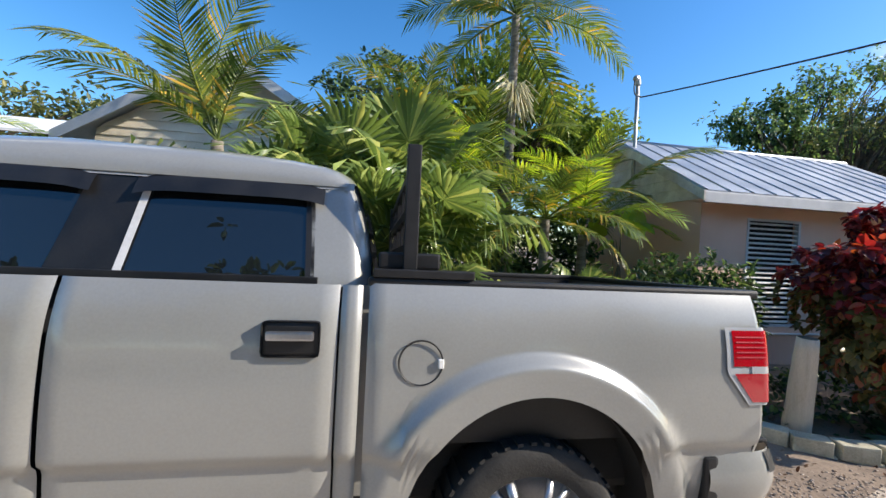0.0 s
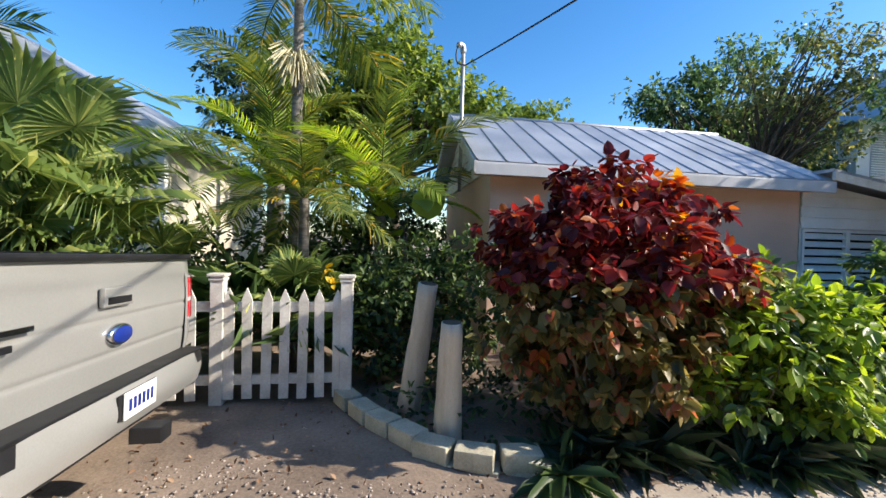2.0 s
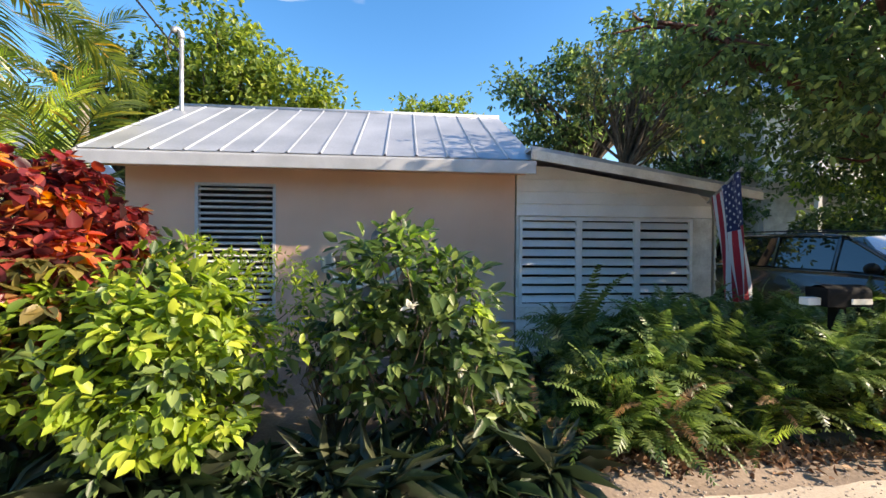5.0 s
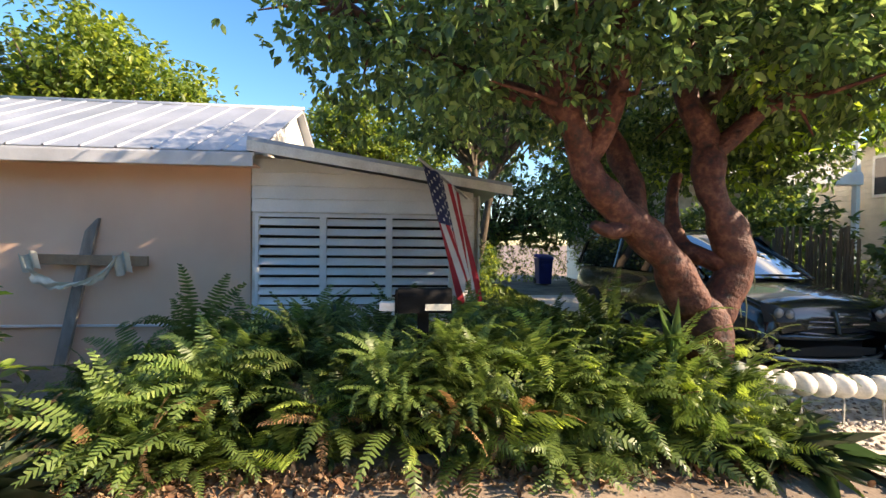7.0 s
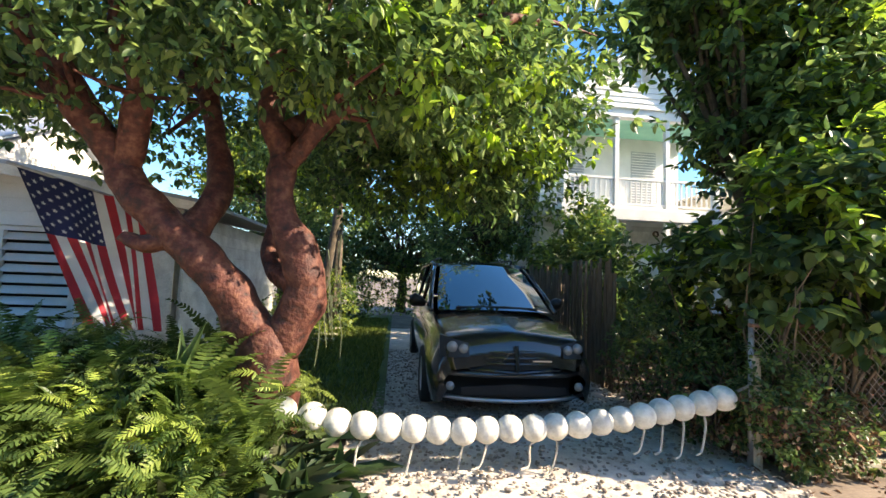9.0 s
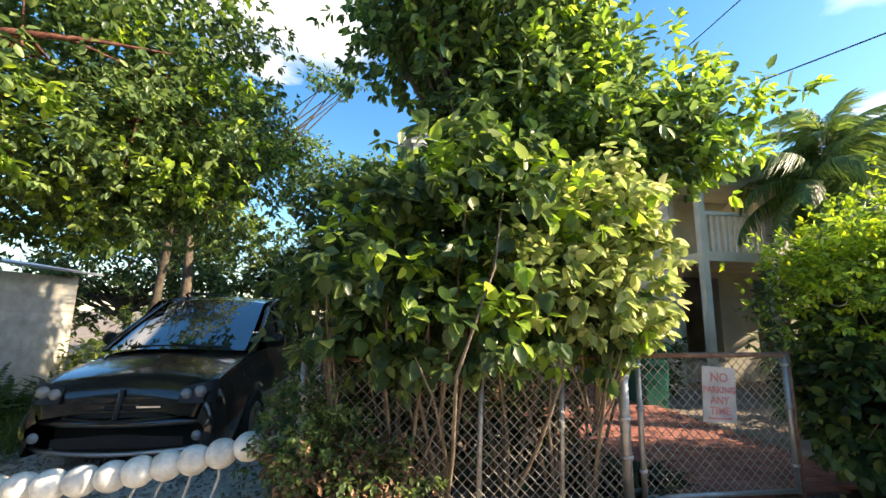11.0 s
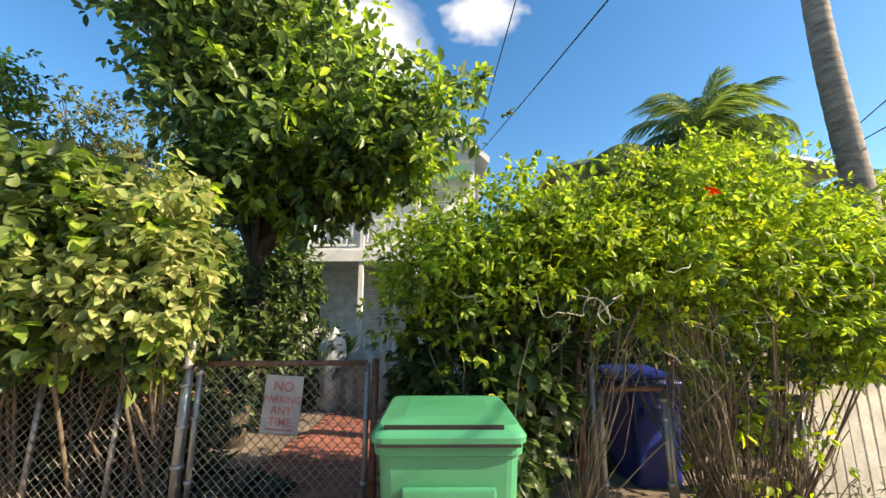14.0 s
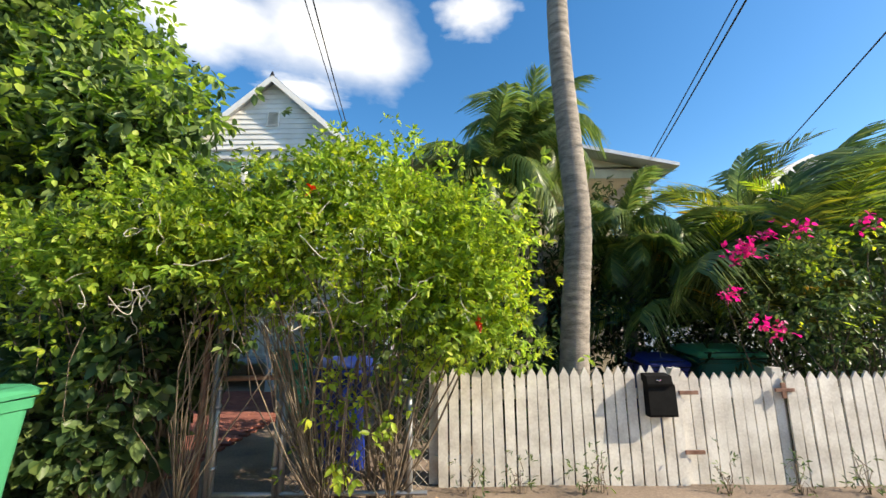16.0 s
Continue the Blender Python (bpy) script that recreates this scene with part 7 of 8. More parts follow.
# ---- other trees ----
def tree(label, base, crown, trunk_top, r, leaves, size, mat, bark=M_BARK, shape=OVATE, name="tree", depth=.55, seed=1.0, extra=()):
    t = thing(name, label, "tree", at=base)
    hull_trunk("trunk", smooth_line([base, tuple(Vector(base).lerp(Vector(trunk_top), .5) + Vector((.08, .05, 0))), trunk_top], 5), [r * (1 - .4 * i / 10) for i in range(11)], bark, t, 12, .03)
    tips, _ = crown_points(crown, 60, .8, .2, seed)
    bm = bmesh.new()
    for q in tips:
        b, q = Vector(trunk_top), Vector(q)
        tube(bm, [b - Vector((0, 0, random.uniform(0, .6))), b.lerp(q, .5) + Vector(rng.normal(size=3) * .2), q], [r * .35, r * .2, .008], 5, False)
    tagged(part("branchwork", bm, bark, t, smooth=True), kind="stuff")
    p, o = clumps(crown, leaves, 8, size * 2.0, depth, .25, seed)
    link("crown", leaf_mesh("crown", p, o, mat, size, shape, 6, .8, .45), t)
    for nm, n, mt, sz, keep in extra:
        p, o = clumps(crown, n, 8, size * 1.6, .3, .28, seed + .5)
        ok = keep(p, o)
        link(nm, leaf_mesh(nm, p[ok], o[ok], mt, sz, shape, 6, .8, .45), t)
    return t


# The extra layer colours leaves on the sun side as if sunlit.
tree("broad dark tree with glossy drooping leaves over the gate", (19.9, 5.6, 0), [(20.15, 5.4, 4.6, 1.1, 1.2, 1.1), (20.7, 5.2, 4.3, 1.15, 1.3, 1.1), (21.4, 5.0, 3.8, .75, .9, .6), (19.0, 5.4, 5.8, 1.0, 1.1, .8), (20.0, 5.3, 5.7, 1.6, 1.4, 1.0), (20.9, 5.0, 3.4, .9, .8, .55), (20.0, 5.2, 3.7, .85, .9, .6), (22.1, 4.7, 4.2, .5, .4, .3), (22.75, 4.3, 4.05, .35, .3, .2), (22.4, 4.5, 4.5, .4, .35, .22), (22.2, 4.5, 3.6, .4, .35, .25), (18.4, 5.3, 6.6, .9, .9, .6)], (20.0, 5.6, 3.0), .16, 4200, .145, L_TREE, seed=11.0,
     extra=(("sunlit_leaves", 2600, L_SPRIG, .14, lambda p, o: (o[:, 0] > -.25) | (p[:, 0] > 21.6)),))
tree("wispy olive-green tree behind the tan house", (13.3, 11.5, 0), [(11.6, 11.5, 5.9, .9, .9, .5), (12.9, 11.5, 6.5, .8, .8, .5), (14.4, 11.5, 7.4, .7, .7, .6), (13.6, 11.5, 5.6, .9, .9, .5), (15.6, 11.6, 6.2, .8, .7, .5), (12.3, 11.5, 4.7, 1.0, .9, .5), (16.8, 11.6, 8.4, .8, .5, .25)], (13.3, 11.5, 4.0), .16, 1900, .13, L_TREE, depth=.7, seed=12.0)
tree("tall leafy tree behind the tan house roof", (3.6, 11.5, 0), [(3.2, 11.5, 6.2, 1.5, 1.3, 1.3), (4.8, 11.4, 5.2, 1.5, 1.3, 1.0), (2.2, 11.6, 4.6, 1.4, 1.2, 1.2), (5.6, 11.4, 4.4, 1.0, 1.0, .8)], (3.6, 11.5, 3.4), .2, 2500, .16, L_BACK, seed=13.0)
tree("dark round tree behind the palms", (.2, 13, 0), [(.2, 13, 5.6, 1.8, 1.5, 1.4), (2.0, 13, 4.6, 1.4, 1.2, 1.2)], (.2, 13, 3.2), .2, 1500, .17, L_DARK, seed=14.0)
tree("sparse brownish tree beyond the cream house", (-12, 13, 0), [(-12, 13, 4.8, 2.4, 1.6, 1.4), (-8.6, 14, 4.4, 2.0, 1.6, 1.0), (-15, 12, 4.2, 2, 1.6, 1.4)], (-12, 13, 3), .2, 1700, .18, L_GREYTREE, seed=15.0)
tree("yellow-green tree far behind the drive", (10.6, 17, 0), [(9.6, 17, 6.0, 1.8, 1.5, 1.5), (8.2, 17, 5.4, 1.5, 1.4, 1.3), (11.6, 17.5, 5.0, 1.7, 1.5, 1.4)], (10.2, 17, 3.5), .22, 2100, .19, L_BACK, seed=16.0)
tree("shaded tree closing the end of the drive", (15.2, 18, 0), [(15.0, 18, 3.4, 2.4, 1.4, 1.8), (18.0, 18, 3.0, 2.0, 1.4, 1.7), (12.6, 17, 2.6, 2.0, 1.3, 1.6)], (15.2, 18, 2.2), .24, 2400, .18, L_MID, seed=17.0)
# A darker leaf copy mixed in stands for foliage in shade.
bush("hedge", "yellow-green shrubs along the back of the lawn", "hedge", [(13.2, 11, .8, .8, 1.5, .9), (12.9, 9.4, .5, .5, .8, .6), (17.8, 12.5, 1.2, .7, 2.2, 1.2), (13.2, 16.3, 1.0, 1.7, .6, 1.4), (16.2, 16.8, 1.0, 1.9, .6, 1.4), (11.6, 15.6, 1.0, 1.2, .6, 1.4), (13.6, 13.4, .7, .7, .5, .9)],
     [("leaves", 2000, L_BACK, .12, NARROW, 6, .3), ("shaded_leaves", 900, L_MID, .12, OVATE, 6, .3)], [(13.2, 11, 0)], 0, seed=18.5)

tree("olive-green tree overhanging the drive", (13.0, 10.4, 0), [(14.7, 9.0, 5.6, 1.0, 1.2, 1.0), (13.8, 8.8, 6.0, 1.4, 1.2, 1.1), (12.8, 9.4, 5.4, 1.0, 1.0, .8), (14.6, 9.4, 4.6, 1.3, 1.0, .8)], (13.6, 10.0, 3.8), .13, 750, .115, L_GREYTREE, depth=.7, seed=19.0)
tree("leafy tree in front of the white house wall", (17.9, 13.0, 0), [(17.6, 12.6, 5.2, 1.1, 1.0, 1.3), (18.6, 12.2, 3.4, .9, .8, 1.2), (17.0, 13.0, 3.2, 1.3, 1.0, 1.3), (16.2, 13.0, 5.4, 1.2, 1.0, 1.0)], (17.9, 13.0, 2.6), .15, 1900, .15, L_TREE, seed=19.6)
tree("leafy tree beyond the lawn of the tan house", (10.6, 14.0, 0), [(9.4, 14, 2.6, 1.3, .9, 1.5), (11.2, 14, 2.9, 1.3, .9, 1.3), (12.6, 14, 2.2, 1.0, .9, 1.2), (8.0, 14, 2.2, 1.0, .9, 1.3)], (10.6, 14.0, 1.8), .14, 1700, .14, L_MID, seed=19.3)
# Light falling on the tops is painted with a brighter leaf layer.
bush("leafy_shrubs", "dense mixed shrubs behind the reed screen", "shrub", [(18.5, 8.6, 1.3, .5, .9, 1.2), (19.2, 9.0, 2.5, .7, .6, 1.1), (18.8, 8.0, 2.1, .5, .6, .9), (18.7, 7.2, 1.7, .45, .8, .8), (18.6, 9.6, 1.6, .5, .6, 1.0)], [("leaves", 1100, L_MID, .13, OVATE, 6, .35), ("sunlit_leaves", 420, L_BACK, .12, OVATE, 6, .35, lambda p, o: o[:, 2] > .2)], [(18.5, 8.6, 0)], 14, .015, seed=19.9)

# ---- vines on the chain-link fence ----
# Yellower and paler leaves facing sun or lane put direct light into the colour.
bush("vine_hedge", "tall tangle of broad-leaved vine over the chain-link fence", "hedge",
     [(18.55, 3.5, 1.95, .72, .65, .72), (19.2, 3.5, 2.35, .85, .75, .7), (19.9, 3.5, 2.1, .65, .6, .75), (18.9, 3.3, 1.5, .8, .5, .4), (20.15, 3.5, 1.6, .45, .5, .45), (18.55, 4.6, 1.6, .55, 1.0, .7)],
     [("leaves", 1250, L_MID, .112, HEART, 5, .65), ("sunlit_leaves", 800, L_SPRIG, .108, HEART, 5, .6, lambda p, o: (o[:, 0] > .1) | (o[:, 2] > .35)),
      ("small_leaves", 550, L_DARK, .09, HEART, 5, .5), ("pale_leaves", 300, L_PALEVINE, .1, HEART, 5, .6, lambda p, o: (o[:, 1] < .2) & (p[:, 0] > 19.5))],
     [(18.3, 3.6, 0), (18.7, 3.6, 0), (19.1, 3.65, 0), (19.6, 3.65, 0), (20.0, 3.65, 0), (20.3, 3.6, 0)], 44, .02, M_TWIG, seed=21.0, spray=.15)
# Dark leaves and the rear blobs are added to darken sunlit ground behind.
bush("dry_hedge", "brown dry stems with added dark leaves below the vine hedge", "shrub",
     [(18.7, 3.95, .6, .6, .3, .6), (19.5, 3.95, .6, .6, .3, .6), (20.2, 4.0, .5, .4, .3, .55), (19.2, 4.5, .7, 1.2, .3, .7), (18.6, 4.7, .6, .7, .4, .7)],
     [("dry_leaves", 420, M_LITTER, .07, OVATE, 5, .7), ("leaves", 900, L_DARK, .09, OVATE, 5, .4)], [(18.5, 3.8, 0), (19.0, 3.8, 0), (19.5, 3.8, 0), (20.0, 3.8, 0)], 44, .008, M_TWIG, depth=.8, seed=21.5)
bush("dry_hedge", "low dense fine-leaved shrub at the end of the buoy rope", "hedge", [(18.0, 3.8, .55, .45, .55, .55), (17.95, 4.8, .7, .4, .8, .65), (18.3, 3.6, .4, .4, .35, .45), (18.2, 3.2, .5, .35, .25, .5), (17.95, 3.3, .7, .25, .2, .35), (18.6, 3.25, .35, .4, .15, .35)],
     [("leaves", 1400, L_MID, .045, OVATE, 7, .2), ("brown_leaves", 800, M_LITTER, .045, OVATE, 6, .2, lambda p, o: p[:, 2] < .7)], [(18.0, 3.9, 0), (18.3, 3.6, 0), (18.0, 4.6, 0)], 60, .012, seed=22.0)
bush("hanging_vine", "pale sunlit vine hanging beside the gate", "vine", [(20.25, 3.15, 2.4, .5, .35, .5), (20.5, 3.15, 1.85, .35, .3, .55), (20.1, 3.0, 1.75, .3, .2, .4), (19.6, 3.0, 1.9, .3, .2, .3)],
     [("leaves", 460, L_PALEVINE, .085, HEART, 5, .6)], [(20.3, 3.5, .6)], 14, .01, seed=23.0)

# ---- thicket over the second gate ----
# Leaf colours paint the light: bright on top and sun side, darker below.
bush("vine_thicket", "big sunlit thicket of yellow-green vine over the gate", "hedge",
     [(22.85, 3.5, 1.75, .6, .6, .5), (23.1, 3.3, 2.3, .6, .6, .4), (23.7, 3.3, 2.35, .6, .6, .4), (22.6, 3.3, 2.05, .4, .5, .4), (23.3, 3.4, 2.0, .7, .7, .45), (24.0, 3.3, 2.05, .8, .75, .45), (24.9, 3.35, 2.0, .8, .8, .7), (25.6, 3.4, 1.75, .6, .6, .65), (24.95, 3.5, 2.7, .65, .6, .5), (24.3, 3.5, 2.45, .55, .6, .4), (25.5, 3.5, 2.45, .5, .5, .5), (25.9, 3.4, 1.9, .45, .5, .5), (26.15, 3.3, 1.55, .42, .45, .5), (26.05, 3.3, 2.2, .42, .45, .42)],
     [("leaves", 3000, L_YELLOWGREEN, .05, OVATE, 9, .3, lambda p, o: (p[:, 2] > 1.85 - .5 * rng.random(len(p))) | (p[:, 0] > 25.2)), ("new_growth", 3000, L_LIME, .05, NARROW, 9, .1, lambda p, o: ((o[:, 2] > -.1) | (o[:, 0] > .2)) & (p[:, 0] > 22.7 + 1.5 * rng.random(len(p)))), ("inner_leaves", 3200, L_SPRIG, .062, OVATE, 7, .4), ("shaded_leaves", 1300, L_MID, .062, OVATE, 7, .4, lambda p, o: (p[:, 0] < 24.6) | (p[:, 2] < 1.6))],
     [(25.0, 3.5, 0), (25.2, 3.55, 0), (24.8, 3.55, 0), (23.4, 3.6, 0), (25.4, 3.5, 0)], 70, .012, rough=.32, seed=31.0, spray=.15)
bush("vine_curtain", "shaded broad-leaved vine curtain beside the green bin", "hedge",
     [(22.75, 3.4, .95, .45, .45, .75), (23.3, 3.35, 1.1, .38, .45, .85), (22.9, 3.2, .5, .4, .35, .4), (23.6, 3.7, 1.35, .3, .3, .5)],
     [("leaves", 620, L_MID, .105, HEART, 6, .45), ("dark_leaves", 420, L_DARK, .1, HEART, 6, .4)], [(22.8, 3.5, 0), (23.3, 3.5, 0)], 30, .018, seed=32.0)
bush("bare_stems", "tangle of bare brown stems under the thicket", "shrub", [(25.1, 3.35, .8, .6, .4, .75), (23.1, 3.05, 1.3, .5, .25, .5), (24.2, 3.1, 1.6, .5, .25, .3)], [("leaves", 160, L_YELLOWGREEN, .07, OVATE, 5, .3)], [(25.0, 3.5, 0), (25.25, 3.5, 0), (24.8, 3.5, 0), (25.4, 3.5, 0), (24.9, 3.3, 0), (23.2, 3.3, 0), (23.7, 3.4, 0)], 210, .006, depth=.9, seed=33.0)
cu = bmesh.new()
for k in range(60):
    q, _ = crown_points([(24.2, 2.95, 1.9, 1.9, .35, .5)], 1, .3, .1, 2)
    c0 = Vector(q[0])
    w = [c0]
    d = Vector(rng.normal(size=3))
    for i in range(6):
        d = (d + Vector(rng.normal(size=3)) * .7).normalized()
        w.append(w[-1] + d * .06)
    tube(cu, smooth_line(w, 2), .0035, 4, False)
tagged(part("vine_tendrils", cu, M_ROPE), "pale curling tendrils over the thicket", "vine", kind="stuff")
for x, y, z in ((24.79, 3.0, 2.55), (26.1, 2.95, 1.5)):
    fl = thing("red_flower", "scarlet flower on the vine thicket", "flower", "red flowers", at=(x, y, z))
    link("petals", leaf_mesh("petals", np.repeat(np.array([(x, y, z)]), 7, 0), unit(rng.normal(size=(7, 3)) + np.array((0, -1.0, 0))), L_BLOOM, .055, HEART, 1, .3, 0), fl)

# ---- behind the picket fence ----
ct = thing("coconut_palm", "tall leaning grey coconut palm trunk behind the fence", "palm tree", at=(27.25, 4.45, 0))
line = smooth_line([(27.2, 4.4, -.05), (27.22, 4.4, .6), (27.3, 4.4, 1.6), (27.4, 4.4, 2.6), (27.37, 4.4, 3.6), (27.33, 4.4, 4.6), (27.33, 4.4, 5.6), (27.4, 4.4, 8.2), (27.6, 4.5, 12.0)], 8)
part("trunk", tube(bmesh.new(), line, [(.2 if i < 4 else .165 - .05 * i / len(line)) * (1.02 if i % 2 else .985) for i in range(len(line))], 18), M_PALMBARK, ct, "ringed grey trunk", True)
place_fronds(FEATHER, (27.6, 4.5, 12.0), ct, 14, -40, 70, 1.5)
QUEEN = [frond_mesh("feather_frond", leafmat("soft_palm_leaflets", [(0, (.07, .12, .035)), (.7, (.15, .22, .06)), (1, (.34, .36, .1))], .38, .4), 2.2, 74, .62, a, d, .4, True, .2) for a, d in ((1.4, 1.7), (1.9, 2.0), (1.1, 1.5))]
palm("feather palm with soft hanging fronds behind the coconut trunk", (27.5, 7.0, 0), (27.5, 7.0, 5.0), .14, .11, QUEEN, 40, -86, 70, .62)
palm("low feather palm with a skirt of hanging fronds", (26.7, 6.7, 0), (26.7, 6.7, 4.2), .11, .09, QUEEN, 26, -86, 50, .72)
palm("feather palm hiding the porch of the end house", (28.9, 6.6, 0), (28.9, 6.6, 3.0), .09, .07, QUEEN, 24, -70, 70, .62)
for x, y, h, sc in ((30.0, 6.2, 1.4, 1.0), (31.0, 6.0, 1.8, 1.15), (32.0, 6.2, 2.0, 1.2), (33.2, 6.5, 1.8, 1.2), (31.5, 7.2, 2.4, 1.2), (29.6, 7.0, 1.6, 1.0), (34.5, 6.4, 2.0, 1.2)):
    palm("clump of arching feather palm fronds behind the fence", (x, y, 0), (x, y, h), .06, .05, random.sample(FEATHER + QUEEN + ARECA[:1], 3), 14, 0, 84, sc)
# Yellow-green leaves on top carry the sunlight as colour.
bush("bougainvillea", "bougainvillea shrub with pink bracts over the picket fence", "shrub", [(29.9, 4.6, 1.75, .75, .6, .6), (30.8, 4.6, 2.0, .9, .6, .7), (31.8, 4.6, 1.8, .9, .6, .7), (30.4, 4.5, 1.3, .9, .5, .4)],
     [("leaves", 1100, L_MID, .065, OVATE, 6, .3), ("sunlit_leaves", 300, L_YELLOWGREEN, .07, OVATE, 6, .3, lambda p, o: o[:, 2] > .3)], [(30.3, 4.7, 0), (30.8, 4.7, 0), (31.5, 4.7, 0)], 50, .015, seed=41.0)
for k, (x, y, z) in enumerate(((29.0, 4.0, 2.3), (29.25, 3.98, 2.38), (29.1, 4.05, 2.2), (28.8, 4.03, 1.77), (29.05, 3.95, 1.45), (29.15, 3.95, 1.4), (29.6, 4.0, 2.45), (30.3, 4.0, 2.5), (28.9, 4.1, 2.15))):
    fl = thing("pink_bloom", "spray of bright pink bougainvillea bracts", "flower", "pink blooms", at=(x, y, z))
    link("bracts", leaf_mesh("bracts", np.array([(x, y, z)]) + rng.normal(size=(16, 3)) * .05, unit(rng.normal(size=(16, 3))), L_PINK, .045, HEART, 2, .6, 0), fl)
bush("dark_undergrowth", "dark undergrowth in front of the end house", "shrub", [(30.2, 7.8, 1.8, 1.2, .5, 1.8), (32.2, 7.8, 1.9, 1.3, .5, 1.9), (34.3, 7.6, 1.8, 1.3, .5, 1.8), (26.8, 5.6, .8, .9, .5, .9), (28.6, 6.4, 1.0, 1.2, .6, 1.1), (25.0, 5.4, .8, 1.0, .6, .9), (30.5, 5.4, .7, 1.4, .4, .8), (29.3, 6.6, 1.5, 1.0, .5, 1.4), (27.3, 6.9, 2.2, 1.1, .4, 1.5), (28.9, 7.2, 2.4, 1.0, .35, 1.6), (26.2, 6.8, 1.6, .8, .4, 1.4), (30.8, 6.4, 1.6, 1.0, .5, 1.5), (32.4, 6.4, 1.6, 1.0, .5, 1.5)],
     [("leaves", 4200, L_DARK, .15, NARROW, 6, .3)], [(26.8, 5.6, 0)], 0, seed=42.0)
for x, y in ((26.05, 3.68), (26.5, 3.7), (27.05, 3.68), (27.2, 3.66), (28.3, 3.68), (28.9, 3.66), (29.5, 3.68), (30.2, 3.66)):
    bush("weed", "leafy weed growing at the foot of the pickets", "weed", [(x, y, .2, .14, .08, .22)], [("leaves", 14, L_MID, .05, NARROW, 4, .2)], [(x, y, 0)], 6, .005, seed=x, group="fence weeds")
bush("shrub", "leafy shrubs beside the porch steps", "shrub", [(23.9, 8.2, .9, .5, 1.0, .9), (20.0, 8.2, .9, .8, .8, .8), (19.4, 6.6, .7, .6, 1.0, .7), (20.0, 4.9, 1.1, .55, .4, .9), (20.5, 5.1, 1.6, .5, .4, .8)], [("leaves", 1100, L_DARK, .12, OVATE, 6, .3)], [(23.9, 8.2, 0)], 0, seed=43.0)

# ---- trees across the lane, behind the camera ----
for x, y, s in ((-10, -10, 1.5), (-4, -9.5, 1.7), (2, -9.5, 1.45), (7, -9.5, 1.7), (12, -8.5, 1.0), (21, -9, 1.2), (32, -9, 1.0)):
    tree("leafy tree across the lane", (x, y, 0), [(x, y, 3.6 * s, 2.2, 1.8, 1.5 * s), (x + 1.5, y, 2.8 * s, 1.6, 1.5, 1.3 * s), (x - 1.6, y, 2.8 * s, 1.6, 1.5, 1.3 * s)], (x, y, 2.2), .2, 640, .4, L_DARK, seed=50 + x)

# ---- clouds ----
def cloud(label, c, w, h, seed):
    m, nt, b = nodes_of("cloud_vapour")
    L = nt.links.new
    tc = nt.nodes.new("ShaderNodeTexCoord")
    ns = nt.nodes.new("ShaderNodeTexNoise")
    ns.noise_dimensions = '4D'
    ns.inputs["W"].default_value = seed
    ns.inputs["Scale"].default_value, ns.inputs["Detail"].default_value = 2.6, 9
    mp = nt.nodes.new("ShaderNodeMapping")
    mp.inputs["Location"].default_value = (-.5, -.5, 0)
    L(tc.outputs["UV"], mp.inputs[0])
    L(mp.outputs[0], ns.inputs[0])
    ln = nt.nodes.new("ShaderNodeVectorMath")
    ln.operation = 'LENGTH'
    L(mp.outputs[0], ln.inputs[0])
    ma = nt.nodes.new("ShaderNodeMath")
    ma.operation = 'MULTIPLY_ADD'
    L(ln.outputs["Value"], ma.inputs[0])
    ma.inputs[1].default_value = -1.5
    L(ns.outputs[0], ma.inputs[2])
    mr = nt.nodes.new("ShaderNodeMapRange")
    mr.inputs[1].default_value, mr.inputs[2].default_value = -.12, .5
    L(ma.outputs[0], mr.inputs[0])
    em = nt.nodes.new("ShaderNodeEmission")
    em.inputs[0].default_value, em.inputs[1].default_value = (1, 1, 1, 1), .95
    tr = nt.nodes.new("ShaderNodeBsdfTransparent")
    mx = nt.nodes.new("ShaderNodeMixShader")
    L(mr.outputs[0], mx.inputs[0])
    L(tr.outputs[0], mx.inputs[1])
    L(em.outputs[0], mx.inputs[2])
    L(mx.outputs[0], nt.nodes["Material Output"].inputs[0])
    bm = bmesh.new()
    uv = bm.loops.layers.uv.new("UVMap")
    M = look(c, (14, 0, 1.5))
    f = bm.faces.new([bm.verts.new(M @ Vector((sx * w / 2, sy * h / 2, 0))) for sx, sy in ((-1, -1), (1, -1), (1, 1), (-1, 1))])
    for lp, q in zip(f.loops, ((0, 0), (1, 0), (1, 1), (0, 1))):
        lp[uv].uv = q
    ob = part("cloud", bm, m)
    ob.visible_shadow = False
    return tagged(ob, label, "cloud", "clouds", "structure")


def sky_at(t_eye, az, el, d=900):
    return (t_eye[0] + d * math.sin(radians(az)) * math.cos(radians(el)), t_eye[1] + d * math.cos(radians(az)) * math.cos(radians(el)), d * math.sin(radians(el)))


for az, el, w, h, sd_ in ((-16, 37, 470, 300, 1.3), (6, 41, 190, 120, 2.1), (-36, 36, 330, 200, 3.3), (62, 34, 300, 200, 4.2), (60, 20, 260, 90, 5.2), (-20, 31, 230, 70, 6.4), (-55, 40, 420, 200, 7.7)):
    cloud("soft white fair-weather cloud", sky_at((20, 0, 1.5), az, el), w, h, sd_)

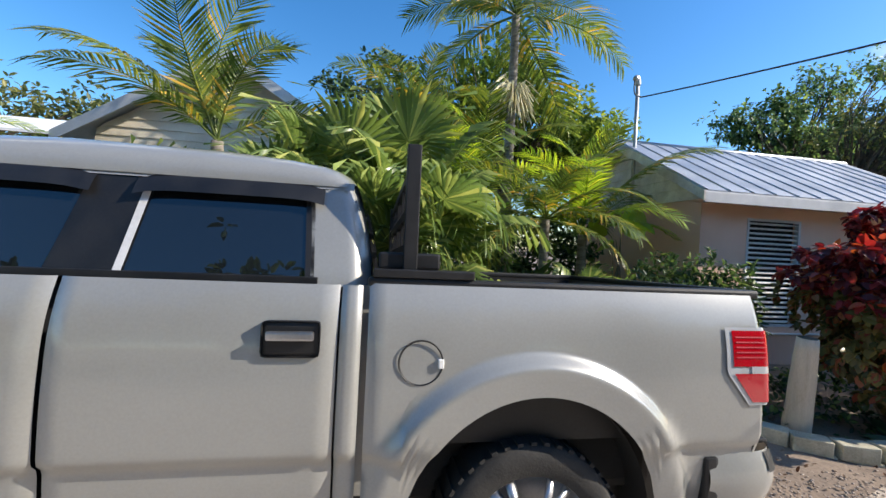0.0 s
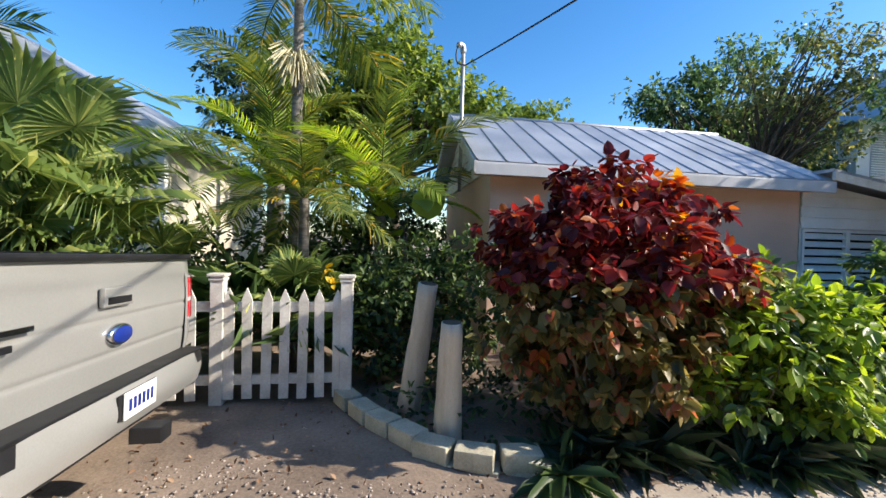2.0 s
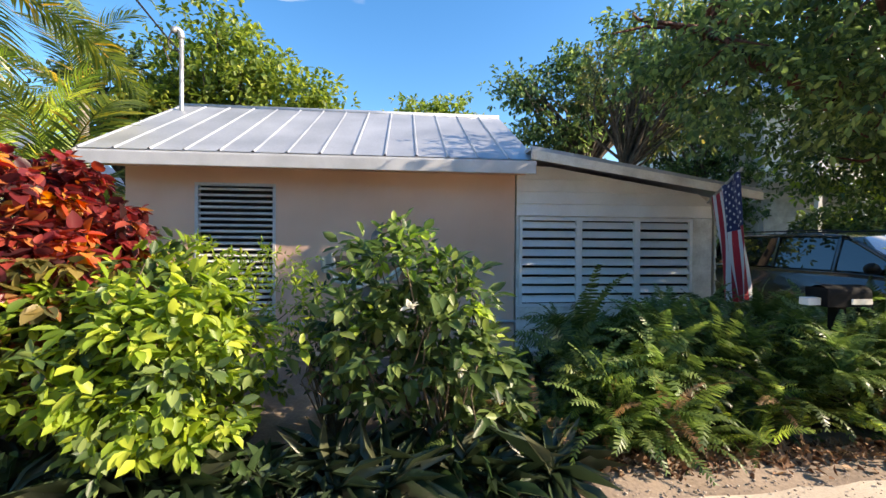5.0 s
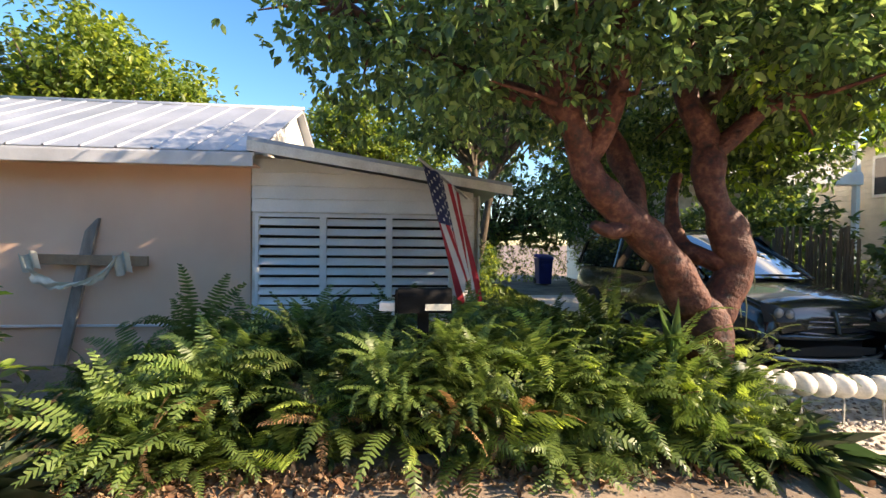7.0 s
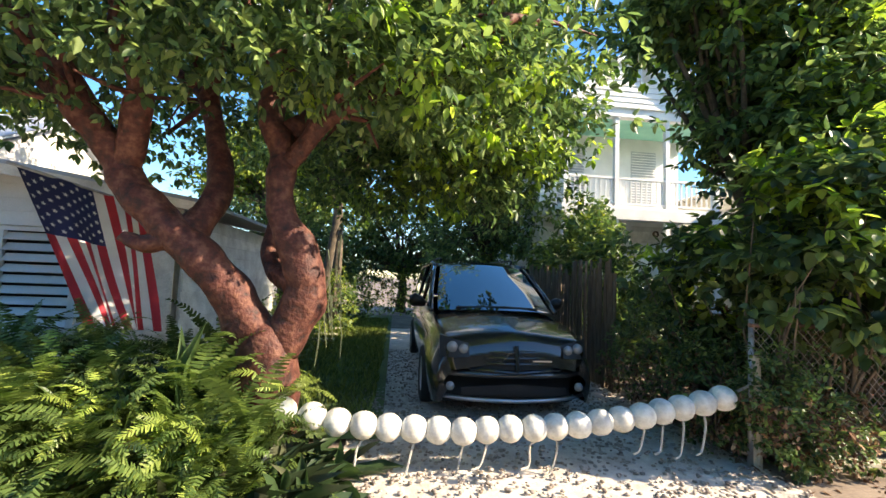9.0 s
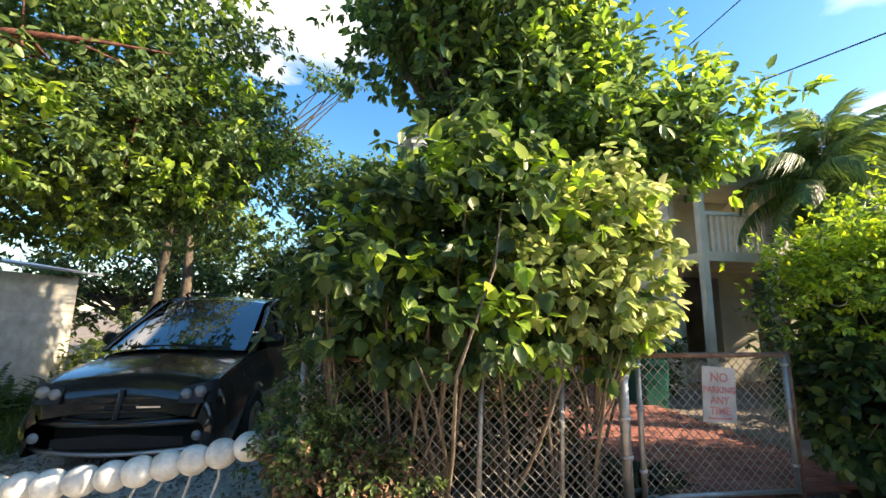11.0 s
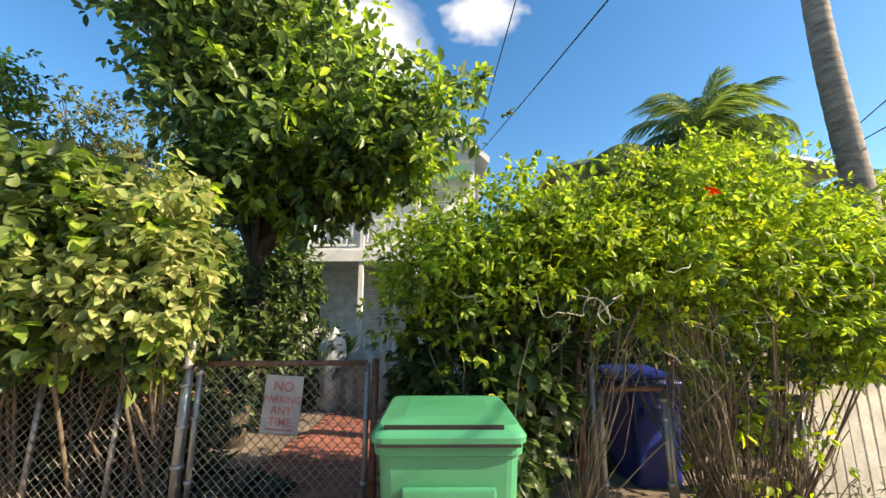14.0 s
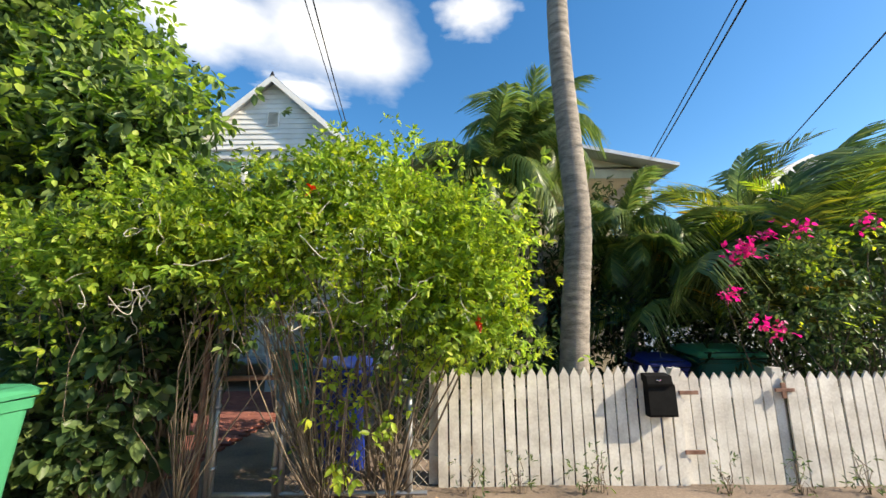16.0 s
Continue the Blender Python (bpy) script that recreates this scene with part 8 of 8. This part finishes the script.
# ---- litter, gravel and grass ----
def litter(name, label, n, xs, ys, z, size, mat, shape, kind="stuff", flat_=.25):
    P = np.c_[rng.uniform(*xs, n), ys(rng, n), np.full(n, z)]
    O = np.tile(np.array((0, 0, .15)), (n, 1))
    return tagged(link(name, leaf_mesh(name, P, O, mat, size, shape, 1, 1.0, 0, .5, 0)), label, name.replace("_", " "), kind=kind)


litter("leaf_litter", "dry brown leaves along the lane's edge", 6000, (4.3, 14.4), lambda r, n: 3.0 - np.abs(r.normal(size=n)) * .13, .035, .055, M_LITTER, OVATE)
litter("leaf_litter", "scattered dry leaves on the drive", 420, (.5, 4.2), lambda r, n: r.uniform(2.7, 4.2, n), .035, .04, M_LITTER, OVATE)
litter("leaf_litter", "dry leaves under the chain-link fence", 900, (17.8, 25.8), lambda r, n: r.uniform(2.6, 3.6, n), .04, .06, M_LITTER, OVATE)


def pebbles(name, label, n, xs, ys, size, z):
    bm = bmesh.new()
    bmesh.ops.create_icosphere(bm, subdivisions=1, radius=.5)
    V = np.array([tuple(v.co) for v in bm.verts])
    Fc = np.array([[v.index for v in f.verts] for f in bm.faces])
    bm.free()
    P = np.c_[rng.uniform(*xs, n), rng.uniform(*ys, n), np.full(n, z)]
    s = size * rng.uniform(.4, 1.3, (n, 1, 1)) * np.array((1, 1, .55)) * rng.uniform(.7, 1.3, (n, 1, 3))
    co = P[:, None] + V[None] * s
    fc = Fc[None] + (np.arange(n) * len(V))[:, None, None]
    tagged(link(name, raw_mesh(name, co.reshape(-1, 3), fc.reshape(-1, 3), M_PEBBLE)), label, "gravel", kind="stuff")


pebbles("shell_gravel", "loose pale shell and coral gravel on the drive", 7000, (14.6, 18.0), (2.1, 8.5), .035, .065)
pebbles("shell_gravel", "loose pale gravel by the picket fence", 2600, (.6, 4.0), (2.2, 4.0), .022, .022)
pebbles("road_grit", "pale grit along the lane's edge", 2800, (-1.0, 18.0), (2.2, 2.85), .018, .006)
g = np.c_[rng.uniform(12.8, 14.8, 9000), rng.uniform(4.1, 14, 9000), np.full(9000, .07)]
tagged(link("grass", leaf_mesh("grass", g, np.tile(np.array((0, 0, 1.0)), (9000, 1)), L_GRASS, .1, STRAP, 1, .35, -.3, .4, 0)), "short patchy grass of the lawn", "grass", kind="stuff")

for x, y in ((13.45, 9.3), (13.4, 10.2), (13.3, 11.2), (13.2, 12.3)):
    bm = box(bmesh.new(), -.28, .28, -.2, .2, 0, .035, .012, m=pose(x, y, .085, 0, 0, random.uniform(-12, 12)))
    tagged(part("stepping_stone", bm, M_BLOCK), "pale concrete stepping stone set in the lawn", "paving stone", "stepping stones")

# ---- brick path ----
path = uneven("brick_path", 20.65, 23.3, 3.5, 9.4, .5, lambda x, y: .045, M_DIRT, "red brick path leading to the porch", "path")
bm = bmesh.new()
box(bm, -.108, .108, -.05, .05, 0, .03, .004)
me = mesh_of("brick", bm, M_BRICK)
far = bmesh.new()
count = 0
row = 0
y = 3.58
while y < 9.3:
    x = 20.78 + (.11 if row % 2 else 0)
    while x < 23.2:
        if count < 290:
            ob = link("brick", me, path)
            ob.matrix_basis = pose(x, y, .05 + random.uniform(-.004, .004), random.uniform(-1, 1), random.uniform(-1, 1), random.uniform(-1, 1))
        else:
            z = .05 + random.uniform(-.004, .004)
            box(far, x - .108, x + .108, y - .05, y + .05, z, z + .03)
        count += 1
        x += .224
    y += .107
    row += 1
tagged(part("far_bricks", far, M_BRICK, path), "red bricks further up the path", kind="stuff")
